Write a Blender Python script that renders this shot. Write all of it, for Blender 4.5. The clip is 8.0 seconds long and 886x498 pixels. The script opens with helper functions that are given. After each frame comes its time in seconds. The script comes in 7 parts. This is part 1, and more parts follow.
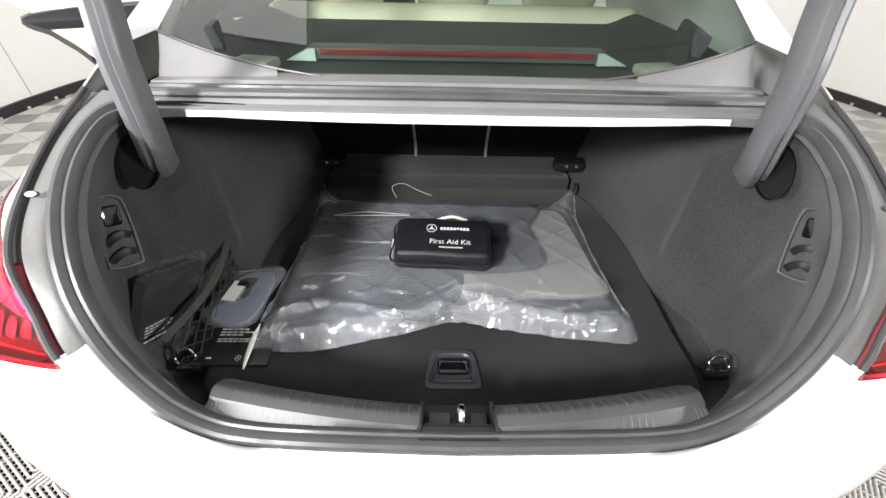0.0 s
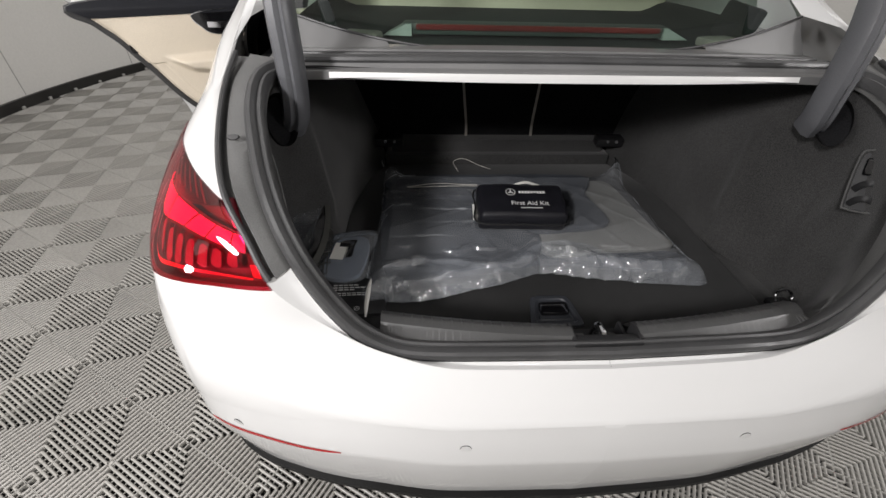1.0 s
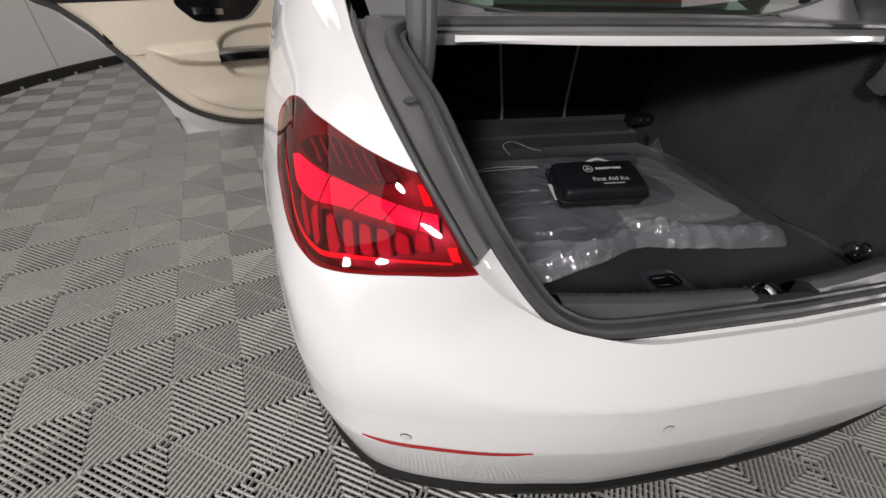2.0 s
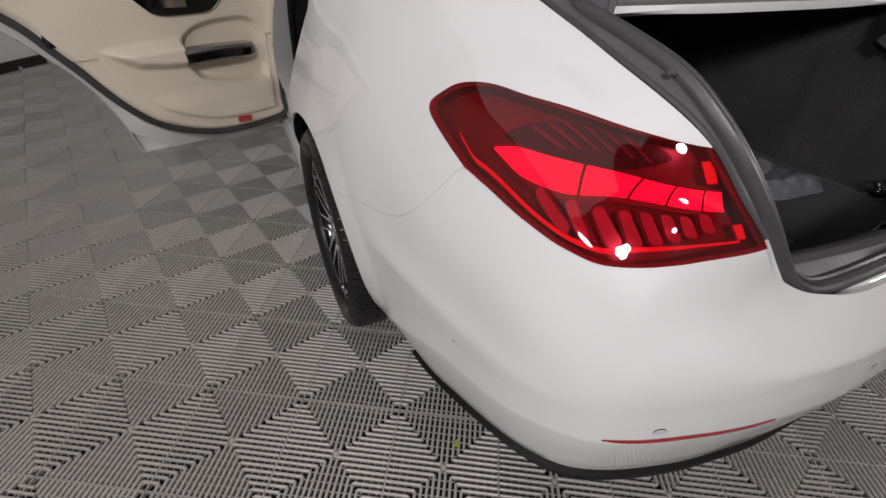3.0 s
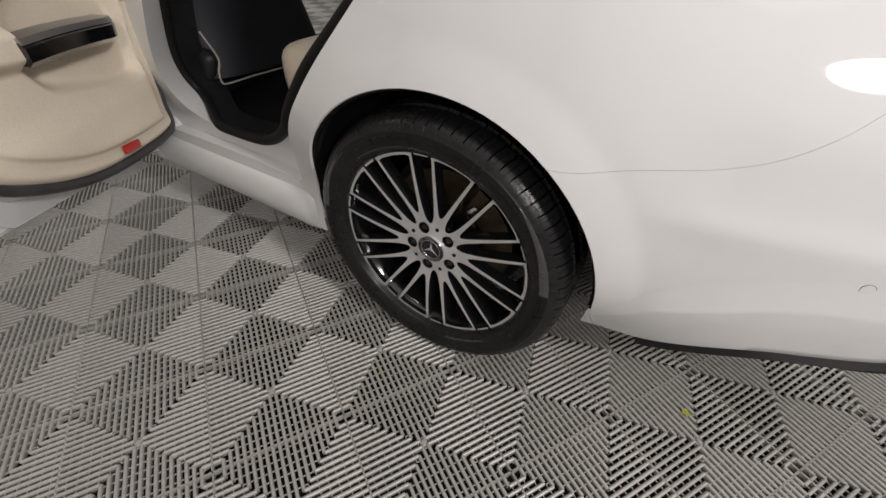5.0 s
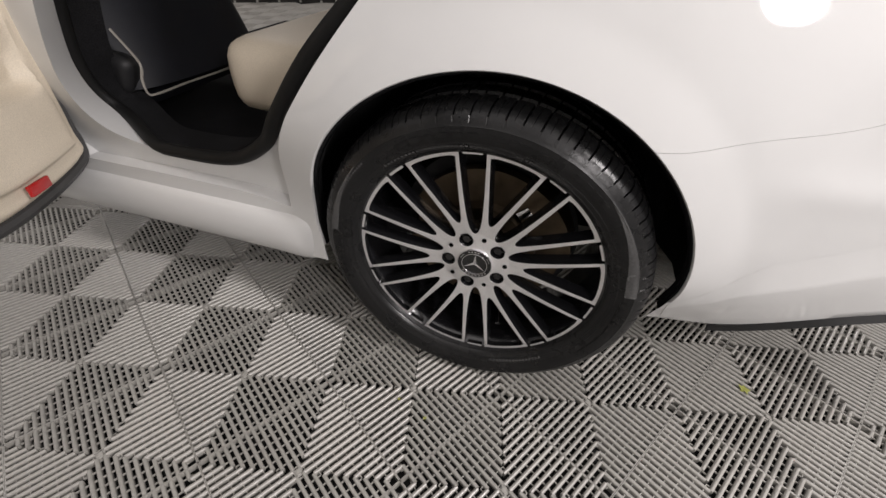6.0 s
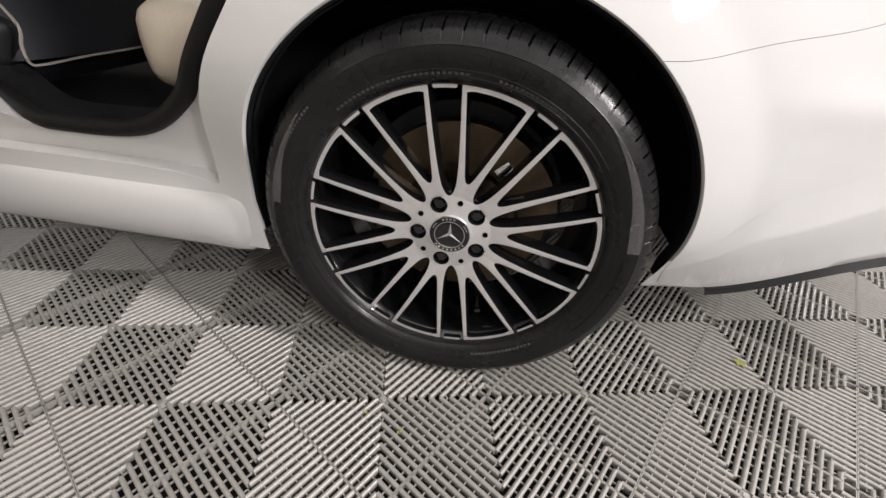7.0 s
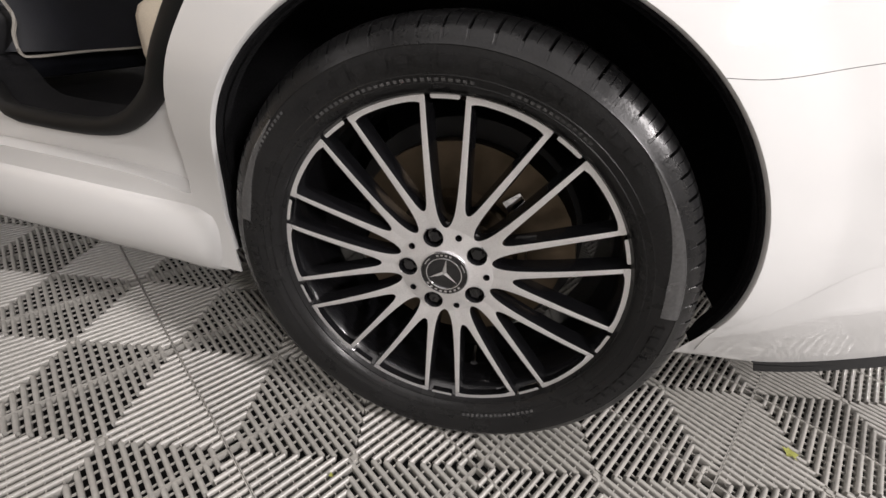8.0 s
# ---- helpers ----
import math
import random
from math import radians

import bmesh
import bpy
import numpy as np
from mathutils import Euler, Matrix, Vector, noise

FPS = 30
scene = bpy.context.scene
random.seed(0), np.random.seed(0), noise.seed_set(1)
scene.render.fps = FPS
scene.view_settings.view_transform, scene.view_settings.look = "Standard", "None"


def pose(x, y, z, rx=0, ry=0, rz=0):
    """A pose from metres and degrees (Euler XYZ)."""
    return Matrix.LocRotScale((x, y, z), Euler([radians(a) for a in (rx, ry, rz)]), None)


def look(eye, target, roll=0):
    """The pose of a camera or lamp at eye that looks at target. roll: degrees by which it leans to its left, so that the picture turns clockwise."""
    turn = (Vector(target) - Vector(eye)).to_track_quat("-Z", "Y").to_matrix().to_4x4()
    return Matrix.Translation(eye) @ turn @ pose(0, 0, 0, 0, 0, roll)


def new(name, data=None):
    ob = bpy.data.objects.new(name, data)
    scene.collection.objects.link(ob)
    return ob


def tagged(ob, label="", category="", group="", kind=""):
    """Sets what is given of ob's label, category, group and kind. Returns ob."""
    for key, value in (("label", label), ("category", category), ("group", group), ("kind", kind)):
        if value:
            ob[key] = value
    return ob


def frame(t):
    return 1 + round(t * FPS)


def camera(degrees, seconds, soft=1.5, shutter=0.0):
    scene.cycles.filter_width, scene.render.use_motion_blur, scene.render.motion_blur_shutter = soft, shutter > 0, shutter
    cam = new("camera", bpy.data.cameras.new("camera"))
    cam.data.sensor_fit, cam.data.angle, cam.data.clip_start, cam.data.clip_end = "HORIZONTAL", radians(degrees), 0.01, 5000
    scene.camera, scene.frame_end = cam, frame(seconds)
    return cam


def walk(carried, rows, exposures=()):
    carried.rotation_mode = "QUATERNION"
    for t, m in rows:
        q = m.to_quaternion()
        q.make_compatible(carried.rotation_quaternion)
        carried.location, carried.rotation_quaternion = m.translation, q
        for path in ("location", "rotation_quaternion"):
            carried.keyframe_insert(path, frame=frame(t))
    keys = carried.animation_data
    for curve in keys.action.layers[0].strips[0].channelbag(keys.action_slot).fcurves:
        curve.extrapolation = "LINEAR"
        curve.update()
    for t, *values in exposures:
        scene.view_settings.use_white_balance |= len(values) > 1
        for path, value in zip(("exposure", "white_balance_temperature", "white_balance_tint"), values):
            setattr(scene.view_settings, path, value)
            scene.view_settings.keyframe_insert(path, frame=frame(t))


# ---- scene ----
import functools

cam = camera(95.3, 8.0)
PATH = [
    (0, (-0.03, -0.181, 1.253), (-0.017, 1.378, 0.001), 1.2),
    (0.5, (-0.153, -0.253, 1.236), (-0.088, 1.317, -0.002), 1.8),
    (1, (-0.308, -0.308, 1.209), (-0.184, 1.263, -0.023), 1.9),
    (1.5, (-0.468, -0.292, 1.173), (-0.245, 1.274, -0.051), 2.2),
    (1.7, (-0.537, -0.268, 1.149), (-0.254, 1.292, -0.071), 2.5),
    (2.8, (-0.975, -0.099, 1.094), (-0.323, 1.344, -0.129), 2.7),
    (3, (-1.041, -0.044, 1.079), (-0.315, 1.357, -0.15), 2.6),
    (3.5, (-1.189, 0.145, 1.037), (-0.27, 1.411, -0.21), 2.7),
    (4, (-1.332, 0.324, 1.008), (-0.255, 1.435, -0.26), 2.1),
    (4.5, (-1.442, 0.482, 0.97), (-0.242, 1.431, -0.319), 1.4),
    (5, (-1.479, 0.67, 0.917), (-0.149, 1.435, -0.366), 1.8),
    (5.2, (-1.475, 0.74, 0.907), (-0.108, 1.433, -0.379), 1.8),
    (6.3, (-1.464, 0.98, 0.793), (0.072, 1.326, -0.441), 2.5),
    (6.5, (-1.46, 0.985, 0.755), (0.106, 1.283, -0.453), 2.8),
    (7, (-1.44, 0.989, 0.675), (0.199, 1.2, -0.452), 3.8),
    (7.5, (-1.42, 0.99, 0.661), (0.252, 1.196, -0.417), 5.1),
    (8, (-1.33, 0.969, 0.639), (0.346, 1.295, -0.402), 6.3),
]
walk(cam, [(t, look(eye, target, roll)) for t, eye, target, roll in PATH],
     exposures=[(0, 1.42, 6450, 11), (0.3, 1.15, 6450, 11), (0.5, 0.65, 6470, 12), (0.7, 0.3, 6480, 12), (1.0, 0.0, 6500, 12), (1.7, -0.25, 6560, 13), (2.8, -0.88, 6450, 16), (3.5, -0.95, 6450, 14), (4.0, -0.98, 6480, 8), (4.5, -0.70, 6560, 9), (5.0, -0.50, 6650, 14), (6.5, -0.02, 6620, 15), (8, 0.20, 6620, 15)])

# world, lamps
world = bpy.data.worlds.new("booth")
scene.world = world
world.use_nodes = True
world.node_tree.nodes["Background"].inputs[0].default_value = (1.0, 0.97, 0.93, 1)
world.node_tree.nodes["Background"].inputs[1].default_value = 0.25


# ---------- materials ----------
def mat(name, col, rough=0.5, metal=0.0, vary=0.12, scale=6.0, fine=0.0, fine_scale=300.0, bump=0.0, coat=0.0,
        spec=0.5, obj_vary=0.0, island=0.0, trans=0.0, ior=1.45, emit=None, power=0.0, sheen=0.0, rough_vary=0.0, coat_rough=0.04):
    """A procedural surface: base colour with broad and fine variation, relief and gloss."""
    m = bpy.data.materials.new(name)
    m.use_nodes = True
    nt = m.node_tree
    b = nt.nodes["Principled BSDF"]
    b.inputs["Roughness"].default_value = rough
    b.inputs["Metallic"].default_value = metal
    b.inputs["Specular IOR Level"].default_value = spec
    b.inputs["Coat Weight"].default_value = coat
    b.inputs["Coat Roughness"].default_value = coat_rough
    b.inputs["IOR"].default_value = ior
    b.inputs["Transmission Weight"].default_value = trans
    b.inputs["Sheen Weight"].default_value = sheen
    if emit:
        b.inputs["Emission Color"].default_value = (*emit, 1)
        b.inputs["Emission Strength"].default_value = power
    co = nt.nodes.new("ShaderNodeTexCoord")

    def mul(sock, fac):
        n = nt.nodes.new("ShaderNodeMix")
        n.data_type, n.blend_type = "RGBA", "MULTIPLY"
        n.inputs[0].default_value = 1.0
        nt.links.new(sock, n.inputs[6])
        nt.links.new(fac, n.inputs[7])
        return n.outputs[2]

    def ramp(sock, lo, hi, a=0.3, z=0.7):
        n = nt.nodes.new("ShaderNodeMapRange")
        n.inputs[1].default_value, n.inputs[2].default_value = a, z
        n.inputs[3].default_value, n.inputs[4].default_value = lo, hi
        nt.links.new(sock, n.inputs[0])
        return n.outputs[0]

    def noisy(sc, det=4.0):
        n = nt.nodes.new("ShaderNodeTexNoise")
        n.inputs["Scale"].default_value = sc
        n.inputs["Detail"].default_value = det
        nt.links.new(co.outputs["Object"], n.inputs["Vector"])
        return n.outputs[0]

    rgb = nt.nodes.new("ShaderNodeRGB")
    rgb.outputs[0].default_value = (*col, 1)
    out = rgb.outputs[0]
    if vary:
        out = mul(out, ramp(noisy(scale), 1 - vary, 1 + vary * 0.5))
    if fine:
        f = noisy(fine_scale, 2.0)
        out = mul(out, ramp(f, 1 - fine, 1 + fine * 0.6))
    if obj_vary:
        oi = nt.nodes.new("ShaderNodeObjectInfo")
        out = mul(out, ramp(oi.outputs["Random"], 1 - obj_vary, 1 + obj_vary, 0, 1))
    if island:
        ge = nt.nodes.new("ShaderNodeNewGeometry")
        out = mul(out, ramp(ge.outputs["Random Per Island"], 1 - island, 1 + island, 0, 1))
    nt.links.new(out, b.inputs["Base Color"])
    if rough_vary:
        nt.links.new(ramp(noisy(scale * 2.3), max(0.02, rough - rough_vary), rough + rough_vary), b.inputs["Roughness"])
    if bump:
        bp = nt.nodes.new("ShaderNodeBump")
        bp.inputs["Strength"].default_value = 0.6
        bp.inputs["Distance"].default_value = bump
        nt.links.new(noisy(fine_scale, 3.0), bp.inputs["Height"])
        nt.links.new(bp.outputs[0], b.inputs["Normal"])
    return m


PAINT = mat("white_paint", (0.65, 0.65, 0.645), 0.6, vary=0.015, scale=2.0, coat=1.0, spec=0.25, rough_vary=0.03)
PAINT_IN = mat("white_paint_inner", (0.78, 0.78, 0.77), 0.4, vary=0.03, coat=0.3)
BLACK_PLASTIC = mat("black_plastic", (0.012, 0.012, 0.013), 0.55, vary=0.2, scale=12, fine=0.25, fine_scale=900, bump=0.0004)
GLOSS_BLACK = mat("gloss_black", (0.006, 0.006, 0.007), 0.1, vary=0.0, coat=0.6)
RUBBER = mat("seal_rubber", (0.055, 0.055, 0.056), 0.42, vary=0.2, scale=14, fine=0.15, fine_scale=500, rough_vary=0.08)
GUTTER = mat("gutter_plastic", (0.115, 0.115, 0.113), 0.42, vary=0.15, scale=9, fine=0.2, fine_scale=700, bump=0.0003)
FELT = mat("trunk_felt", (0.048, 0.0475, 0.047), 0.95, vary=0.25, scale=5, fine=0.5, fine_scale=420, bump=0.0012, spec=0.15, sheen=0.25)
FLOOR_FELT = mat("trunk_floor_felt", (0.024, 0.024, 0.024), 0.95, vary=0.2, scale=6, fine=0.4, fine_scale=520, bump=0.001, spec=0.12, sheen=0.15)
SILL_PLASTIC = mat("sill_plastic", (0.058, 0.058, 0.058), 0.40, vary=0.15, scale=11, fine=0.2, fine_scale=900, bump=0.0003)
TYRE = mat("tyre_rubber", (0.013, 0.013, 0.0133), 0.30, vary=0.3, scale=9, fine=0.3, fine_scale=350, bump=0.0004, spec=0.33, rough_vary=0.10)
# base lightened to carry the sheen of smooth rubber
TYRE_SHEEN = mat("tyre_sheen", (0.065, 0.065, 0.066), 0.22, vary=0.25, scale=14, fine=0.2, fine_scale=300, rough_vary=0.06, spec=0.8, coat=0.6)
RIM_BLACK = mat("rim_black", (0.008, 0.008, 0.009), 0.18, vary=0.1, coat=0.7)
RIM_FACE = mat("rim_machined", (0.88, 0.87, 0.87), 0.36, metal=0.75, vary=0.06, scale=30, fine=0.08, fine_scale=600)
CHROME = mat("chrome", (0.8, 0.8, 0.82), 0.12, metal=1.0, vary=0.05)
STEEL = mat("brake_steel", (0.13, 0.098, 0.066), 0.42, metal=0.9, vary=0.3, scale=25)
TILE = mat("floor_rib", (0.36, 0.348, 0.322), 0.40, vary=0.12, scale=1.6, fine=0.12, fine_scale=90, obj_vary=0.07, spec=0.8, ior=1.65, coat=0.45, coat_rough=0.26, rough_vary=0.06)
# near-black, so its colour deepens the shade in the gaps between ribs
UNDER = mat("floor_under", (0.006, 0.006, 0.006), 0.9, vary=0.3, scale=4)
WALL = mat("booth_wall", (0.78, 0.77, 0.74), 0.6, vary=0.05, scale=0.8, fine=0.03, fine_scale=60)
BASEBOARD = mat("baseboard_black", (0.02, 0.019, 0.018), 0.45, vary=0.3, scale=6)
CEIL = mat("booth_ceiling", (0.72, 0.71, 0.69), 0.8, vary=0.06, scale=1.0)
BEIGE = mat("beige_leather", (0.74, 0.655, 0.53), 0.5, vary=0.06, scale=5, fine=0.12, fine_scale=520, bump=0.0006)
NAVY = mat("dark_trim", (0.009, 0.010, 0.014), 0.55, spec=0.3, vary=0.2, scale=9, fine=0.3, fine_scale=520, bump=0.0005)
CARPET = mat("black_carpet", (0.012, 0.012, 0.013), 0.95, vary=0.3, scale=10, fine=0.5, fine_scale=400, bump=0.002, spec=0.1)
SHADOW_GAP = mat("panel_gap", (0.02, 0.02, 0.02), 0.9, vary=0.0)


# ---------- helpers ----------
def part(name, bm, material, parent=None, label="", smooth=True, normals=True):
    """Links a bmesh as one mesh object under a thing or a part."""
    if normals:
        bmesh.ops.recalc_face_normals(bm, faces=bm.faces)
    me = bpy.data.meshes.new(name)
    bm.to_mesh(me)
    bm.free()
    for m in (material if isinstance(material, (list, tuple)) else [material]):
        me.materials.append(m)
    if smooth:
        me.polygons.foreach_set("use_smooth", [True] * len(me.polygons))
        me.set_sharp_from_angle(angle=radians(35))
    ob = new(name, me)
    if parent is not None:
        ob.parent = parent
    if label:
        tagged(ob, label)
    return ob


def thing(name, label, category, group="", at=None, kind=""):
    ob = new(name)
    ob.empty_display_size = 0.05
    if at is not None:
        ob.matrix_basis = at
    return tagged(ob, label, category, group, kind)


def box(bm, x0, x1, y0, y1, z0, z1, bevel=0.0, m=None, seg=2):
    r = bmesh.ops.create_cube(bm, size=1.0, matrix=Matrix.LocRotScale(((x0 + x1) / 2, (y0 + y1) / 2, (z0 + z1) / 2), None, (abs(x1 - x0), abs(y1 - y0), abs(z1 - z0))))
    vs = r["verts"]
    if bevel:
        es = list({e for v in vs for e in v.link_edges})
        k = bmesh.ops.bevel(bm, geom=es, offset=bevel, segments=seg, profile=0.6, affect="EDGES")
        vs = list({v for f in k["faces"] for v in f.verts} | {v for v in vs if v.is_valid})
    if m is not None:
        bmesh.ops.transform(bm, matrix=m, verts=vs)
    return vs


def cyl(bm, r, depth, m, seg=32, r2=None):
    return bmesh.ops.create_cone(bm, cap_ends=True, segments=seg, radius1=r, radius2=r if r2 is None else r2, depth=depth, matrix=m)["verts"]


def curve_of(ks, vs):
    """A smooth curve through knots, with slopes that do not overshoot."""
    ks, vs = np.array(ks, float), np.array(vs, float)
    h, d = np.diff(ks), np.diff(vs) / np.diff(ks)
    m = np.zeros(len(ks))
    for i in range(1, len(ks) - 1):
        if d[i - 1] * d[i] > 0:
            w1, w2 = 2 * h[i] + h[i - 1], h[i] + 2 * h[i - 1]
            m[i] = (w1 + w2) / (w1 / d[i - 1] + w2 / d[i])
    m[0], m[-1] = d[0], d[-1]
    def f(x):
        x = np.clip(np.asarray(x, float), ks[0], ks[-1])
        i = np.clip(np.searchsorted(ks, x) - 1, 0, len(h) - 1)
        t = (x - ks[i]) / h[i]
        return ((1 + 2 * t) * (1 - t) ** 2 * vs[i] + t * (1 - t) ** 2 * h[i] * m[i] + t * t * (3 - 2 * t) * vs[i + 1] + t * t * (t - 1) * h[i] * m[i + 1])
    return f


def spline(pts, n=8, closed=False):
    """Catmull-Rom through points, n steps a span."""
    p = [np.array(q, float) for q in pts]
    k = len(p)
    out = []
    for i in range(k if closed else k - 1):
        if closed:
            a, b, c, d = p[(i - 1) % k], p[i], p[(i + 1) % k], p[(i + 2) % k]
        else:
            b, c = p[i], p[i + 1]
            a = p[i - 1] if i else 2 * b - c
            d = p[i + 2] if i + 2 < k else 2 * c - b
        for j in range(n):
            t = j / n
            out.append(0.5 * (2 * b + (c - a) * t + (2 * a - 5 * b + 4 * c - d) * t * t + (3 * b - a - 3 * c + d) * t ** 3))
    if not closed:
        out.append(p[-1])
    return np.array(out)


def grid_mesh(bm, P, close_u=False, flip=False):
    """Quads over an array of points [u][v][xyz]."""
    P = np.asarray(P)
    vs = [[bm.verts.new(q) for q in row] for row in P]
    nu = len(vs)
    for i in range(nu if close_u else nu - 1):
        a, b = vs[i], vs[(i + 1) % nu]
        for j in range(len(a) - 1):
            q = (a[j], b[j], b[j + 1], a[j + 1])
            bm.faces.new(q[::-1] if flip else q)
    return vs


def sweep(bm, path, prof, up=(0, 0, 1), close=False, cap=True):
    """Sweeps a closed profile [(a, b)] along a path; a goes sideways, b along up."""
    path = np.asarray(path, float)
    n = len(path)
    rings = []
    for i in range(n):
        t = path[(i + 1) % n] - path[i - 1] if close else path[min(i + 1, n - 1)] - path[max(i - 1, 0)]
        t = t / (np.linalg.norm(t) + 1e-9)
        u = np.array(up[i] if np.ndim(up) > 1 else up, float)
        side = np.cross(t, u)
        side /= np.linalg.norm(side) + 1e-9
        u2 = np.cross(side, t)
        rings.append([bm.verts.new(path[i] + a * side + b * u2) for a, b in prof])
    k = len(prof)
    for i in range(n if close else n - 1):
        a, b = rings[i], rings[(i + 1) % n]
        for j in range(k):
            bm.faces.new((a[j], b[j], b[(j + 1) % k], a[(j + 1) % k]))
    if cap and not close:
        bm.faces.new(rings[0])
        bm.faces.new(rings[-1][::-1])


def ring_prof(r, n=10, sx=1.0):
    return [(sx * r * math.cos(2 * math.pi * i / n), r * math.sin(2 * math.pi * i / n)) for i in range(n)]


def inside(poly, p):
    """Whether each p lies in the polygon."""
    poly, p = np.asarray(poly, float), np.asarray(p, float)
    lo, hi = poly.min(0), poly.max(0)
    near = ((p >= lo) & (p <= hi)).all(-1)
    out = np.zeros(near.shape, bool)
    q = p[near]
    if not len(q):
        return out
    a, b = poly, np.roll(poly, -1, 0)
    x, y = q[:, :1], q[:, 1:]
    up = (a[:, 1] > y) != (b[:, 1] > y)
    dy = np.where(b[:, 1] == a[:, 1], 1.0, b[:, 1] - a[:, 1])
    out[near] = (up & (x < (b[:, 0] - a[:, 0]) * (y - a[:, 1]) / dy + a[:, 0])).sum(1) % 2 == 1
    return out


def snap(poly, p):
    """The nearest point of a closed polygon's line."""
    a, b = poly, np.roll(poly, -1, 0)
    d = b - a
    t = np.clip(((p - a) * d).sum(1) / ((d * d).sum(1) + 1e-12), 0, 1)
    c = a + t[:, None] * d
    return c[np.argmin(((c - p) ** 2).sum(1))]


def sstep(x, a, b):
    t = min(max((x - a) / (b - a), 0.0), 1.0)
    return t * t * (3 - 2 * t)


# ---------- the round booth ----------
BX, BY, BR, BH = 0.2, 2.74, 3.72, 2.9


BACK_Y = -2.3


def booth_line(r, n=90):
    """Plan of the booth: a half round in front of straight sides and a back wall, moved outwards by r."""
    pts = [(BX + r * math.cos(a), BY + r * math.sin(a)) for a in np.linspace(0, math.pi, n)]
    e = r - BR
    return pts + [(BX - r, y) for y in np.linspace(BY - 0.3, BACK_Y - e, 12)] + [(x, BACK_Y - e) for x in np.linspace(BX - r + 0.4, BX + r - 0.4, 12)] + [(BX + r, y) for y in np.linspace(BACK_Y - e, BY - 0.3, 12)]


def ring_wall(bm, r0, r1, z0, z1):
    a, b = booth_line(r0), booth_line(r1)
    grid_mesh(bm, [[(*p, z0), (*p, z1), (*q, z1), (*q, z0), (*p, z0)] for p, q in zip(a, b)], close_u=True)
    bmesh.ops.remove_doubles(bm, verts=bm.verts, dist=1e-5)


def slab(bm, z0, z1):
    lo, hi = ([bm.verts.new((x, y, z)) for x, y in booth_line(BR + 0.12)] for z in (z0, z1))
    bm.faces.new(lo[::-1])
    bm.faces.new(hi)
    for i in range(len(lo)):
        j = (i + 1) % len(lo)
        bm.faces.new((lo[i], lo[j], hi[j], hi[i]))


bm = bmesh.new()
ring_wall(bm, BR, BR + 0.12, 0.0, BH + 0.1)
wall = part("wall_round", bm, WALL)
tagged(wall, "smooth curved white booth wall of flush panels", "wall", kind="structure")
bm = bmesh.new()
ring_wall(bm, BR - 0.03, BR - 0.001, -0.01, 0.075)
baseboard = part("baseboard", bm, BASEBOARD)
tagged(baseboard, "low black baseboard round the booth wall", "baseboard", kind="structure")
bm = bmesh.new()
slab(bm, BH, BH + 0.1)
ceiling = part("ceiling", bm, CEIL, smooth=False)
tagged(ceiling, "plain off-white booth ceiling", "ceiling", kind="structure")
# sheet below the tiles, its black standing in for shade between the ribs
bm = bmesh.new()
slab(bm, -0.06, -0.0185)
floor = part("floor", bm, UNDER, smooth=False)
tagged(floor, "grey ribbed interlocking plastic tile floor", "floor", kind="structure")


def lamp(name, x, y, z, sx, sy, power, col=(1, 0.96, 0.9), rot=(0, 0, 0), shape="RECTANGLE"):
    d = bpy.data.lights.new(name, "AREA")
    d.shape, d.size, d.size_y, d.energy, d.color = shape, sx, sy, power, col
    ob = new(name, d)
    ob.matrix_basis = pose(x, y, z, *rot)
    return ob


# disc lights beside the car and soft ceiling fills; only the left disc follows from highlights
# the right disc is unseen, added as fill by mirroring the left
for side, pw, wide in ((-1, 13, 0.42), (1, 14, 0.30)):
    ob = lamp("disk_light", 0, 0, 0, wide, wide, pw, (1, 0.985, 0.97), shape="DISK")
    ob.data.spread = radians(110)
    ob.matrix_basis = look((side * 2.7, -0.85, 1.75), (side * 0.7, 0.7, 0.5))
# broad area lights added under the ceiling as fill, no fitting modelled
for lx, ly, wide, deep, pw in ((-2.1, 0.7, 2.6, 3.2, 28), (-1.9, 4.4, 1.8, 1.2, 16), (2.6, 1.2, 1.8, 1.2, 14), (1.9, 4.4, 1.8, 1.2, 32)):
    lamp("ceiling_fill_light", lx, ly, BH - 0.02, wide, deep, pw, (1, 0.985, 0.97))
# unseen disc added behind the tail to brighten the door and floor
for at, to, pw in (((-1.5, -1.45, 2.15), (-1.0, 1.3, 0.3), 38),):
    ob = lamp("disk_light", 0, 0, 0, 0.36, 0.36, pw, (1, 0.985, 0.97), shape="DISK")
    ob.data.spread = radians(130)
    ob.matrix_basis = look(at, to)

lamp("ceiling_spot_light", 0.6, -1.7, BH - 0.02, 0.22, 0.22, 8, (1, 0.985, 0.97), shape="DISK")

# joints between the wall panels
JOINT = mat("wall_joint", (0.42, 0.41, 0.39), 0.7, vary=0.1)
for k in range(11):
    a = radians(8 + 16.4 * k)
    bm = bmesh.new()
    r = BR - 0.0015
    box(bm, -0.002, 0.002, -0.0025, 0.0025, 0.08, BH, m=Matrix.Translation((BX + r * math.cos(a), BY + r * math.sin(a), 0)) @ Matrix.Rotation(a, 4, "Z"))
    part("panel_joint", bm, JOINT, wall, smooth=False)
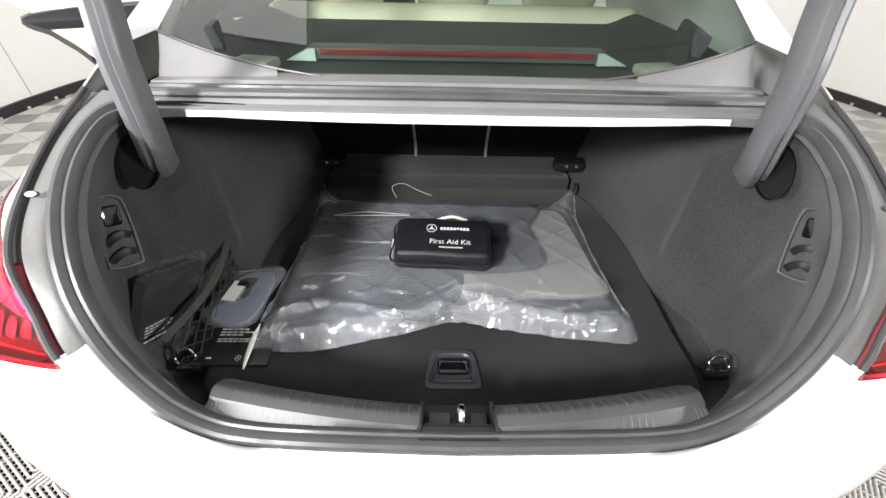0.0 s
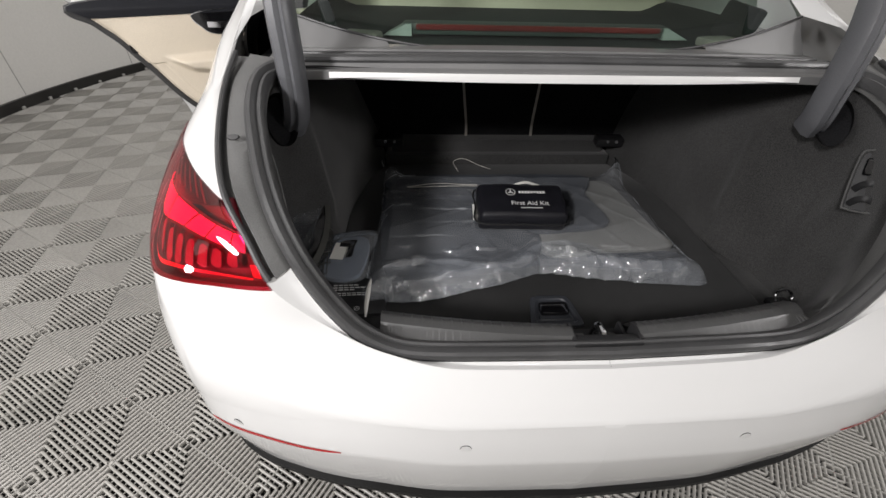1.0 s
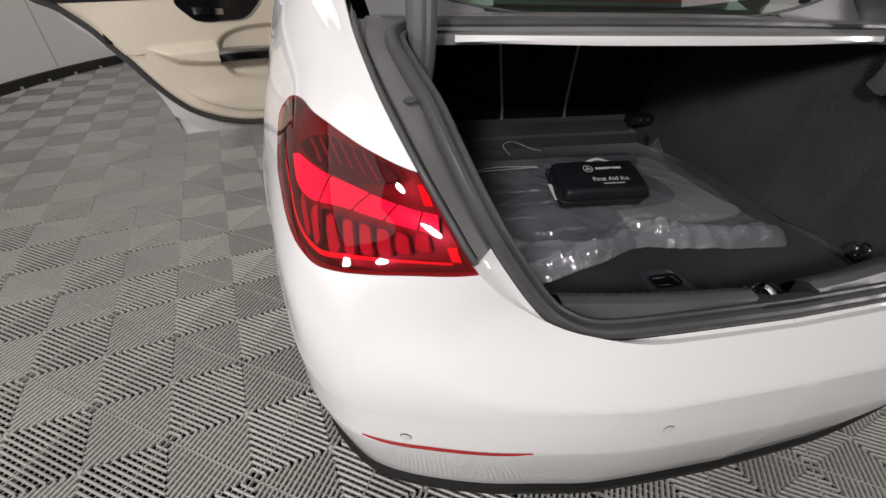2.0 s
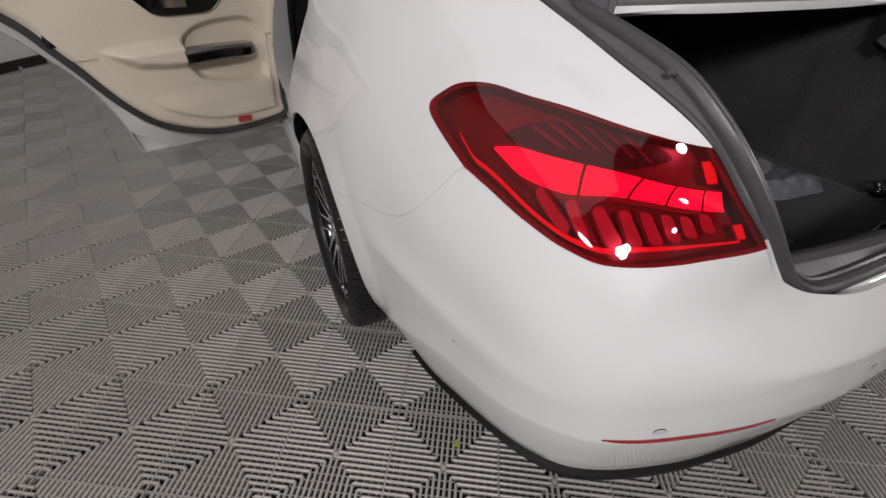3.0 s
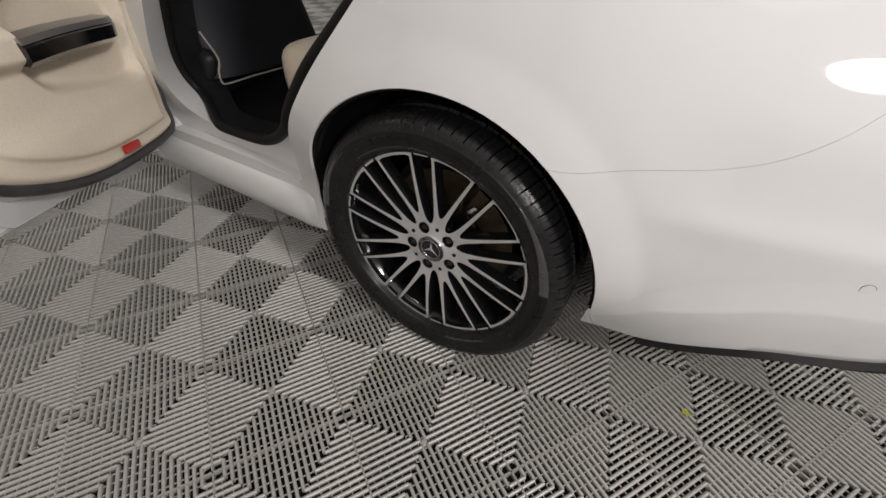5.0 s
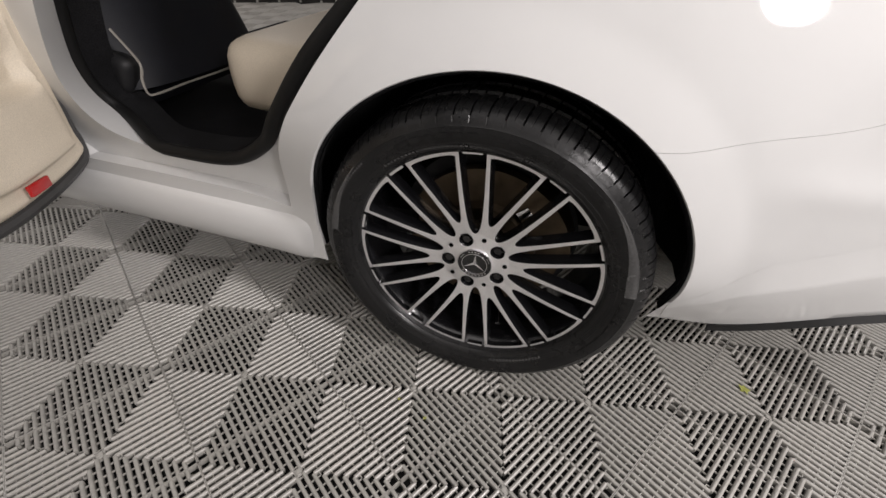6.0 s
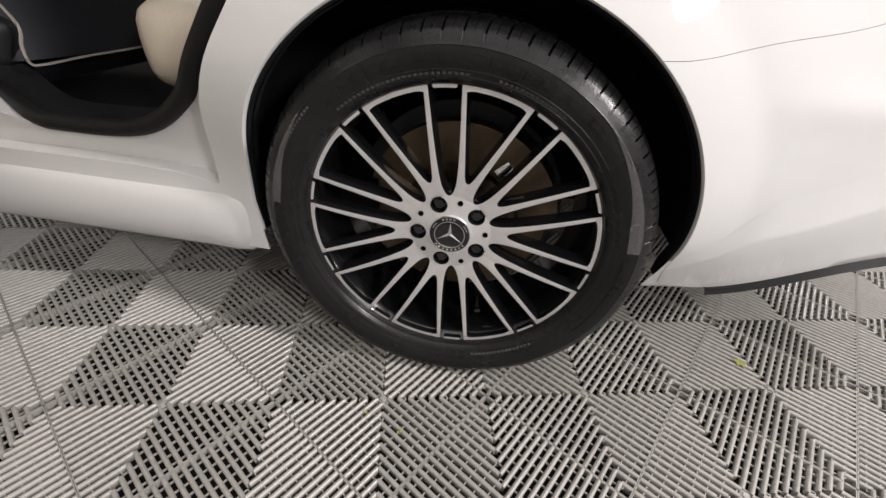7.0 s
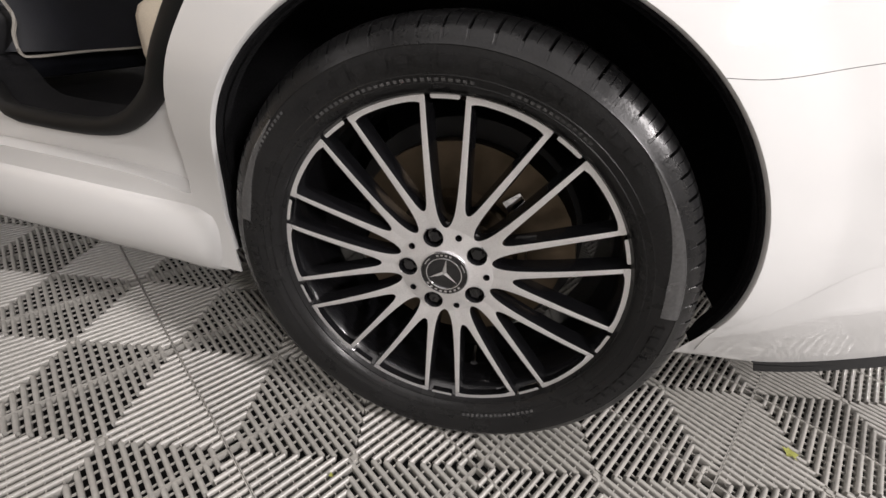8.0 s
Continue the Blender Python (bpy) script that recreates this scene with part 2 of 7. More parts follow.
# pale clips along the baseboard
for k in range(46):
    a = radians(2 + 3.9 * k)
    bm = bmesh.new()
    r = BR - 0.036
    box(bm, -0.006, 0.006, -0.012, 0.012, 0.0, 0.022, 0.002, Matrix.Translation((BX + r * math.cos(a), BY + r * math.sin(a), 0)) @ Matrix.Rotation(a, 4, "Z"))
    part("clip", bm, JOINT, baseboard, "pale clip" if k == 0 else "")

# ---------- the car: body shell ----------
car = thing("car", "white four-door saloon car with open boot and open rear door", "car")

# plan line at bumper height, from the middle of the tail round to the side
SX = [0, 0.25, 0.43, 0.60, 0.70, 0.77, 0.81, 0.86, 0.895, 0.905, 0.90, 0.895]
SY = [0, 0.005, 0.024, 0.07, 0.125, 0.22, 0.35, 0.60, 0.85, 1.10, 1.50, 2.30]
ST = np.concatenate([[0], np.cumsum(np.hypot(np.diff(SX), np.diff(SY)))])
sx_of, sy_of = curve_of(ST, SX), curve_of(ST, SY)
# lower edge, its inset, and the insets of the fuller lines above it
ZB = curve_of(ST, [0.31, 0.32, 0.345, 0.35, 0.342, 0.335, 0.312, 0.218, 0.21, 0.22, 0.23, 0.23])
IB = curve_of(ST, [0.03, 0.03, 0.03, 0.03, 0.033, 0.036, 0.038, 0.075, 0.10, 0.09, 0.03, 0.03])
IL = curve_of(ST, [0.008, 0.008, 0.008, 0.008, 0.008, 0.008, 0.01, 0.02, 0.02, 0.02, 0.045, 0.045])
UZ = curve_of(ST, [0.603, 0.606, 0.62, 0.66, 0.70, 0.745, 0.78, 0.80, 0.82, 0.83, 0.83, 0.83])
UI = curve_of(ST, [0.005, 0.005, 0.006, 0.010, 0.014, 0.020, 0.030, 0.042, 0.044, 0.038, 0.03, 0.03])
VZ = curve_of(ST, [0.636, 0.640, 0.657, 0.705, 0.765, 0.82, 0.875, 0.93, 0.97, 1.0, 1.0, 1.0])
VI = curve_of(ST, [0.034, 0.034, 0.034, 0.030, 0.028, 0.045, 0.070, 0.10, 0.10, 0.09, 0.09, 0.09])
TX = curve_of(ST, [0, 0.24, 0.36, 0.455, 0.518, 0.553, 0.585, 0.625, 0.645, 0.66, 0.62, 0.60])
TY = curve_of(ST, [0.065, 0.070, 0.092, 0.116, 0.127, 0.165, 0.205, 0.36, 0.53, 0.90, 1.50, 2.30])
TZ = curve_of(ST, [0.668, 0.672, 0.690, 0.735, 0.797, 0.852, 0.906, 0.975, 1.03, 1.16, 1.38, 1.43])
# joint between bumper and quarter panel, as height over the plan length
ZS = curve_of([0.0, 0.60, 0.70, 0.74, 0.80, 0.90, 0.96, 1.017, 1.07, 1.117, 1.17, 1.228, 1.317, 1.43, 1.7, ST[-1]],
              [0.70, 0.76, 0.80, 0.803, 0.806, 0.812, 0.817, 0.822, 0.766, 0.710, 0.671, 0.649, 0.631, 0.606, 0.60, 0.60])
S_END = ST[-1]


def s_at_y(y):
    return float(np.interp(y, SY, ST))


def shell_cols(s):
    """Guide points (bottom to top edge) of the skin at plan lengths s: array [len(s)][6][3]."""
    s = np.asarray(s, float)
    x, y = sx_of(s), sy_of(s)
    e = 0.035
    tx, ty = sx_of(np.minimum(s + e, S_END)) - np.sign(s - e) * sx_of(np.abs(s - e)), sy_of(np.minimum(s + e, S_END)) - sy_of(np.abs(s - e))
    ln = np.hypot(tx, ty)
    nx, ny = ty / ln, -tx / ln
    def at(ins, z):
        return np.stack([x - nx * ins, y - ny * ins, z + 0 * x], -1)
    zb = ZB(s)
    V, T = at(VI(s), VZ(s)), np.stack([TX(s), TY(s), TZ(s)], -1)
    # the fold of the shelf runs up to the lamp's inner corner
    V = V + (T - V) * np.interp(s, [0.30, 0.45, 0.58, 0.64, 0.71], [0.0, 0.25, 0.62, 0.62, 0.0])[:, None]
    G = np.stack([at(IB(s), zb), at(IL(s), zb + 0.14), at(0 * s, 0.56 + 0 * s), at(UI(s), UZ(s)), V, T], 1)
    # the shelf's edge is a crease behind the boot; round the corner it goes over to the fold
    L = chord_shares(G)
    ku = 0.85 * (1 - np.clip((s - 0.40) / 0.20, 0, 1))[:, None]
    kv = np.interp(s, [0.36, 0.50, 0.62, 0.70], [0.0, 0.85, 0.85, 0.0])[:, None]
    extra = []
    km = np.interp(s, [0.74, 0.90, 1.20, 1.32], [0.0, 0.85, 0.85, 0.0])[:, None]
    for j, f, k in ((1, 0.86, km), (2, 0.16, km), (2, 0.72, ku), (3, 0.22, ku), (3, 0.80, kv), (4, 0.20, kv)):
        w = L[:, j] + f * (L[:, j + 1] - L[:, j])
        extra.append(((1 - k) * hermite(G, w[:, None])[:, 0] + k * (G[:, j] * (1 - f) + G[:, j + 1] * f))[:, None])
    return np.concatenate([G[:, :2], extra[0], G[:, 2:3], extra[1], extra[2], G[:, 3:4], extra[3], extra[4], G[:, 4:5], extra[5], G[:, 5:]], 1)


def chord_shares(G):
    d = np.linalg.norm(np.diff(G, axis=1), axis=2)
    L = np.concatenate([np.zeros((len(G), 1)), np.cumsum(d, 1)], 1)
    return L / L[:, -1:]


def hermite(G, w):
    """Smooth profile through guide points G[n][k][3] at parameters w[m] in 0..1 of each profile's length."""
    L = chord_shares(G)
    k = G.shape[1]
    M = np.zeros_like(G)
    sl = np.diff(G, axis=1) / np.diff(L, axis=1)[..., None]
    M[:, 1:-1] = (sl[:, :-1] * np.diff(L, axis=1)[:, 1:, None] + sl[:, 1:] * np.diff(L, axis=1)[:, :-1, None]) / (L[:, 2:] - L[:, :-2])[..., None]
    M[:, 0], M[:, -1] = sl[:, 0], sl[:, -1]
    w = np.broadcast_to(np.asarray(w, float), (len(G), np.shape(w)[-1]))
    i = np.clip((w[:, :, None] > L[:, None, :]).sum(-1) - 1, 0, k - 2)
    r = np.arange(len(G))[:, None]
    h = L[r, i + 1] - L[r, i]
    t = ((w - L[r, i]) / h)[..., None]
    h = h[..., None]
    return (1 + 2 * t) * (1 - t) ** 2 * G[r, i] + t * (1 - t) ** 2 * h * M[r, i] + t * t * (3 - 2 * t) * G[r, i + 1] + t * t * (t - 1) * h * M[r, i + 1]


FINE_W = np.linspace(0, 1, 161)


def body(G, w):
    """The profile with the soft flare that the skin has round the wheel arch."""
    P = hermite(G, w)
    r = np.hypot(P[..., 1] - 1.044, P[..., 2] - 0.325) - 0.36
    t = np.clip(1 - r / 0.085, 0, 1)
    P[..., 0] += 0.011 * np.where(t < 0.25, 2 * t * t, t - 0.125)
    return P


@functools.lru_cache(maxsize=None)
def profile(s):
    """The fine profile of the skin at one plan length."""
    return body(shell_cols([s]), FINE_W)[0]


def skin(s, w):
    """Point of the skin (right-hand side, x > 0) at plan length s and profile share w."""
    P = profile(round(float(s), 6))
    return np.array([np.interp(w, FINE_W, P[:, k]) for k in range(3)])


def skin_n(s, w):
    """Outward normal of the skin."""
    a = skin(min(s + 0.01, S_END), w) - skin(max(s - 0.01, 0), w)
    b = skin(s, min(w + 0.01, 1)) - skin(s, max(w - 0.01, 0))
    n = np.cross(a, b)
    n /= np.linalg.norm(n) + 1e-9
    return n


# holes in the skin, as outlines over (plan length, height)
ARCH_Y, ARCH_Z, ARCH_R = 1.044, 0.325, 0.360


def arch_outline(n=72):
    out = []
    for i in range(n + 1):
        a = math.pi * (1.0 - i / n)
        out.append((ARCH_Y + ARCH_R * math.cos(a), ARCH_Z + ARCH_R * math.sin(a)))
    return np.array([(0.672, 0.10), (0.675, 0.235), (0.684, 0.28)] + out + [(1.395, 0.27), (1.375, 0.10)])


def cut_grid(bm, P, holes, keep_in=False):
    """Skin quads clipped along the outlines of holes: pairs of an outline and the 2D coordinates in which it is given."""
    nu, nv = P.shape[:2]
    gone = np.zeros((nu, nv), int)
    holes = [h if len(h) == 3 else (*h, keep_in) for h in holes]
    for k, (h, C, keep) in enumerate(holes):
        gone[(inside(h, C) != keep) & (gone == 0)] = k + 1
    verts, cuts = {}, {}
    # where the outlines cross the grid's edges
    G = gone > 0
    pairs = [((i, j), (i + 1, j)) for i, j in np.argwhere(G[1:] != G[:-1]).tolist()] + [((i, j), (i, j + 1)) for i, j in np.argwhere(G[:, 1:] != G[:, :-1]).tolist()]
    for k, (h, C, keep) in enumerate(holes):
        mine = [(b, a) if gone[a] else (a, b) for a, b in pairs if max(gone[a], gone[b]) == k + 1]
        if not mine:
            continue
        ia, ib = (tuple(np.array([m[e] for m in mine]).T) for e in (0, 1))
        lo, hi = np.zeros(len(mine)), np.ones(len(mine))
        for _ in range(11):
            t = (lo + hi) / 2
            out = inside(h, C[ia] * (1 - t[:, None]) + C[ib] * t[:, None]) != keep
            hi, lo = np.where(out, t, hi), np.where(out, lo, t)
        Q = P[ia] * (1 - lo[:, None]) + P[ib] * lo[:, None]
        for m, q in zip(mine, Q):
            cuts[m] = bm.verts.new(q)
    def vert(i, j):
        if (i, j) not in verts:
            verts[i, j] = bm.verts.new(P[i, j])
        return verts[i, j]
    def cut(a, b):
        return cuts[(b, a) if gone[a] else (a, b)]
    for i in range(nu - 1):
        for j in range(nv - 1):
            q = ((i, j), (i + 1, j), (i + 1, j + 1), (i, j + 1))
            g = [bool(gone[a]) for a in q]
            if all(g):
                continue
            if not any(g):
                bm.faces.new([vert(*a) for a in q])
                continue
            f = []
            for k in range(4):
                a, b = q[k], q[(k + 1) % 4]
                if not gone[a]:
                    f.append(vert(*a))
                if bool(gone[a]) != bool(gone[b]):
                    f.append(cut(a, b))
            if len(f) >= 3:
                bm.faces.new(f)
    bmesh.ops.remove_doubles(bm, verts=bm.verts, dist=5e-5)


def shell(which, holes, s0, s1, cols, rows, sink=0.0):
    """Bumper (below the joint) or quarter panel (above it)."""
    s = np.linspace(s0, s1, cols)
    G = shell_cols(s)
    fine = body(G, FINE_W)
    gap = np.where(s < s_at_y(0.95), 0.0003 if which == "upper" else -0.0003, 0.0)
    w0 = np.array([np.interp(ZS(a) + g, f[:, 2], FINE_W) for a, f, g in zip(s, fine, gap)])
    lin = np.linspace(0, 1, rows)
    if which == "lower":
        # up to the boot edge behind the lamp; the rows below the lamp stay even
        w0 = np.where(s < 0.95, 1.0, w0)
        part_w = np.minimum(0.62, 0.97 * w0)[:, None]
    W = np.where(lin < 0.7, part_w * lin / 0.7, part_w + (w0[:, None] - part_w) * (lin - 0.7) / 0.3) if which == "lower" else w0[:, None] + (1 - w0[:, None]) * lin
    P = body(G, W)
    SW = np.stack([np.repeat(s[:, None], rows, 1), W], -1)
    bm = bmesh.new()
    cut_grid(bm, P - np.array([sink, 0, 0]), [(h[0], SW if h[1] == "sw" else P[..., 1:], len(h) > 2) for h in holes])
    return bm


def mirrored(bm):
    bmesh.ops.scale(bm, vec=(-1, 1, 1), verts=bm.verts)
    bmesh.ops.reverse_faces(bm, faces=bm.faces)
    return bm


def solid(ob, t=0.003):
    m = ob.modifiers.new("thick", "SOLIDIFY")
    m.thickness, m.offset = t, -1
    e = ob.modifiers.new("edges", "EDGE_SPLIT")
    e.split_angle = radians(40)
    return ob


DOOR_HOLE = spline([(1.10, 0.93), (1.243, 0.766), (1.347, 0.66), (1.432, 0.555), (1.492, 0.482), (1.61, 0.417), (1.78, 0.406), (1.90, 0.418), (1.968, 0.458), (1.975, 0.55), (1.935, 0.70), (1.90, 0.85), (1.85, 1.05), (1.5, 1.2), (1.15, 1.08)], 6, closed=True)

# outer cut of the body side round the door opening; the jamb lies deeper
DOOR_CUT = np.concatenate([spline([(1.10, 0.93), (1.205, 0.80), (1.302, 0.690), (1.358, 0.622), (1.410, 0.552), (1.445, 0.479), (1.463, 0.40), (1.468, 0.348)], 6),
                           spline([(1.476, 0.346), (1.55, 0.357), (1.70, 0.362), (2.05, 0.360)], 5), spline([(2.09, 0.39), (2.08, 0.70), (2.05, 1.05), (1.6, 1.25), (1.15, 1.10)], 4)])
# tail lamp outline over plan length and profile share
LAMP = np.concatenate([spline([(1.023, 0.621), (1.081, 0.635), (1.140, 0.658), (1.123, 0.693), (1.076, 0.744), (1.020, 0.780), (0.987, 0.829), (0.969, 0.879), (0.966, 0.925), (0.968, 1.0)], 6),
                       [(0.968, 1.03), (0.722, 1.03)],
                       spline([(0.722, 1.0), (0.716, 0.90), (0.722, 0.815), (0.746, 0.750), (0.782, 0.700), (0.829, 0.673), (0.876, 0.657), (0.929, 0.640), (0.985, 0.626)], 6)])


def thin_glass(name, tint, rough=0.02, ior=1.5, bump=0.0, bump_scale=20.0, gloss=1.0, haze=0.0, crease_glint=0.0):
    """A thin clear or tinted pane: tinted see-through with a Fresnel gloss."""
    m = bpy.data.materials.new(name)
    m.use_nodes = True
    nt = m.node_tree
    nt.nodes.remove(nt.nodes["Principled BSDF"])
    tr, gl, mx, fr = (nt.nodes.new("ShaderNode" + k) for k in ("BsdfTransparent", "BsdfGlossy", "MixShader", "Fresnel"))
    tr.inputs[0].default_value = (*tint, 1)
    gl.inputs["Color"].default_value = (gloss, gloss, gloss, 1)
    gl.inputs["Roughness"].default_value = rough
    fr.inputs[0].default_value = ior
    nt.links.new(fr.outputs[0], mx.inputs[0])
    clear = tr.outputs[0]
    if haze:
        df, hz = nt.nodes.new("ShaderNodeBsdfDiffuse"), nt.nodes.new("ShaderNodeMixShader")
        df.inputs[0].default_value = (0.75, 0.78, 0.82, 1)
        hz.inputs[0].default_value = haze
        if crease_glint:
            # faint straight fold lines in two directions over broad milky patches; their white paints glints into the
            # haze
            tc, no, ad = (nt.nodes.new("ShaderNode" + k) for k in ("TexCoord", "TexNoise", "MapRange"))
            no.inputs["Scale"].default_value = 4.0
            no.inputs["Detail"].default_value = 3.0
            nt.links.new(tc.outputs["Object"], no.inputs["Vector"])
            ad.inputs[1].default_value, ad.inputs[2].default_value = 0.35, 0.70
            ad.inputs[3].default_value, ad.inputs[4].default_value = haze * 0.75, haze * 1.3
            nt.links.new(no.outputs[0], ad.inputs[0])
            total = ad.outputs[0]
            for turn, stretch in ((0.55, (2.0, 34.0, 2.0)), (-0.95, (1.5, 26.0, 1.5))):
                mp, ln, mr, sm = (nt.nodes.new("ShaderNode" + k) for k in ("Mapping", "TexNoise", "MapRange", "Math"))
                mp.inputs["Rotation"].default_value = (0, 0, turn)
                mp.inputs["Scale"].default_value = stretch
                nt.links.new(tc.outputs["Object"], mp.inputs["Vector"])
                ln.inputs["Scale"].default_value = 1.0
                ln.inputs["Detail"].default_value = 2.0
                nt.links.new(mp.outputs[0], ln.inputs["Vector"])
                mr.inputs[1].default_value, mr.inputs[2].default_value = 0.68, 0.78
                mr.inputs[3].default_value, mr.inputs[4].default_value = 0.0, crease_glint
                nt.links.new(ln.outputs[0], mr.inputs[0])
                nt.links.new(total, sm.inputs[0])
                nt.links.new(mr.outputs[0], sm.inputs[1])
                total = sm.outputs[0]
            nt.links.new(total, hz.inputs[0])
        nt.links.new(clear, hz.inputs[1])
        nt.links.new(df.outputs[0], hz.inputs[2])
        clear = hz.outputs[0]
    nt.links.new(clear, mx.inputs[1])
    nt.links.new(gl.outputs[0], mx.inputs[2])
    nt.links.new(mx.outputs[0], nt.nodes["Material Output"].inputs[0])
    if bump:
        no, bp, co = (nt.nodes.new("ShaderNode" + k) for k in ("TexNoise", "Bump", "TexCoord"))
        no.inputs["Scale"].default_value = bump_scale
        no.inputs["Detail"].default_value = 3
        no.inputs["Distortion"].default_value = 1.2
        bp.inputs["Distance"].default_value = bump
        nt.links.new(co.outputs["Object"], no.inputs["Vector"])
        nt.links.new(no.outputs[0], bp.inputs["Height"])
        for k in (gl, fr):
            nt.links.new(bp.outputs[0], k.inputs["Normal"])
    return m


LENS = thin_glass("red_lens", (0.86, 0.055, 0.10), 0.02, 1.5)
LAMP_BACK = mat("lamp_housing", (0.14, 0.007, 0.015), 0.3, vary=0.2, scale=20)
LAMP_DARK = mat("lamp_reflector_dark", (0.055, 0.018, 0.022), 0.25, metal=0.4, vary=0.15, scale=40)
LED = mat("lamp_light_band", (0.7, 0.02, 0.05), 0.3, vary=0.0, emit=(1.0, 0.02, 0.30), power=1.8)
LED_DIM = mat("lamp_light_line", (0.6, 0.02, 0.04), 0.3, vary=0.0, emit=(1.0, 0.015, 0.05), power=0.45)
FIN = mat("lamp_fin", (0.34, 0.06, 0.10), 0.22, vary=0.15, scale=60, coat=0.4)


def patch(bm, poly, d, s0, s1, w0, w1, ns=60, nw=40, side=-1):
    """A piece of the skin inside an outline, moved d outwards."""
    s, w = np.linspace(s0, s1, ns), np.linspace(w0, w1, nw)
    P = body(shell_cols(s), w)
    N = np.cross(np.gradient(P, axis=0), np.gradient(P, axis=1))
    N /= np.linalg.norm(N, axis=-1, keepdims=True) + 1e-9
    N *= np.sign((N * np.array([0.6, -0.6, 0.4])).sum(-1, keepdims=True))
    P = P + d * N
    SW = np.stack(np.meshgrid(s, w, indexing="ij"), -1)
    cut_grid(bm, P, [(poly, SW)], keep_in=True)
    if side < 0:
        mirrored(bm)


def bounds(poly, pad=0.004):
    lo, hi = poly.min(0) - pad, poly.max(0) + pad
    return max(lo[0], 0.3), hi[0], lo[1], min(hi[1], 1.0)


def capsule(p, q, r0, r1, L=0.62, n=7):
    """Outline of a rounded finger between two places over (plan length, profile share)."""
    p, q = np.array(p) * (1, L), np.array(q) * (1, L)
    d = (q - p) / np.linalg.norm(q - p)
    n_ = np.array([-d[1], d[0]])
    out = [p + r0 * (n_ * math.cos(a) - d * math.sin(a)) for a in np.linspace(0, math.pi, n)]
    out += [q + r1 * (-n_ * math.cos(a) + d * math.sin(a)) for a in np.linspace(0, math.pi, n)]
    return np.array(out) / (1, L)


def tail_lamp(side):
    lamp_ob = new("tail_lamp")
    lamp_ob.parent = car
    tagged(lamp_ob, "red tail lamp with finned light units, lit")
    b = (0.705, 1.15, 0.60, 1.0)
    bm = bmesh.new()
    patch(bm, LAMP, 0.0025, *b, 110, 80, side)
    part("lens", bm, LENS, lamp_ob, "glossy red outer lens").visible_shadow = False
    bm = bmesh.new()
    patch(bm, LAMP, -0.030, *b, 80, 60, side)
    part("housing", bm, LAMP_BACK, lamp_ob, "dark red lamp housing")
    # side wall of the housing
    bm = bmesh.new()
    rows = []
    for s, w in LAMP:
        w = min(w, 1.0)
        p, n = skin(s, w), skin_n(s, w)
        n = n if n @ np.array([0.6, -0.6, 0.4]) > 0 else -n
        rows.append([(p + n * 0.002) * (side, 1, 1), (p - n * 0.031) * (side, 1, 1)])
    grid_mesh(bm, rows, close_u=True)
    part("housing_wall", bm, LAMP_BACK, lamp_ob)
    # dark rim along the outline
    bm = bmesh.new()
    c = np.array([0.87, 0.80])
    rows = []
    for s, w in LAMP:
        w = min(w, 1.0)
        i = c + (np.array([s, w]) - c) * 0.955
        a, b2 = skin(s, w), skin(*i)
        n1 = skin_n(*i)
        n1 = n1 if n1 @ np.array([0.6, -0.6, 0.4]) > 0 else -n1
        rows.append([(a - n1 * 0.001) * (side, 1, 1), (b2 - n1 * 0.003) * (side, 1, 1)])
    grid_mesh(bm, rows, close_u=True)
    part("lens_rim", bm, LAMP_BACK, lamp_ob, "dark red rim of the lens")
    # light band in five segments
    up = spline([(0.992, 0.682), (0.964, 0.711), (0.905, 0.781), (0.871, 0.869), (0.858, 0.930), (0.852, 0.985)], 8)
    lo = spline([(0.990, 0.678), (0.929, 0.692), (0.870, 0.742), (0.836, 0.819), (0.818, 0.894), (0.810, 0.972)], 8)
    n = len(up)
    for a, z in ((0, 17), (17, 24), (24, 30), (30, 36), (36, n - 1)):
        a2 = a if a == 0 else a + 0.45
        ii = [a2] + list(range(a + 1, z + 1))
        U = np.array([[np.interp(i, range(n), up[:, k]) for k in (0, 1)] for i in ii])
        Lw = np.array([[np.interp(i, range(n), lo[:, k]) for k in (0, 1)] for i in ii])
        poly = np.concatenate([U, Lw[::-1]])
        bm = bmesh.new()
        patch(bm, poly, -0.010, *bounds(poly), 46, 34, side)
        part("light_segment", bm, LED, lamp_ob, "glowing red light segment")
    bm = bmesh.new()
    poly = np.concatenate([up - (-0.004, -0.006), lo[::-1] - (0.006, 0.008)])
    patch(bm, poly, -0.016, *bounds(poly), 60, 44, side)
    part("band_tray", bm, LAMP_BACK, lamp_ob)
    # fins below the band
    bases = [(0.899, 0.699), (0.858, 0.734), (0.831, 0.762), (0.814, 0.797), (0.805, 0.830), (0.799, 0.864), (0.796, 0.897), (0.800, 0.935)]
    tips = [(0.846, 0.692), (0.817, 0.710), (0.789, 0.744), (0.775, 0.774), (0.766, 0.809), (0.764, 0.846), (0.768, 0.884), (0.775, 0.925)]
    for (p, q) in zip(bases, tips):
        poly = capsule(p, q, 0.0065, 0.0080)
        bm = bmesh.new()
        patch(bm, poly, -0.013, *bounds(poly), 26, 26, side)
        part("fin", bm, FIN, lamp_ob, "rose-red finger-shaped reflector")
        poly = capsule(p, q, 0.0085, 0.0100)
        bm = bmesh.new()
        patch(bm, poly, -0.0165, *bounds(poly), 22, 22, side)
        part("fin_frame", bm, LAMP_BACK, lamp_ob)
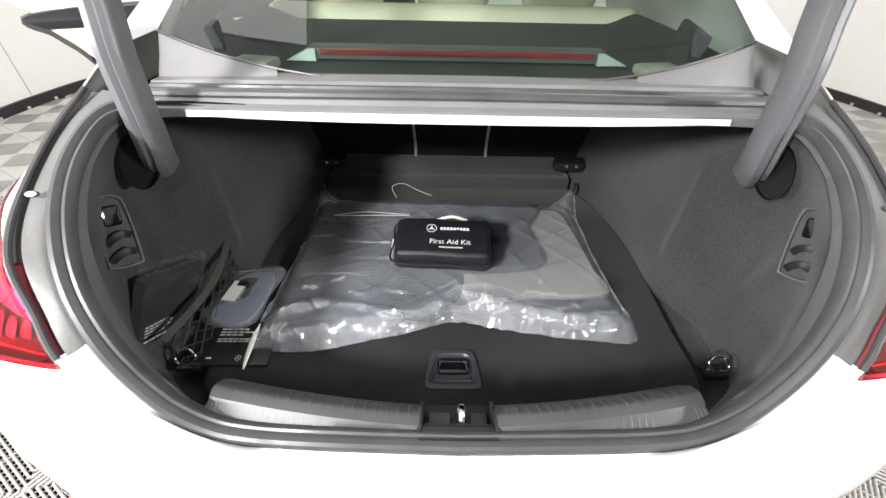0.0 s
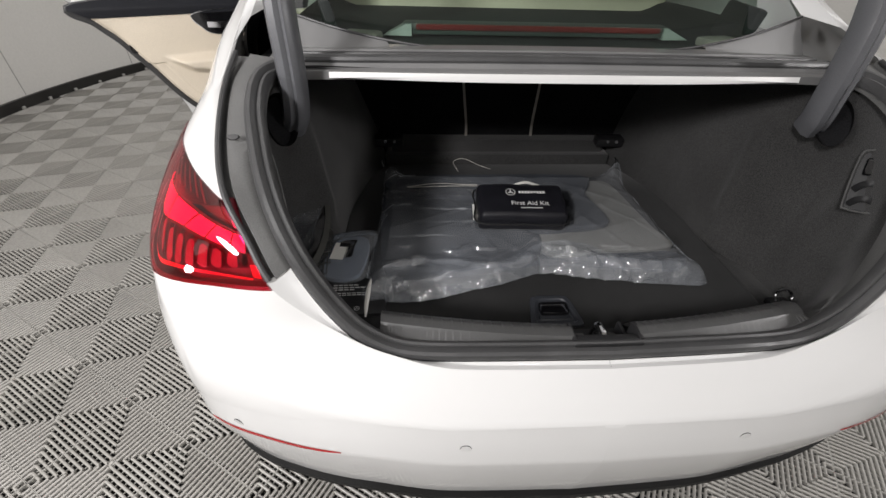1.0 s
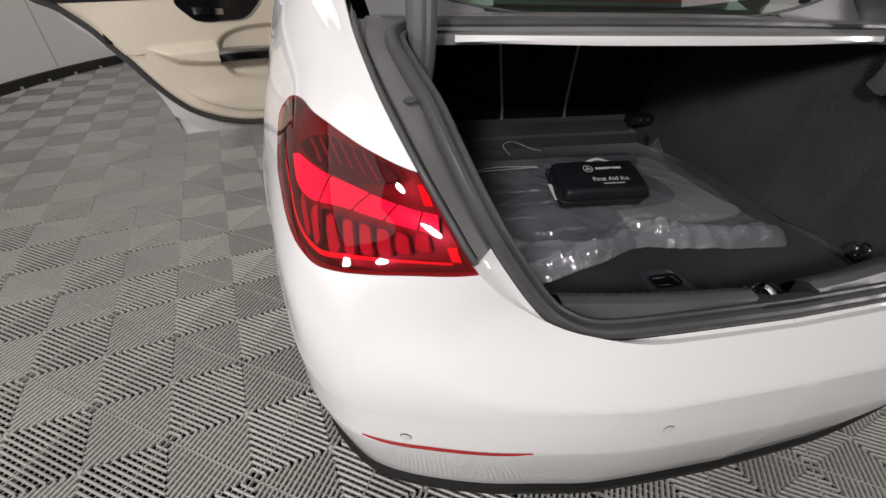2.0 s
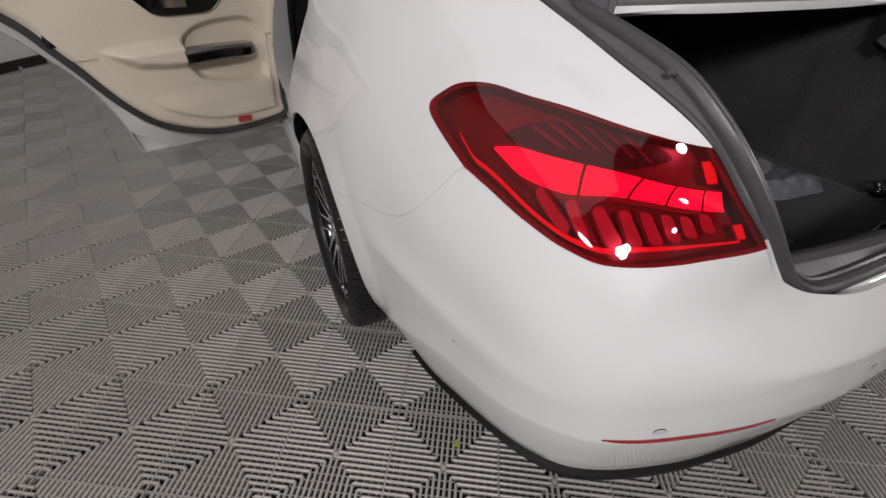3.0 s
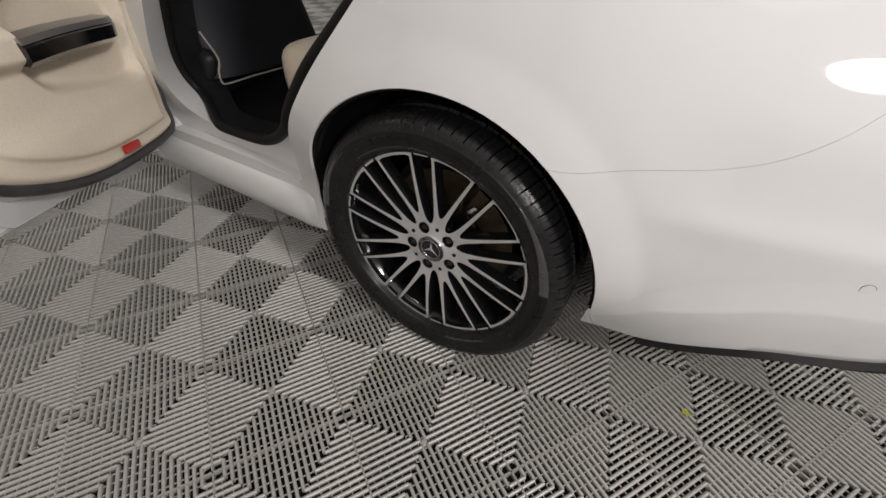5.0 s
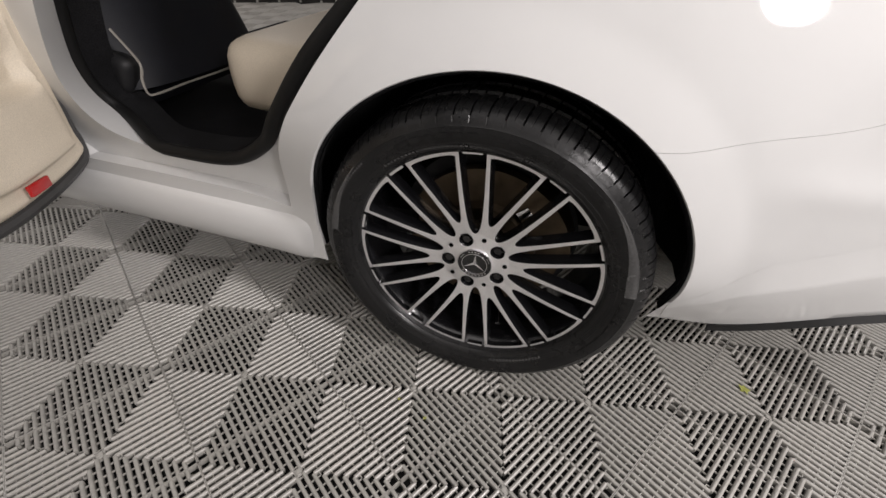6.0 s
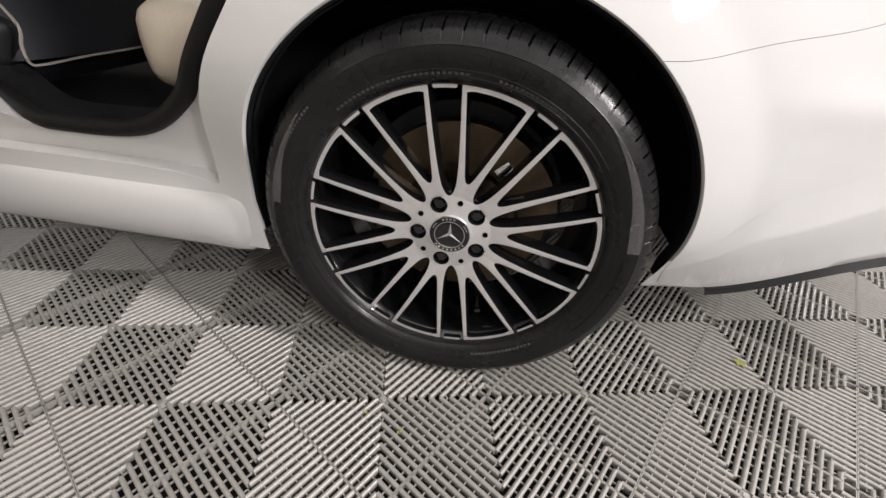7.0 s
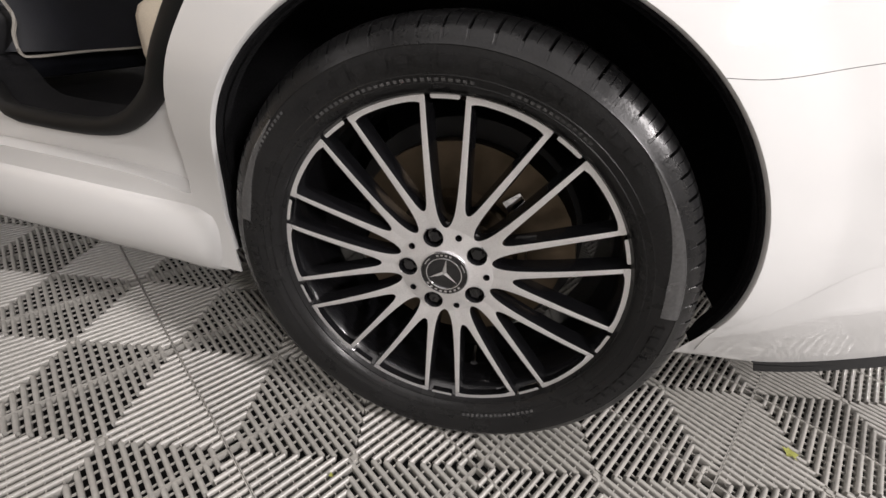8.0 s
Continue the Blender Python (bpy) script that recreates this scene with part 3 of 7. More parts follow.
    # upper reflector pocket with slats
    pocket = spline([(0.987, 0.709), (0.980, 0.772), (0.962, 0.849), (0.951, 0.92), (0.917, 0.933), (0.889, 0.854), (0.908, 0.782), (0.948, 0.737)], 6, closed=True)
    bm = bmesh.new()
    patch(bm, pocket, -0.012, *bounds(pocket), 50, 40, side)
    part("upper_reflector", bm, LAMP_DARK, lamp_ob, "smoked upper reflector")
    for k in range(6):
        t = (k + 0.7) / 6.6
        p = (0.978 - 0.028 * t, 0.735 + 0.17 * t)
        q = (0.930 - 0.030 * t, 0.760 + 0.16 * t)
        poly = capsule(p, q, 0.0022, 0.0022)
        bm = bmesh.new()
        patch(bm, poly, -0.008, *bounds(poly), 18, 18, side)
        part("slat", bm, LAMP_BACK, lamp_ob)
    # thin light line along the lower edge
    line = spline([(1.06, 0.652), (1.017, 0.638), (0.987, 0.642), (0.876, 0.668), (0.805, 0.698), (0.772, 0.742), (0.745, 0.829), (0.741, 0.96)], 8)
    inner = line + np.array([0.006, 0.006])
    poly = np.concatenate([line, inner[::-1]])
    bm = bmesh.new()
    patch(bm, poly, -0.008, *bounds(poly), 110, 90, side)
    part("light_line", bm, LED_DIM, lamp_ob, "thin red light line")
    for poly in (np.array([(0.923, 0.975), (0.929, 0.992), (0.872, 0.985), (0.870, 0.968)]), np.array([(0.782, 0.972), (0.782, 0.990), (0.746, 0.982), (0.748, 0.964)])):
        bm = bmesh.new()
        patch(bm, poly, -0.010, *bounds(poly), 20, 16, side)
        part("light_bar", bm, LED_DIM, lamp_ob)
    return lamp_ob


ARCH = arch_outline()
for side in (-1, 1):
    holes = [(ARCH, "yz"), (LAMP, "sw")] + ([(DOOR_CUT, "yz")] if side < 0 else [])
    lower = shell("lower", [(ARCH, "yz"), (LAMP, "sw")], 0, s_at_y(0.87), 180, 56)
    upper = shell("upper", holes, 0.72, S_END, 260, 74)
    rock = shell("lower", holes, s_at_y(1.235), S_END, 110, 40)
    for bm_, nm, lb in ((lower, "bumper", "white painted rear bumper"), (upper, "quarter_panel", "white painted quarter panel"), (rock, "rocker_panel", "white painted sill panel")):
        if side < 0:
            mirrored(bm_)
        solid(part(nm, bm_, PAINT, car, lb))

# recessed jamb of the open door
for which, s0 in (("upper", 1.05), ("lower", 1.25)):
    bm_ = shell(which, [(DOOR_CUT, "yz", True), (DOOR_HOLE, "yz"), (ARCH, "yz")], s_at_y(s0), S_END, 140, 44, 0.034)
    part("door_jamb", mirrored(bm_), PAINT, car, "white painted recessed door jamb")


def side_x(y, z):
    """How far out the body side lies at a place."""
    P = profile(round(s_at_y(y), 6))
    return float(np.interp(z, P[:, 2], P[:, 0]))


bm = bmesh.new()
grid_mesh(bm, [[(-side_x(y, z) + d, y, z) for d in (0.0, 0.006, 0.036)] for y, z in DOOR_CUT], close_u=True)
part("jamb_return", bm, PAINT, car, "white return edge of the door opening")

# rounded moulding along the foot of each sill
for side in (-1, 1):
    bm = bmesh.new()
    rows = []
    for y in np.concatenate([[1.418, 1.422, 1.432], np.linspace(1.46, 2.30, 16)]):
        k = min(1.0, math.sqrt(max(0.0, 1 - ((1.45 - y) / 0.034) ** 2)) if y < 1.45 else 1.0)
        x0 = side_x(max(y, 1.45), 0.28) - 0.012
        rows.append([(side * (x0 + 0.030 * k * math.sin(a)), y, 0.268 + 0.060 * (0.6 + 0.4 * k) * math.cos(a)) for a in np.linspace(0, math.pi, 14)])
    grid_mesh(bm, rows)
    part("sill_moulding", bm, PAINT, car, "rounded white sill moulding")
LIP_BLACK = mat("lip_black", (0.006, 0.006, 0.006), 0.6, vary=0.3, scale=8, fine=0.3, fine_scale=700, spec=0.3)
for side in (-1, 1):
    tail_lamp(side)

# dark lower lip under the bumper
bm = bmesh.new()
rows = []
for s in np.linspace(0, s_at_y(0.57), 70):
    g = shell_cols([s])[0]
    b, lo = g[0], g[1]
    d = b - lo
    ins = np.array([sx_of(s), sy_of(s), 0]) - np.array([b[0], b[1], 0])
    ins /= np.linalg.norm(ins) + 1e-9
    drop = 0.060 * float(np.interp(s, [0, 0.7, 0.95, 1.25], [1.25, 1.0, 0.40, 0.02]))
    rows.append([b + ins * 0.000 + (0, 0, 0.001), b + ins * 0.010 - (0, 0, 0.012), b + ins * 0.006 - (0, 0, drop * 0.55), b - ins * 0.01 - (0, 0, drop), b - ins * 0.10 - (0, 0, drop + 0.01)])
both = [[p * (-1, 1, 1) for p in r] for r in rows[::-1]] + rows[1:]
grid_mesh(bm, both)
part("lower_lip", bm, LIP_BLACK, car, "black plastic lower bumper lip")

# lower facet of the bumper below a ridge that stands a little proud
FACET_H = curve_of([0, 0.30, 0.44, 0.60, 0.70, 0.90, 1.10, 1.20, 1.26, 1.30], [0.196, 0.185, 0.174, 0.158, 0.150, 0.130, 0.146, 0.142, 0.095, 0.060])


def facet_off(s, share):
    """How far the facet stands out of the skin, at a share of the ridge's height over the lower edge."""
    k = (1 - 0.92 * sstep(s, s_at_y(0.60), s_at_y(0.676))) * float(np.interp(s, [0.70, 0.80, 0.98, 1.12], [1.0, 0.5, 0.5, 0.85]))
    return 0.0002 + k * float(np.interp(share, [0.0, 0.017, 0.15, 0.6, 0.97, 1.03, 1.12, 1.3, 1.5], [0.0, 0.003, 0.0045, 0.0068, 0.0088, 0.0084, 0.0056, 0.0018, 0.0]))


for side in (-1, 1):
    bm = bmesh.new()
    rows = []
    for s in np.linspace(0.0, s_at_y(0.684), 100):
        P = profile(round(float(s), 6))
        row = []
        for share in (1.5, 1.3, 1.2, 1.12, 1.07, 1.03, 1.0, 0.97, 0.6, 0.15, 0.017, 0.0):
            w = float(np.interp(P[0, 2] + share * float(FACET_H(s)), P[:, 2], FINE_W))
            n = skin_n(s, max(w, 0.02))
            n = n if n @ np.array([0.6, -0.8, 0]) > 0 else -n
            row.append((skin(s, w) + n * facet_off(s, share)) * (side, 1, 1))
        rows.append(row)
    grid_mesh(bm, rows)
    part("bumper_facet", bm, PAINT, car, "proud lower facet of the white bumper")

# red reflector slivers and parking sensors
REFLEX = mat("bumper_reflector", (0.35, 0.010, 0.014), 0.15, vary=0.2, scale=60, coat=0.6)
for side in (-1, 1):
    top = spline([(0.700, 0.505), (0.66, 0.510), (0.588, 0.5195), (0.488, 0.525), (0.440, 0.529)], 6)
    bm = bmesh.new()
    rows = []
    for k, (s, z) in enumerate(top):
        P = profile(round(float(s), 6))
        t = k / (len(top) - 1)
        half = 0.0045 * max(math.sin(math.pi * (0.04 + 0.94 * t)), 0.05) ** 0.5
        row = []
        for dz in (-half, 0, half):
            w = float(np.interp(z + dz, P[:, 2], FINE_W))
            q = skin(s, w)
            n = skin_n(s, w)
            n = n if n @ np.array([0.6, -0.8, 0]) > 0 else -n
            row.append((q + n * (facet_off(s, (z + dz - P[0, 2]) / float(FACET_H(s))) + (0.0022 if dz == 0 else 0.0012))) * (side, 1, 1))
        rows.append(row)
    grid_mesh(bm, rows)
    part("bumper_reflector", bm, REFLEX, car, "thin red bumper reflector")
for x, y, z in ((-0.809, 0.353, 0.512), (-0.620, 0.080, 0.535), (-0.236, 0.005, 0.556), (0.236, 0.005, 0.556), (0.620, 0.080, 0.535), (0.809, 0.353, 0.512)):
    s = float(ST[0] + np.interp(abs(x), [sx_of(a) for a in np.linspace(0, 1.0, 200)], np.linspace(0, 1.0, 200)))
    P = profile(round(float(s), 6))
    w = float(np.interp(z, P[:, 2], FINE_W))
    q, n = skin(s, w), skin_n(s, w)
    n = n if n @ np.array([0.5, -0.6, 0]) > 0 else -n
    q = q + n * (facet_off(s, (z - P[0, 2]) / float(FACET_H(s))) - 0.0004)
    sg = math.copysign(1, x)
    q, n = Vector(q * (sg, 1, 1)), Vector(n * (sg, 1, 1))
    m = Matrix.Translation(q) @ n.to_track_quat("Z", "Y").to_matrix().to_4x4()
    bm = bmesh.new()
    P2 = [[m @ Vector((r * math.cos(a), r * math.sin(a), h)) for r, h in ((0.0096, -0.001), (0.0096, 0.0004), (0.0089, 0.0004), (0.0089, -0.001))] for a in np.linspace(0, 2 * math.pi, 32, endpoint=False)]
    grid_mesh(bm, P2, close_u=True)
    ring = part("parking_sensor", bm, SHADOW_GAP, car, "round parking sensor set flush in the bumper")
    bm = bmesh.new()
    cyl(bm, 0.0088, 0.002, m @ Matrix.Translation((0, 0, 0.0)), 28)
    part("sensor_face", bm, PAINT, ring)

# painted return edge of the wheel arch, and the black liner edge behind it
for side in (-1, 1):
    for name, offs, material, label in (("arch_return", ((0.0, 0.0), (0.0012, 0.0012), (0.003, 0.0020), (0.007, 0.0022)), PAINT, "white folded edge of the wheel arch"),
                                        ("arch_flange", ((0.0065, 0.0016), (0.008, 0.0050), (0.034, 0.0050)), CARPET, "black inner edge of the wheel arch")):
        bm = bmesh.new()
        rows = []
        for y, z in ARCH[1:-1]:
            x = float(np.interp(z, *profile(round(s_at_y(y), 6))[:, [2, 0]].T))
            c, sn = ARCH_Y - y, ARCH_Z - z
            ln = math.hypot(c, sn)
            rows.append([(side * (x - d), y + c / ln * e, z + sn / ln * e) for d, e in offs])
        grid_mesh(bm, rows)
        part(name, bm, material, car, label)
# ---------- boot opening ----------
SEAL_HALF = spline([(0, 0.090, 0.684), (0.20, 0.094, 0.685), (0.30, 0.101, 0.682), (0.352, 0.108, 0.688), (0.398, 0.118, 0.712), (0.430, 0.129, 0.746), (0.460, 0.144, 0.788), (0.486, 0.164, 0.828), (0.511, 0.194, 0.873), (0.532, 0.236, 0.917), (0.550, 0.292, 0.957), (0.570, 0.370, 0.986), (0.576, 0.455, 1.006), (0.545, 0.512, 1.012)], 8)


def resample(pts, n):
    pts = np.asarray(pts, float)
    d = np.concatenate([[0], np.cumsum(np.linalg.norm(np.diff(pts, axis=0), axis=1))])
    t = np.linspace(0, d[-1], n)
    return np.stack([np.interp(t, d, pts[:, k]) for k in range(3)], -1)


def both_sides(half):
    """A line from the middle outwards, completed by its mirror image."""
    half = np.asarray(half)
    return np.concatenate([(half * (-1, 1, 1))[::-1], half[1:]])


es = np.linspace(0, ST[8], 260)
painted = np.stack([TX(es), TY(es), TZ(es)], -1)
NB = 90
seal_half = resample(SEAL_HALF, 160)
# outer flank of the seal, seen from the middle of the opening
mid = np.array([0.0, 0.42, 0.62])


def outwards(pts):
    t = np.gradient(pts, axis=0)
    t /= np.linalg.norm(t, axis=1)[:, None]
    up = np.array([0.0, -0.62, 0.78])
    o = np.cross(t, up)
    o /= np.linalg.norm(o, axis=1)[:, None]
    return o * np.sign(((pts - mid) * o).sum(1))[:, None]


flank_all = seal_half + outwards(seal_half) * 0.016
# each painted point finds its place on the flank by its share of the way to the lamp's corner and beyond
kc = int(np.searchsorted(es, 0.742))
fc = int(np.argmin(np.linalg.norm(flank_all - np.array([0.502, 0.150, 0.822]), axis=1)))
ia = np.concatenate([np.linspace(0, fc, kc + 1), np.linspace(fc, len(flank_all) - 1, len(es) - kc)[1:]])
flank = np.stack([np.interp(ia, np.arange(len(flank_all)), flank_all[:, k]) for k in range(3)], -1)
# white fold of the bumper into the opening
for side in (-1, 1):
    bm = bmesh.new()
    rows = []
    for a, b in zip(painted[:kc + 1], flank[:kc + 1]):
        d = b - a
        dn = np.array([0.0, 0.5, -0.86])
        rows.append([(side * q[0], q[1], q[2]) for q in (a, a + d * 0.30 + dn * 0.0035, a + d * 0.55 + dn * 0.0065, a + d * 0.8 + dn * 0.006, b + dn * 0.004, b + d * 0.2 + dn * 0.016)])
    grid_mesh(bm, rows)
    part("bumper_fold", bm, PAINT, car, "white fold of the bumper into the boot opening")
seal_line = both_sides(resample(SEAL_HALF, NB))

# gutter between the painted edge and the rubber seal on each flank
for side in (-1, 1):
    bm = bmesh.new()
    rows = []
    for a, b in zip(painted[kc - 1:], flank[kc - 1:]):
        d = b - a
        dn = np.array([0, 0.35, -1.0])
        dn = dn - d * (dn @ d) / (d @ d + 1e-9)
        dn /= np.linalg.norm(dn)
        rows.append([(side * q[0], q[1], q[2]) for q in (a + 0.001 * dn, a + d * 0.10 + dn * 0.012, a + d * 0.30 + dn * 0.010, a + d * 0.36 + dn * 0.003, a + d * 0.80 + dn * 0.002, b + dn * 0.004, b + d * 0.3 + dn * 0.02)])
    grid_mesh(bm, rows)
    part("boot_gutter", bm, GUTTER, car, "dark grey rain gutter beside the boot opening")
    bm = bmesh.new()
    sweep(bm, [(side * (a * 0.9 + b * 0.1)[0], (a * 0.9 + b * 0.1)[1], (a * 0.9 + b * 0.1)[2] + 0.002) for a, b in zip(painted[kc - 1::4], flank[kc - 1::4])], ring_prof(0.0045, 8), up=(0, -0.4, 1))
    part("gutter_bead", bm, RUBBER, car)
# seal with two soft ridges, and the lip that holds it
ups = np.cross(np.gradient(seal_line, axis=0), np.concatenate([(outwards(resample(SEAL_HALF, NB)) * (-1, 1, 1))[::-1], outwards(resample(SEAL_HALF, NB))[1:]]))
ups *= np.sign(ups @ np.array([0, -0.62, 0.78]))[:, None]
prof = [(-0.016, -0.012), (-0.0155, 0.001), (-0.0125, 0.0050), (-0.0085, 0.0052), (-0.0055, 0.0015), (-0.0030, 0.0050), (0.002, 0.0095), (0.0075, 0.0095), (0.0125, 0.0050), (0.0150, -0.002), (0.0145, -0.014)]
bm = bmesh.new()
sg = 1 if np.cross(np.gradient(seal_line, axis=0)[NB], ups[NB])[1] < 0 else -1
prof_in = [(-sg * a, b) for a, b in prof]
sweep(bm, seal_line, [(-a, b) for a, b in prof_in], up=ups)
part("boot_seal", bm, RUBBER, car, "black rubber boot seal with two ridges")
bm = bmesh.new()
rows = []
out2 = np.concatenate([(outwards(resample(SEAL_HALF, NB)) * (-1, 1, 1))[::-1], outwards(resample(SEAL_HALF, NB))[1:]])
for b, o in zip(seal_line, out2):
    deep = float(np.interp(b[2], [0.69, 0.75, 0.84, 0.92, 1.0], [0.03, 0.10, 0.06, 0.02, 0.015]))
    rows.append([b - o * 0.010 + (0, 0.002, -0.002), b - o * 0.012 + (0, 0.016, -0.02), b - o * 0.008 + (0, 0.03, -deep)])
grid_mesh(bm, rows)
part("seal_lip", bm, GUTTER, car, "dark lip under the boot seal")
# rubber stops on the gutter flanks
for side in (-1, 1):
    bm = bmesh.new()
    q = Vector((side * 0.580, 0.285, 0.962))
    n = Vector((side * -0.15, -0.75, 0.6)).normalized()
    m = Matrix.Translation(q) @ n.to_track_quat("Z", "Y").to_matrix().to_4x4()
    cyl(bm, 0.0090, 0.0035, m @ Matrix.Diagonal((1.0, 0.55, 1.0, 1.0)), 24, 0.0075)
    part("bump_stop", bm, RUBBER, car, "small oval rubber bump stop")

# ---------- boot lining ----------
ys = np.array([0.165, 0.24, 0.32, 0.44, 0.53, 0.60, 0.72, 0.95, 1.18])
LEVEL = [0.515, 0.58, 0.66, 0.75, 0.84, 0.92]
XL = [curve_of(ys, v) for v in ([0.36, 0.50, 0.585, 0.585, 0.545, 0.512, 0.512, 0.475, 0.40], [0.38, 0.53, 0.605, 0.605, 0.555, 0.518, 0.515, 0.482, 0.43],
                                [0.42, 0.545, 0.61, 0.615, 0.565, 0.530, 0.522, 0.495, 0.46], [0.45, 0.555, 0.600, 0.620, 0.590, 0.553, 0.535, 0.520, 0.50],
                                [0.48, 0.56, 0.580, 0.610, 0.600, 0.575, 0.555, 0.545, 0.54], [0.50, 0.565, 0.575, 0.600, 0.605, 0.598, 0.590, 0.580, 0.575])]
SZ_of, SXX_of = curve_of(resample(SEAL_HALF, 60)[8:, 1], resample(SEAL_HALF, 60)[8:, 2]), curve_of(resample(SEAL_HALF, 60)[8:, 1], resample(SEAL_HALF, 60)[8:, 0])
for side in (-1, 1):
    bm = bmesh.new()
    rows = []
    for y in np.linspace(0.165, 1.20, 110):
        if y < 0.505:
            top = (float(SXX_of(y)), float(SZ_of(y)))
        else:
            top = (0.60, 0.998)
        row = []
        for z in np.linspace(0.512, top[1], 34):
            xs = float(np.interp(z, LEVEL, [float(f(min(y, 1.18))) for f in XL]))
            k = sstep(z, top[1] - 0.10, top[1])
            x = xs * (1 - k) + top[0] * k
            x += 0.003 * noise.noise(Vector((y * 7, z * 7, side)))
            x -= 0.011 * math.exp(-((y - 0.60 - 0.25 * (z - 0.70)) / 0.022) ** 2) * sstep(z, 0.58, 0.66) * (1 - sstep(z, 0.80, 0.90))
            x -= 0.008 * math.exp(-((y - 0.42 + 0.35 * (z - 0.70)) / 0.020) ** 2) * sstep(z, 0.56, 0.62) * (1 - sstep(z, 0.74, 0.82))
            row.append((side * x, y, z))
        rows.append(row)
    grid_mesh(bm, rows)
    bmesh.ops.smooth_vert(bm, verts=bm.verts, factor=0.5, use_axis_x=True)
    part("boot_side_lining", bm, FELT, car, "black felt boot side lining")

# boot floor: front tray, main board, step at the seat back
bm = bmesh.new()
fl = spline([(0.0, 0.160), (0.30, 0.170), (0.38, 0.195), (0.47, 0.25), (0.506, 0.302), (0.508, 0.457), (0.512, 0.735), (0.475, 0.943), (0.42, 1.07)], 6)
outline = np.concatenate([fl, (fl * (-1, 1))[::-1][:-1]])
bottom = [bm.verts.new((x, y, 0.506)) for x, y in outline]
topv = [bm.verts.new((x, y, 0.528)) for x, y in outline]
inner = [bm.verts.new((x * 0.992, 0.63 + (y - 0.63) * 0.992, 0.531)) for x, y in outline]
for a, b in ((bottom, topv), (topv, inner)):
    for i in range(len(a)):
        j = (i + 1) % len(a)
        bm.faces.new((a[i], a[j], b[j], b[i]))
bm.faces.new(inner)
bm.faces.new(bottom[::-1])
part("boot_floor_board", bm, FLOOR_FELT, car, "black felt boot floor board")
bm = bmesh.new()
box(bm, -0.60, 0.60, 0.14, 1.22, 0.485, 0.503)
part("boot_tub", bm, FELT, car, "dark boot tub")
bm = bmesh.new()
box(bm, -0.42, 0.42, 1.075, 1.17, 0.505, 0.566, 0.010)
box(bm, -0.40, 0.40, 1.10, 1.20, 0.560, 0.612, 0.010)
part("seat_step", bm, FELT, car, "black step below the rear seat back")
bm = bmesh.new()
rows = [[(x, 1.16 + 0.20 * (z - 0.60) + 0.004 * noise.noise(Vector((x * 6, z * 6, 3))), z) for z in np.linspace(0.50, 1.0, 24)] for x in np.linspace(-0.62, 0.62, 50)]
grid_mesh(bm, rows)
solid(part("seat_back_panel", bm, CARPET, car, "black rear seat back panel"), 0.01)
STRAP = mat("grey_strap", (0.30, 0.28, 0.25), 0.6, vary=0.2, scale=30)
for x0, x1 in ((-0.122, -0.150), (0.124, 0.150)):
    bm = bmesh.new()
    sweep(bm, spline([(x0, 1.140, 0.612), (x0 * 1.01, 1.150, 0.66), ((x0 + x1) / 2, 1.172, 0.78), (x1, 1.195, 0.93), (x1, 1.21, 0.99)], 6), [(-0.0045, -0.001), (0.0045, -0.001), (0.0045, 0.001), (-0.0045, 0.001)], up=(0, -1, 0.2))
    part("seat_strap", bm, STRAP, car, "thin grey strap on the seat back")
bm = bmesh.new()
rows = [[(x, y, 0.996 + 0.002 * math.sin(x * 9)) for y in np.linspace(0.53, 1.24, 12)] for x in np.linspace(-0.63, 0.63, 30)]
grid_mesh(bm, rows)
part("boot_roof", bm, CARPET, car, "black underside of the parcel shelf")
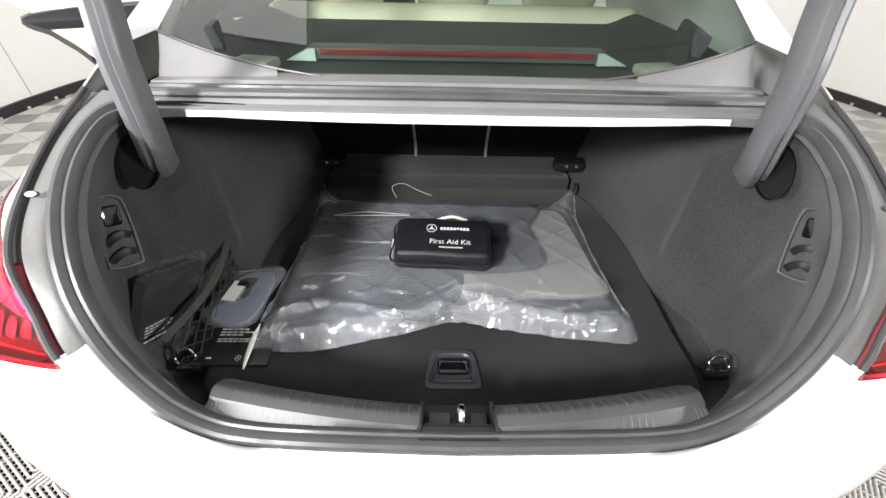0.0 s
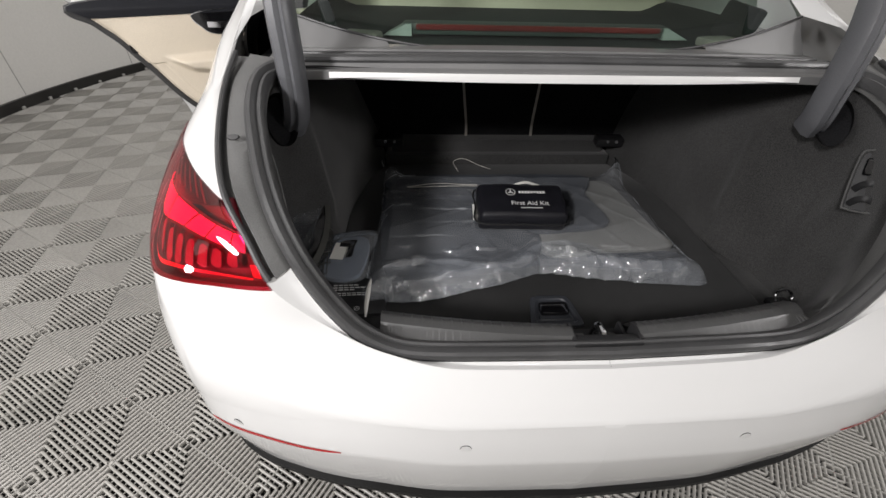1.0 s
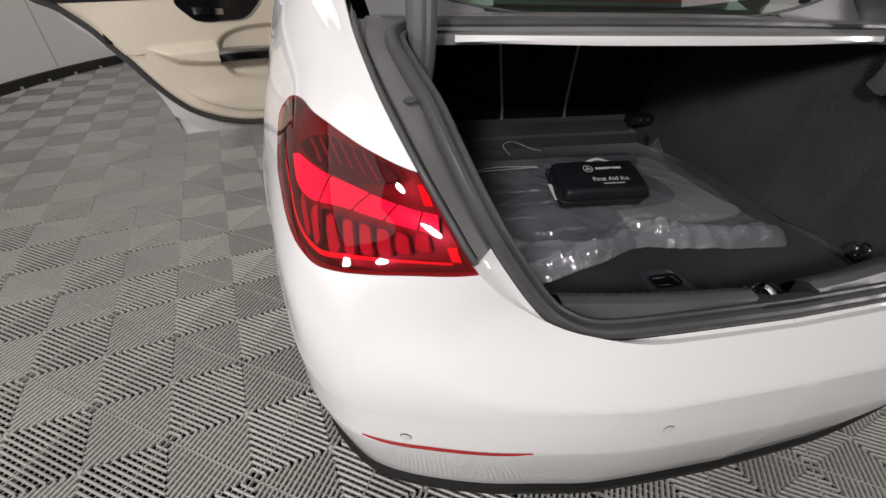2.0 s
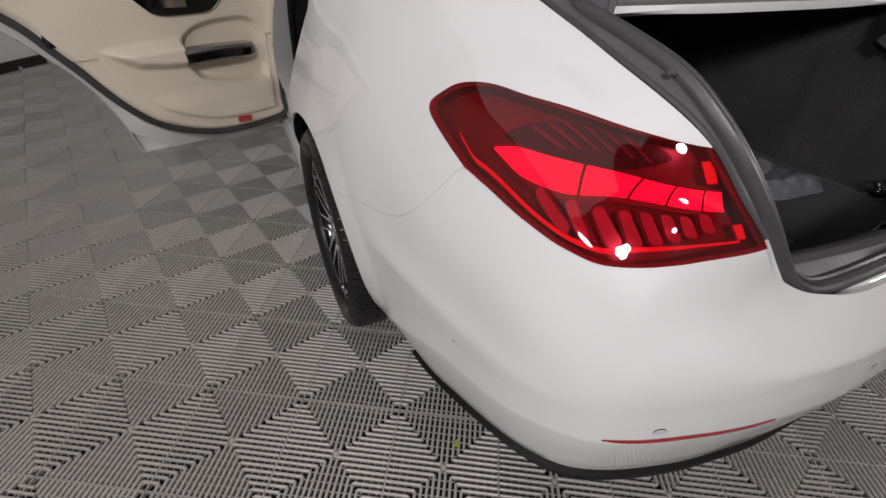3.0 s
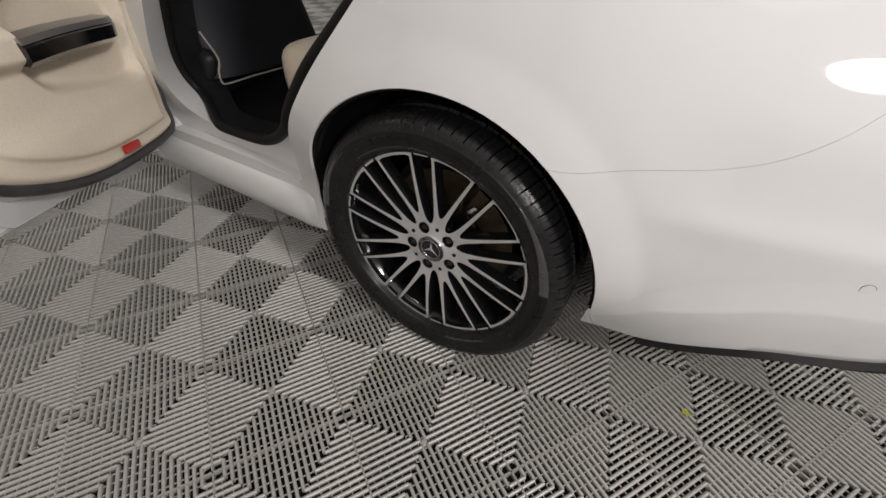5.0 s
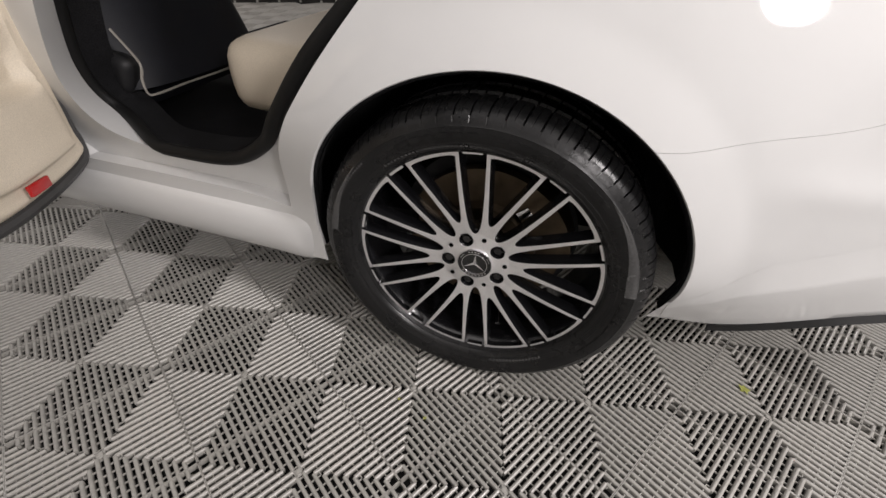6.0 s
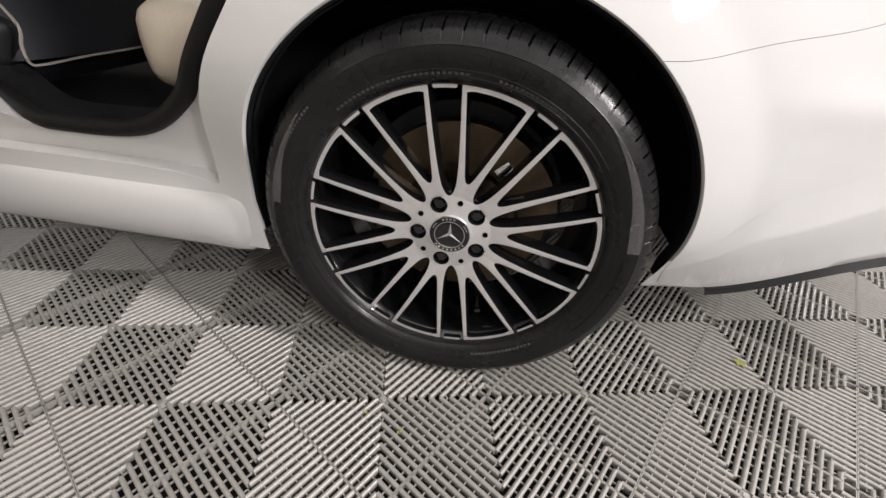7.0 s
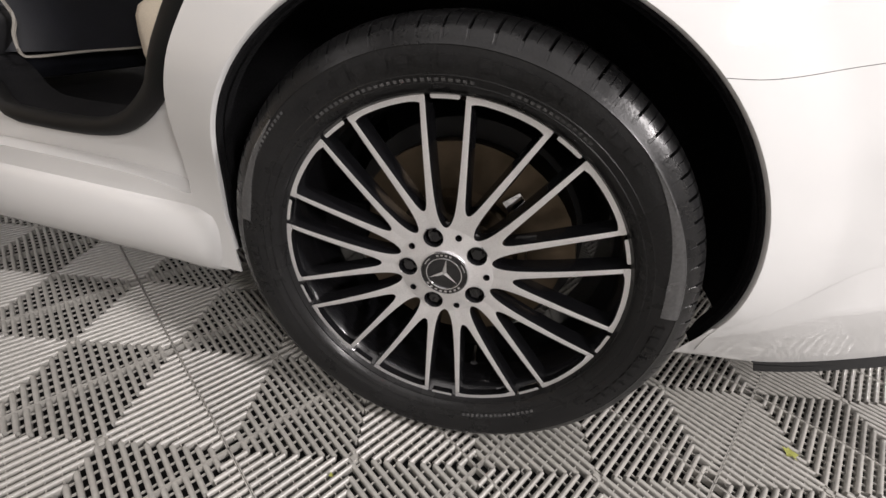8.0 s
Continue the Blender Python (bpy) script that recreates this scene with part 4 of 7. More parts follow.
for side in (-1, 1):
    # hinge catch at the back of the floor
    bm = bmesh.new()
    box(bm, -0.050, 0.050, -0.022, 0.022, -0.016, 0.016, 0.006, pose(side * 0.405, 1.085, 0.618, 8, 0, 0))
    catch = part("seat_release", bm, BLACK_PLASTIC, car, "black seat release catch with bright screws")
    for dx in (-0.012, 0.020):
        bm = bmesh.new()
        cyl(bm, 0.0055, 0.006, pose(side * 0.405 + dx, 1.062, 0.622, 80, 0, 0), 14)
        part("screw", bm, CHROME, catch)
    bm = bmesh.new()
    sweep(bm, [(side * 0.425, 1.02, 0.545), (side * 0.430, 1.03, 0.560), (side * 0.428, 1.045, 0.566)], ring_prof(0.005, 8))
    part("tie_bracket", bm, CHROME, car, "small steel tie bracket")
    # lashing ring in the side pocket
    bm = bmesh.new()
    c = Vector((side * 0.545, 0.318, 0.560))
    path = [c + Vector((0.021 * math.cos(a), 0.010 * math.sin(a), 0.014 * math.sin(a))) for a in np.linspace(0, 2 * math.pi, 28, endpoint=False)]
    sweep(bm, path, ring_prof(0.0034, 8), up=(0, 0.2, 1), close=True)
    part("lashing_ring", bm, CHROME, car, "bright steel lashing ring")
    bm = bmesh.new()
    box(bm, -0.024, 0.024, -0.016, 0.016, -0.010, 0.006, 0.004, pose(side * 0.535, 0.312, 0.545))
    part("ring_base", bm, GLOSS_BLACK, car, "black base of the lashing ring")
    # bag hooks in the flank
    n = Vector((side * -0.86, -0.40, 0.30)).normalized()
    up = (Vector((0, 0.34, 1)) - n * n.dot(Vector((0, 0.34, 1)))).normalized()
    ax = up.cross(n)
    hx, hy, hz = (-0.583, 0.370, 0.835) if side < 0 else (0.592, 0.358, 0.840)
    m = Matrix(((ax.x, up.x, n.x, hx), (ax.y, up.y, n.y, hy), (ax.z, up.z, n.z, hz), (0, 0, 0, 1)))
    ring = spline([(-0.019, -0.058), (0.019, -0.060), (0.026, -0.045), (0.024, 0.040), (0.014, 0.060), (-0.012, 0.061), (-0.025, 0.046), (-0.026, -0.044)], 5, closed=True)
    bm = bmesh.new()
    rows = [[m @ Vector((x * k, y * (1 - (1 - k) * 0.45), z)) for k, z in ((1.10, -0.004), (1.08, 0.003), (1.02, 0.0055), (0.94, 0.004), (0.90, -0.004))] for x, y in ring]
    grid_mesh(bm, rows, close_u=True)
    bezel = part("hook_bezel", bm, GUTTER, car, "dark grey rim of the bag hook plate")
    bm = bmesh.new()
    # dished plate inside the rim
    rows = [[m @ Vector((x * k, y * k, -0.003 - 0.003 * (1 - k))) for k in (0.97, 0.6, 0.2)] for x, y in ring]
    grid_mesh(bm, rows, close_u=True)
    bm.faces.new([bm.verts.new(r[-1]) for r in rows])
    part("hook_plate", bm, BLACK_PLASTIC, bezel, "black dished hook plate")
    bm = bmesh.new()
    box(bm, -0.014, 0.014, 0.012, 0.046, -0.004, 0.003, 0.006, m, 3)
    part("hook_button", bm, GLOSS_BLACK, bezel, "gloss black release button")
    for dy in (-0.006, -0.036):
        bm = bmesh.new()
        path = spline([(-0.018, dy - 0.012, -0.003), (-0.008, dy - 0.002, 0.006), (0.006, dy + 0.003, 0.010), (0.018, dy - 0.002, 0.004)], 5)
        sweep(bm, [m @ Vector(p) for p in path], [(-0.006, -0.0025), (0.006, -0.0025), (0.006, 0.0015), (0.0, 0.003), (-0.006, 0.0015)], up=tuple(n))
        part("hook", bm, BLACK_PLASTIC, bezel, "black bag hook")

# boot sill trim with cross ribs and the latch notch
bm = bmesh.new()
def sill_y(x):
    return 0.118 + 0.24 * abs(x) ** 1.9 + 0.02 * abs(x)
for side in (-1, 1):
    rows = []
    for x in np.linspace(0.056, 0.372, 300):
        y = sill_y(x)
        ph = (x - 0.07) / 0.0165 % 1.0
        rib = -0.0013 * (1 if ph < 0.13 else 0) * (sstep(x, 0.06, 0.075) * (1 - sstep(x, 0.335, 0.35)))
        sx_i = int(np.argmin(np.abs(SEAL_HALF[:60, 0] - x)))
        rows.append([(side * x, SEAL_HALF[sx_i, 1] + 0.010, SEAL_HALF[sx_i, 2] - 0.010), (side * x, SEAL_HALF[sx_i, 1] + 0.0125, SEAL_HALF[sx_i, 2] + 0.002), (side * x, y - 0.016, 0.695), (side * x, y - 0.012, 0.6985), (side * x, y + 0.002, 0.700), (side * x, y + 0.008, 0.6985 - rib), (side * x, y + 0.026, 0.685 - rib), (side * x, y + 0.046, 0.655 - rib), (side * x, y + 0.053, 0.640), (side * x, y + 0.056, 0.540)])
    grid_mesh(bm, rows)
part("sill_trim", bm, SILL_PLASTIC, car, "ribbed grey plastic boot sill trim")
notch = None
for name, dims in (("latch_notch", (-0.058, 0.058, 0.118, 0.180, 0.612, 0.632)), ("notch_wall", (-0.058, 0.058, 0.112, 0.118, 0.600, 0.690)), ("notch_side", (-0.060, -0.052, 0.100, 0.138, 0.60, 0.6985)), ("notch_side", (0.052, 0.060, 0.100, 0.138, 0.60, 0.6985)),
                   ("notch_cheek", (-0.060, -0.052, 0.130, 0.172, 0.60, 0.660)), ("notch_cheek", (0.052, 0.060, 0.130, 0.172, 0.60, 0.660)), ("notch_lip", (-0.058, 0.058, 0.092, 0.112, 0.66, 0.6945)),
                   ("notch_pad", (-0.045, -0.010, 0.125, 0.160, 0.628, 0.645)), ("notch_pad", (0.022, 0.048, 0.125, 0.160, 0.628, 0.645))):
    bm = bmesh.new()
    box(bm, *dims, 0.004)
    ob = part(name, bm, SILL_PLASTIC if name == "notch_pad" else BLACK_PLASTIC, notch or car, "black latch recess in the sill trim" if notch is None else "")
    notch = notch or ob
bm = bmesh.new()
sweep(bm, spline([(0.006, 0.124, 0.628), (0.006, 0.122, 0.662), (0.006, 0.130, 0.676), (0.006, 0.152, 0.672), (0.006, 0.160, 0.640)], 5), ring_prof(0.0066, 10), up=(1, 0, 0))
part("latch_striker", bm, CHROME, car, "bright steel latch striker")

# floor handle
bm = bmesh.new()
def hand(r, z, k):
    pts = [(-0.062 + r, 0.268 + r), (0.062 - r, 0.268 + r), (0.046 - r, 0.366 - r), (-0.046 + r, 0.366 - r)]
    out = []
    for i, p in enumerate(pts):
        a, b = np.array(pts[i - 1]), np.array(pts[(i + 1) % 4])
        p = np.array(p)
        for t in (0.0, 0.5, 1.0):
            u = p + (a - p) / np.linalg.norm(a - p) * k
            v = p + (b - p) / np.linalg.norm(b - p) * k
            out.append((1 - t) ** 2 * u + 2 * t * (1 - t) * p + t * t * v)
    return [(x, y, z) for x, y in out]
rings = [hand(0.0, 0.531, 0.016), hand(0.002, 0.536, 0.016), hand(0.011, 0.537, 0.014), hand(0.014, 0.5335, 0.012), hand(0.020, 0.5325, 0.010), hand(0.023, 0.5355, 0.010), hand(0.026, 0.534, 0.008)]
grid_mesh(bm, [list(r) for r in np.transpose(np.array(rings), (1, 0, 2))], close_u=True)
bm.faces.new([bm.verts.new(p) for p in hand(0.026, 0.5325, 0.008)])
handle_ob = part("floor_handle", bm, mat("handle_plastic", (0.035, 0.038, 0.045), 0.4, vary=0.1, fine=0.2, fine_scale=800), car, "dark grey boot floor handle")
bm = bmesh.new()
box(bm, -0.033, 0.033, 0.304, 0.338, 0.533, 0.5352, 0.008)
part("finger_hole", bm, GLOSS_BLACK, handle_ob)

# ---------- top frame of the opening, hinge arms ----------
bm = bmesh.new()
prof = [(0.512, 0.984), (0.514, 0.999), (0.528, 1.002), (0.532, 0.999), (0.540, 0.999), (0.546, 1.006), (0.566, 1.009), (0.572, 1.004), (0.580, 1.004), (0.586, 1.010), (0.612, 1.012), (0.618, 1.008), (0.628, 1.008), (0.634, 1.013), (0.690, 1.012), (0.695, 0.990)]
rows = []
for x in np.linspace(-0.60, 0.60, 60):
    k = abs(x / 0.6)
    rows.append([(x, y + 0.018 * k ** 3 - 0.015 * sstep(k, 0.8, 1.0), z - 0.006 * k * k) for y, z in prof])
grid_mesh(bm, rows)
GREY_PAINT = mat("painted_frame", (0.16, 0.16, 0.16), 0.32, vary=0.12, scale=7, coat=0.3)
part("upper_frame", bm, GREY_PAINT, car, "painted cross frame below the rear window")
bm = bmesh.new()
sweep(bm, [(x, 0.558 + 0.012 * abs(x / 0.6) ** 3, 1.011 - 0.006 * (x / 0.6) ** 2) for x in np.linspace(-0.575, 0.575, 50)], ring_prof(0.0095, 10))
part("upper_seal", bm, RUBBER, car, "black rubber seal along the upper frame")
bm = bmesh.new()
sweep(bm, [(x, 0.600 + 0.014 * abs(x / 0.6) ** 3, 1.011 - 0.006 * (x / 0.6) ** 2) for x in np.linspace(-0.585, 0.585, 50)], ring_prof(0.0055, 8))
part("upper_bead", bm, RUBBER, car)
bm = bmesh.new()
rows = [[(x, 0.509 - 0.004 * math.cos(x * 3), 0.998 - 0.002 * abs(x)), (x, 0.505, 0.992 - 0.004 * abs(x)), (x, 0.507, 0.982 + 0.010 * abs(x / 0.47) ** 3)] for x in np.linspace(-0.47, 0.47, 40)]
grid_mesh(bm, rows)
solid(part("frame_edge", bm, PAINT_IN, car, "white folded edge of the upper frame"), 0.003)

ARM_GREY = mat("hinge_arm_plastic", (0.105, 0.107, 0.115), 0.38, vary=0.12, scale=10, fine=0.15, fine_scale=700)
for side in (-1, 1):
    path = spline([(side * 0.552, 0.505, 0.895), (side * 0.540, 0.487, 0.925), (side * 0.534, 0.481, 0.965), (side * 0.532, 0.480, 1.02), (side * 0.533, 0.486, 1.09), (side * 0.536, 0.505, 1.16), (side * 0.540, 0.520, 1.26), (side * 0.540, 0.500, 1.38)], 8)
    bm = bmesh.new()
    sweep(bm, path, [(-0.020, -0.022), (-0.023, -0.016), (-0.023, 0.010), (-0.016, 0.022), (-0.004, 0.025), (0.004, 0.020), (0.010, 0.025), (0.018, 0.020), (0.023, 0.010), (0.023, -0.016), (0.018, -0.022)], up=(0, -1, 0))
    part("hinge_arm", bm, ARM_GREY, car, "dark grey covered boot lid hinge arm")
    # dark slot in the lining behind the arm's foot
    n = Vector((side * -0.75, -0.45, 0.48)).normalized()
    m = Matrix.Translation((side * 0.566, 0.472, 0.918)) @ n.to_track_quat("Z", "Y").to_matrix().to_4x4() @ Matrix.Rotation(side * radians(28), 4, "Z")
    bm = bmesh.new()
    rim = [m @ Vector((0.030 * math.cos(a), 0.052 * math.sin(a), 0.004 + 0.006 * math.cos(a))) for a in np.linspace(0, 2 * math.pi, 32, endpoint=False)]
    deep = [m @ Vector((0.026 * math.cos(a), 0.048 * math.sin(a), -0.010)) for a in np.linspace(0, 2 * math.pi, 32, endpoint=False)]
    grid_mesh(bm, [[a, b] for a, b in zip(rim, deep)], close_u=True)
    bm.faces.new([bm.verts.new(p) for p in deep])
    part("arm_slot", bm, CARPET, car, "black slot in the lining at the hinge arm")

# open boot lid above
bm = bmesh.new()
rows = []
for x in np.linspace(-0.60, 0.60, 30):
    k = 1 - 0.10 * (x / 0.6) ** 4
    rows.append([(x, 0.80 + 0.02 * (x / 0.6) ** 2, 1.29), (x * k, 0.60, 1.42), (x * k, 0.40, 1.72), (x * k, 0.31, 1.86), (x * k * 0.96, 0.22, 1.88), (x * k * 0.9, 0.05, 1.84)])
grid_mesh(bm, rows)
lid = solid(part("boot_lid", bm, PAINT, car, "white boot lid standing open"), 0.03)
# ---------- rear window, parcel shelf, cabin ----------
GLASS = thin_glass("tinted_glass", (0.42, 0.54, 0.46), 0.01, 1.5)
SHELF = mat("parcel_shelf", (0.018, 0.022, 0.021), 0.9, vary=0.2, scale=6, fine=0.1, fine_scale=400, bump=0.0001)


def glass_pt(u, v):
    """Rear window: u across (-1..1), v from its lower to its upper edge."""
    half = 0.62 - 0.07 * v
    x = half * u
    y0 = 0.672 + 0.078 * abs(u) ** 2.6
    z0 = 1.002 + 0.074 * abs(u) ** 2.6
    y1, z1 = 1.36 + 0.05 * u * u * -1, 1.385 - 0.025 * u * u
    return np.array([x, y0 + (y1 - y0) * v, z0 + (z1 - z0) * v + 0.012 * math.sin(math.pi * v)])


bm = bmesh.new()
grid_mesh(bm, [[glass_pt(u, v) for v in np.linspace(0, 1, 24)] for u in np.linspace(-1, 1, 48)])
part("rear_window", bm, GLASS, car, "green-tinted rear window").visible_shadow = False
bm = bmesh.new()
line = [glass_pt(u, 0) for u in np.linspace(-1, 1, 60)]
sweep(bm, [p + np.array([0, -0.004, -0.002]) for p in line], ring_prof(0.0028, 8))
part("window_gasket", bm, RUBBER, car, "black gasket of the rear window")
# deck between window and upper frame, running out into the roof pillars
for side in (-1, 1):
    bm = bmesh.new()
    rows = []
    for u in np.linspace(0.60, 1.0, 20):
        g = glass_pt(u, 0) * (side, 1, 1)
        rows.append([g + (0, 0, -0.001), (g * 0.5 + np.array([side * 0.6 * u, 0.668, 1.012 - 0.006 * u * u]) * 0.5) + (0, 0, -0.003), (side * 0.60 * u, 0.650 + 0.012 * u ** 3, 1.009 - 0.006 * u * u)])
    grid_mesh(bm, rows)
    part("rear_deck", bm, GREY_PAINT, car, "grey deck beside the foot of the rear window")
    bm = bmesh.new()
    rows = []
    for v in np.linspace(0, 1, 30):
        g = glass_pt(1, v) * (side, 1, 1)
        yy = 0.55 + (1.48 - 0.55) * v
        s = float(np.interp(yy, TY(np.linspace(0, S_END, 300)), np.linspace(0, S_END, 300)))
        t = np.array([float(TX(s)) * side, float(TY(s)), float(TZ(s))])
        mid = (g + t) / 2 + (side * 0.006, 0, 0.010)
        rows.append([g, mid, t])
    grid_mesh(bm, rows)
    part("roof_pillar", bm, PAINT, car, "white rear roof pillar")
# roof
bm = bmesh.new()
rows = []
for u in np.linspace(-1, 1, 30):
    row = []
    for v in np.linspace(0, 1, 12):
        a = glass_pt(u, 1)
        b = np.array([0.60 * u, 2.30, 1.445 - 0.03 * u * u])
        row.append(a * (1 - v) + b * v + (0, 0, 0.012 * math.sin(math.pi * v)))
    rows.append(row)
grid_mesh(bm, rows)
solid(part("roof", bm, PAINT, car, "white roof panel"), 0.03)

bm = bmesh.new()
rows = [[(x, y, 1.000 + 0.010 * math.sin((y - 0.7) * 4) + 0.03 * sstep(abs(x), 0.50, 0.60)) for y in np.linspace(0.697, 1.36, 20)] for x in np.linspace(-0.60, 0.60, 40)]
grid_mesh(bm, rows)
part("parcel_shelf", bm, SHELF, car, "black felt parcel shelf")
for side in (-1, 1):
    bm = bmesh.new()
    box(bm, -0.012, 0.012, -0.10, 0.10, -0.05, 0.05, 0.01, pose(side * 0.515, 0.82, 1.04, 0, side * 14, side * -14))
    part("shelf_side", bm, SHELF, car)
# high brake light
bm = bmesh.new()
box(bm, -0.335, 0.335, -0.022, 0.030, -0.014, 0.011, 0.006, pose(0, 0.815, 1.026))
brake = part("brake_light", bm, mat("brake_housing", (0.06, 0.075, 0.07), 0.45, vary=0.1), car, "high brake light bar with a red lens")
bm = bmesh.new()
box(bm, -0.305, 0.305, -0.004, 0.004, -0.0065, 0.0065, 0.003, pose(0, 0.791, 1.030))
part("brake_lens", bm, mat("brake_lens_red", (0.17, 0.022, 0.02), 0.2, vary=0.25, scale=14, coat=0.4), brake, "dull red brake light lens")
BRAKE_END = mat("brake_end_grey", (0.30, 0.34, 0.32), 0.5, vary=0.1)
for side in (-1, 1):
    bm = bmesh.new()
    lo = [bm.verts.new((side * x, y, 1.010)) for x, y in ((0.315, 0.786), (0.385, 0.790), (0.375, 0.846), (0.315, 0.846))]
    hi = [bm.verts.new((side * x, y, z)) for x, y, z in ((0.315, 0.789, 1.036), (0.330, 0.792, 1.034), (0.328, 0.842, 1.034), (0.315, 0.842, 1.036))]
    bm.faces.new(lo)
    bm.faces.new(hi)
    for i in range(4):
        bm.faces.new((lo[i], lo[(i + 1) % 4], hi[(i + 1) % 4], hi[i]))
    part("brake_light_end", bm, BRAKE_END, brake, "pale grey slanted end of the brake light")
# seat belt guides on the shelf
for side in (-1, 1):
    bm = bmesh.new()
    box(bm, -0.045, 0.045, -0.03, 0.03, -0.01, 0.012, 0.010, pose(side * 0.43, 0.735, 1.016, 0, 0, side * 12))
    part("belt_guide", bm, STRAP, car, "grey belt guide on the parcel shelf")
# rear bench
bm = bmesh.new()
box(bm, -0.60, 0.60, 1.20, 1.805, 0.415, 0.602, 0.075, None, 4)
bench = part("seat_cushion", bm, BEIGE, car, "beige leather rear seat cushion")
bm = bmesh.new()
sweep(bm, [(-0.580, 1.32, 0.583), (-0.581, 1.50, 0.583), (-0.580, 1.72, 0.583)], ring_prof(0.0022, 6))
part("cushion_seam", bm, BEIGE, bench)
bm = bmesh.new()
box(bm, -0.62, 0.62, -0.06, 0.06, -0.36, 0.36, 0.05, pose(0, 1.31, 0.695, -14, 0, 0), 4)
part("seat_backrest", bm, BEIGE, car, "beige leather rear backrest")
for x in (-0.36, 0.0, 0.36):
    bm = bmesh.new()
    box(bm, -0.125, 0.125, -0.045, 0.045, -0.085, 0.085, 0.04, pose(x, 1.445, 1.115, -12, 0, 0), 4)
    part("headrest", bm, BEIGE, car, "beige leather headrest")
# cabin floor, front seat, pillar
bm = bmesh.new()
box(bm, -0.80, 0.80, 1.20, 2.6, 0.30, 0.36)
part("cabin_floor", bm, CARPET, car, "black carpet of the rear footwell")
bm = bmesh.new()
rows = []
for z in np.linspace(0.472, 1.25, 24):
    row = []
    lean = 2.03 + 0.22 * (z - 0.36) + 0.05 * math.exp(-((z - 0.75) / 0.2) ** 2)
    for a in np.linspace(0, math.pi, 24):
        w = 0.255 - 0.03 * sstep(z, 0.9, 1.25)
        row.append((-0.43 + w * math.cos(a), lean - 0.085 * math.sin(a) ** 0.6, z))
    rows.append(row)
grid_mesh(bm, rows)
part("front_seat_back", bm, NAVY, car, "dark blue-black back of the front seat")
bm = bmesh.new()
box(bm, -0.66, -0.20, 2.05, 2.50, 0.40, 0.62, 0.05)
part("front_seat_base", bm, NAVY, car, "dark front seat base")
bm = bmesh.new()
box(bm, -0.70, -0.645, -0.075, 0.075, -0.048, 0.048, 0.026, pose(0.005, 2.085, 0.525, 20, 0, 0), 4)
part("seat_hinge_cover", bm, BLACK_PLASTIC, car, "rounded black seat side cover")
bm = bmesh.new()
sweep(bm, spline([(-0.690, 2.00, 0.62), (-0.672, 1.975, 0.545), (-0.686, 1.970, 0.507), (-0.689, 1.965, 0.475), (-0.667, 1.955, 0.471), (-0.577, 1.945, 0.475), (-0.445, 1.935, 0.476), (-0.30, 1.945, 0.476)], 5), [(-0.0024, -0.002), (0.0024, -0.002), (0.0024, 0.002), (-0.0024, 0.002)])
part("seat_piping", bm, STRAP, car, "thin pale piping on the seat back")
# black trim and seal round the door opening
jamb = np.array([(side_x(y, z) - 0.034, y, z) for y, z in DOOR_HOLE])
edge_line = [(-side_x(y, z) + 0.034, y, z) for y, z in DOOR_HOLE]
deep = np.array([sstep(y, 1.80, 1.96) for y, z in DOOR_HOLE])
jamb[:, 0] -= 0.105 * deep
jamb[:, 1] += 0.085 * deep
bm = bmesh.new()
grid_mesh(bm, [[p, (p[0] * 0.5 - q[0] * 0.5, p[1] * 0.55 + q[1] * 0.45, q[2]), (-q[0], q[1], q[2])] for p, q in zip(edge_line, jamb)], close_u=True)
part("centre_pillar", bm, PAINT, car, "white painted centre pillar jamb")
cy, cz = 1.62, 0.85


def shrink(d):
    out = jamb[:, 1:].copy()
    t = np.roll(out, -1, 0) - np.roll(out, 1, 0)
    n = np.stack([-t[:, 1], t[:, 0]], -1)
    n /= np.linalg.norm(n, axis=1, keepdims=True) + 1e-9
    sg = np.sign(((np.array([cy, cz]) - out) * n).sum(1, keepdims=True))
    return out + n * sg * d


bm = bmesh.new()
c, d = shrink(0.008), shrink(0.024)
sweep(bm, [(-x - 0.004, *q) for x, q in zip(jamb[:, 0], c)], ring_prof(0.0150, 12), up=(1, 0, 0), close=True)
part("door_opening_seal", bm, LIP_BLACK, car, "black rubber seal round the door opening")
bm = bmesh.new()
grid_mesh(bm, [[(-x + 0.004, *q), (-x + 0.030, *(q * 0.5 + t * 0.5)), (-x + 0.075, *t)] for x, q, t in zip(jamb[:, 0], c, d)], close_u=True)
part("door_opening_lining", bm, CARPET, car, "black lining inside the door opening")
# dark lining inside the body side
bm = bmesh.new()
box(bm, -0.72, -0.68, 2.16, 2.24, 0.36, 1.30, 0.015)
part("cabin_side_trim", bm, NAVY, car, "dark cabin side trim")
# door check arm and hinge
bm = bmesh.new()
sweep(bm, [(-0.775, 2.085, 0.742), (-0.815, 2.045, 0.740), (-0.85, 2.02, 0.738)], [(-0.007, -0.006), (0.007, -0.006), (0.007, 0.006), (-0.007, 0.006)])
part("door_check", bm, GLOSS_BLACK, car, "black door check arm")
# ---------- wheel ----------
WHEEL_AT = (-0.872, 1.053, 0.314)


def polar(r, a, x):
    """Wheel space: x out of the rim face, angle from straight up towards the tail."""
    return Vector((-x, -r * math.sin(a), r * math.cos(a)))


def revolve(bm, prof, n=96, close=False):
    P = [[polar(r, 2 * math.pi * i / n, x) for x, r in prof] for i in range(n)]
    return grid_mesh(bm, P, close_u=True)


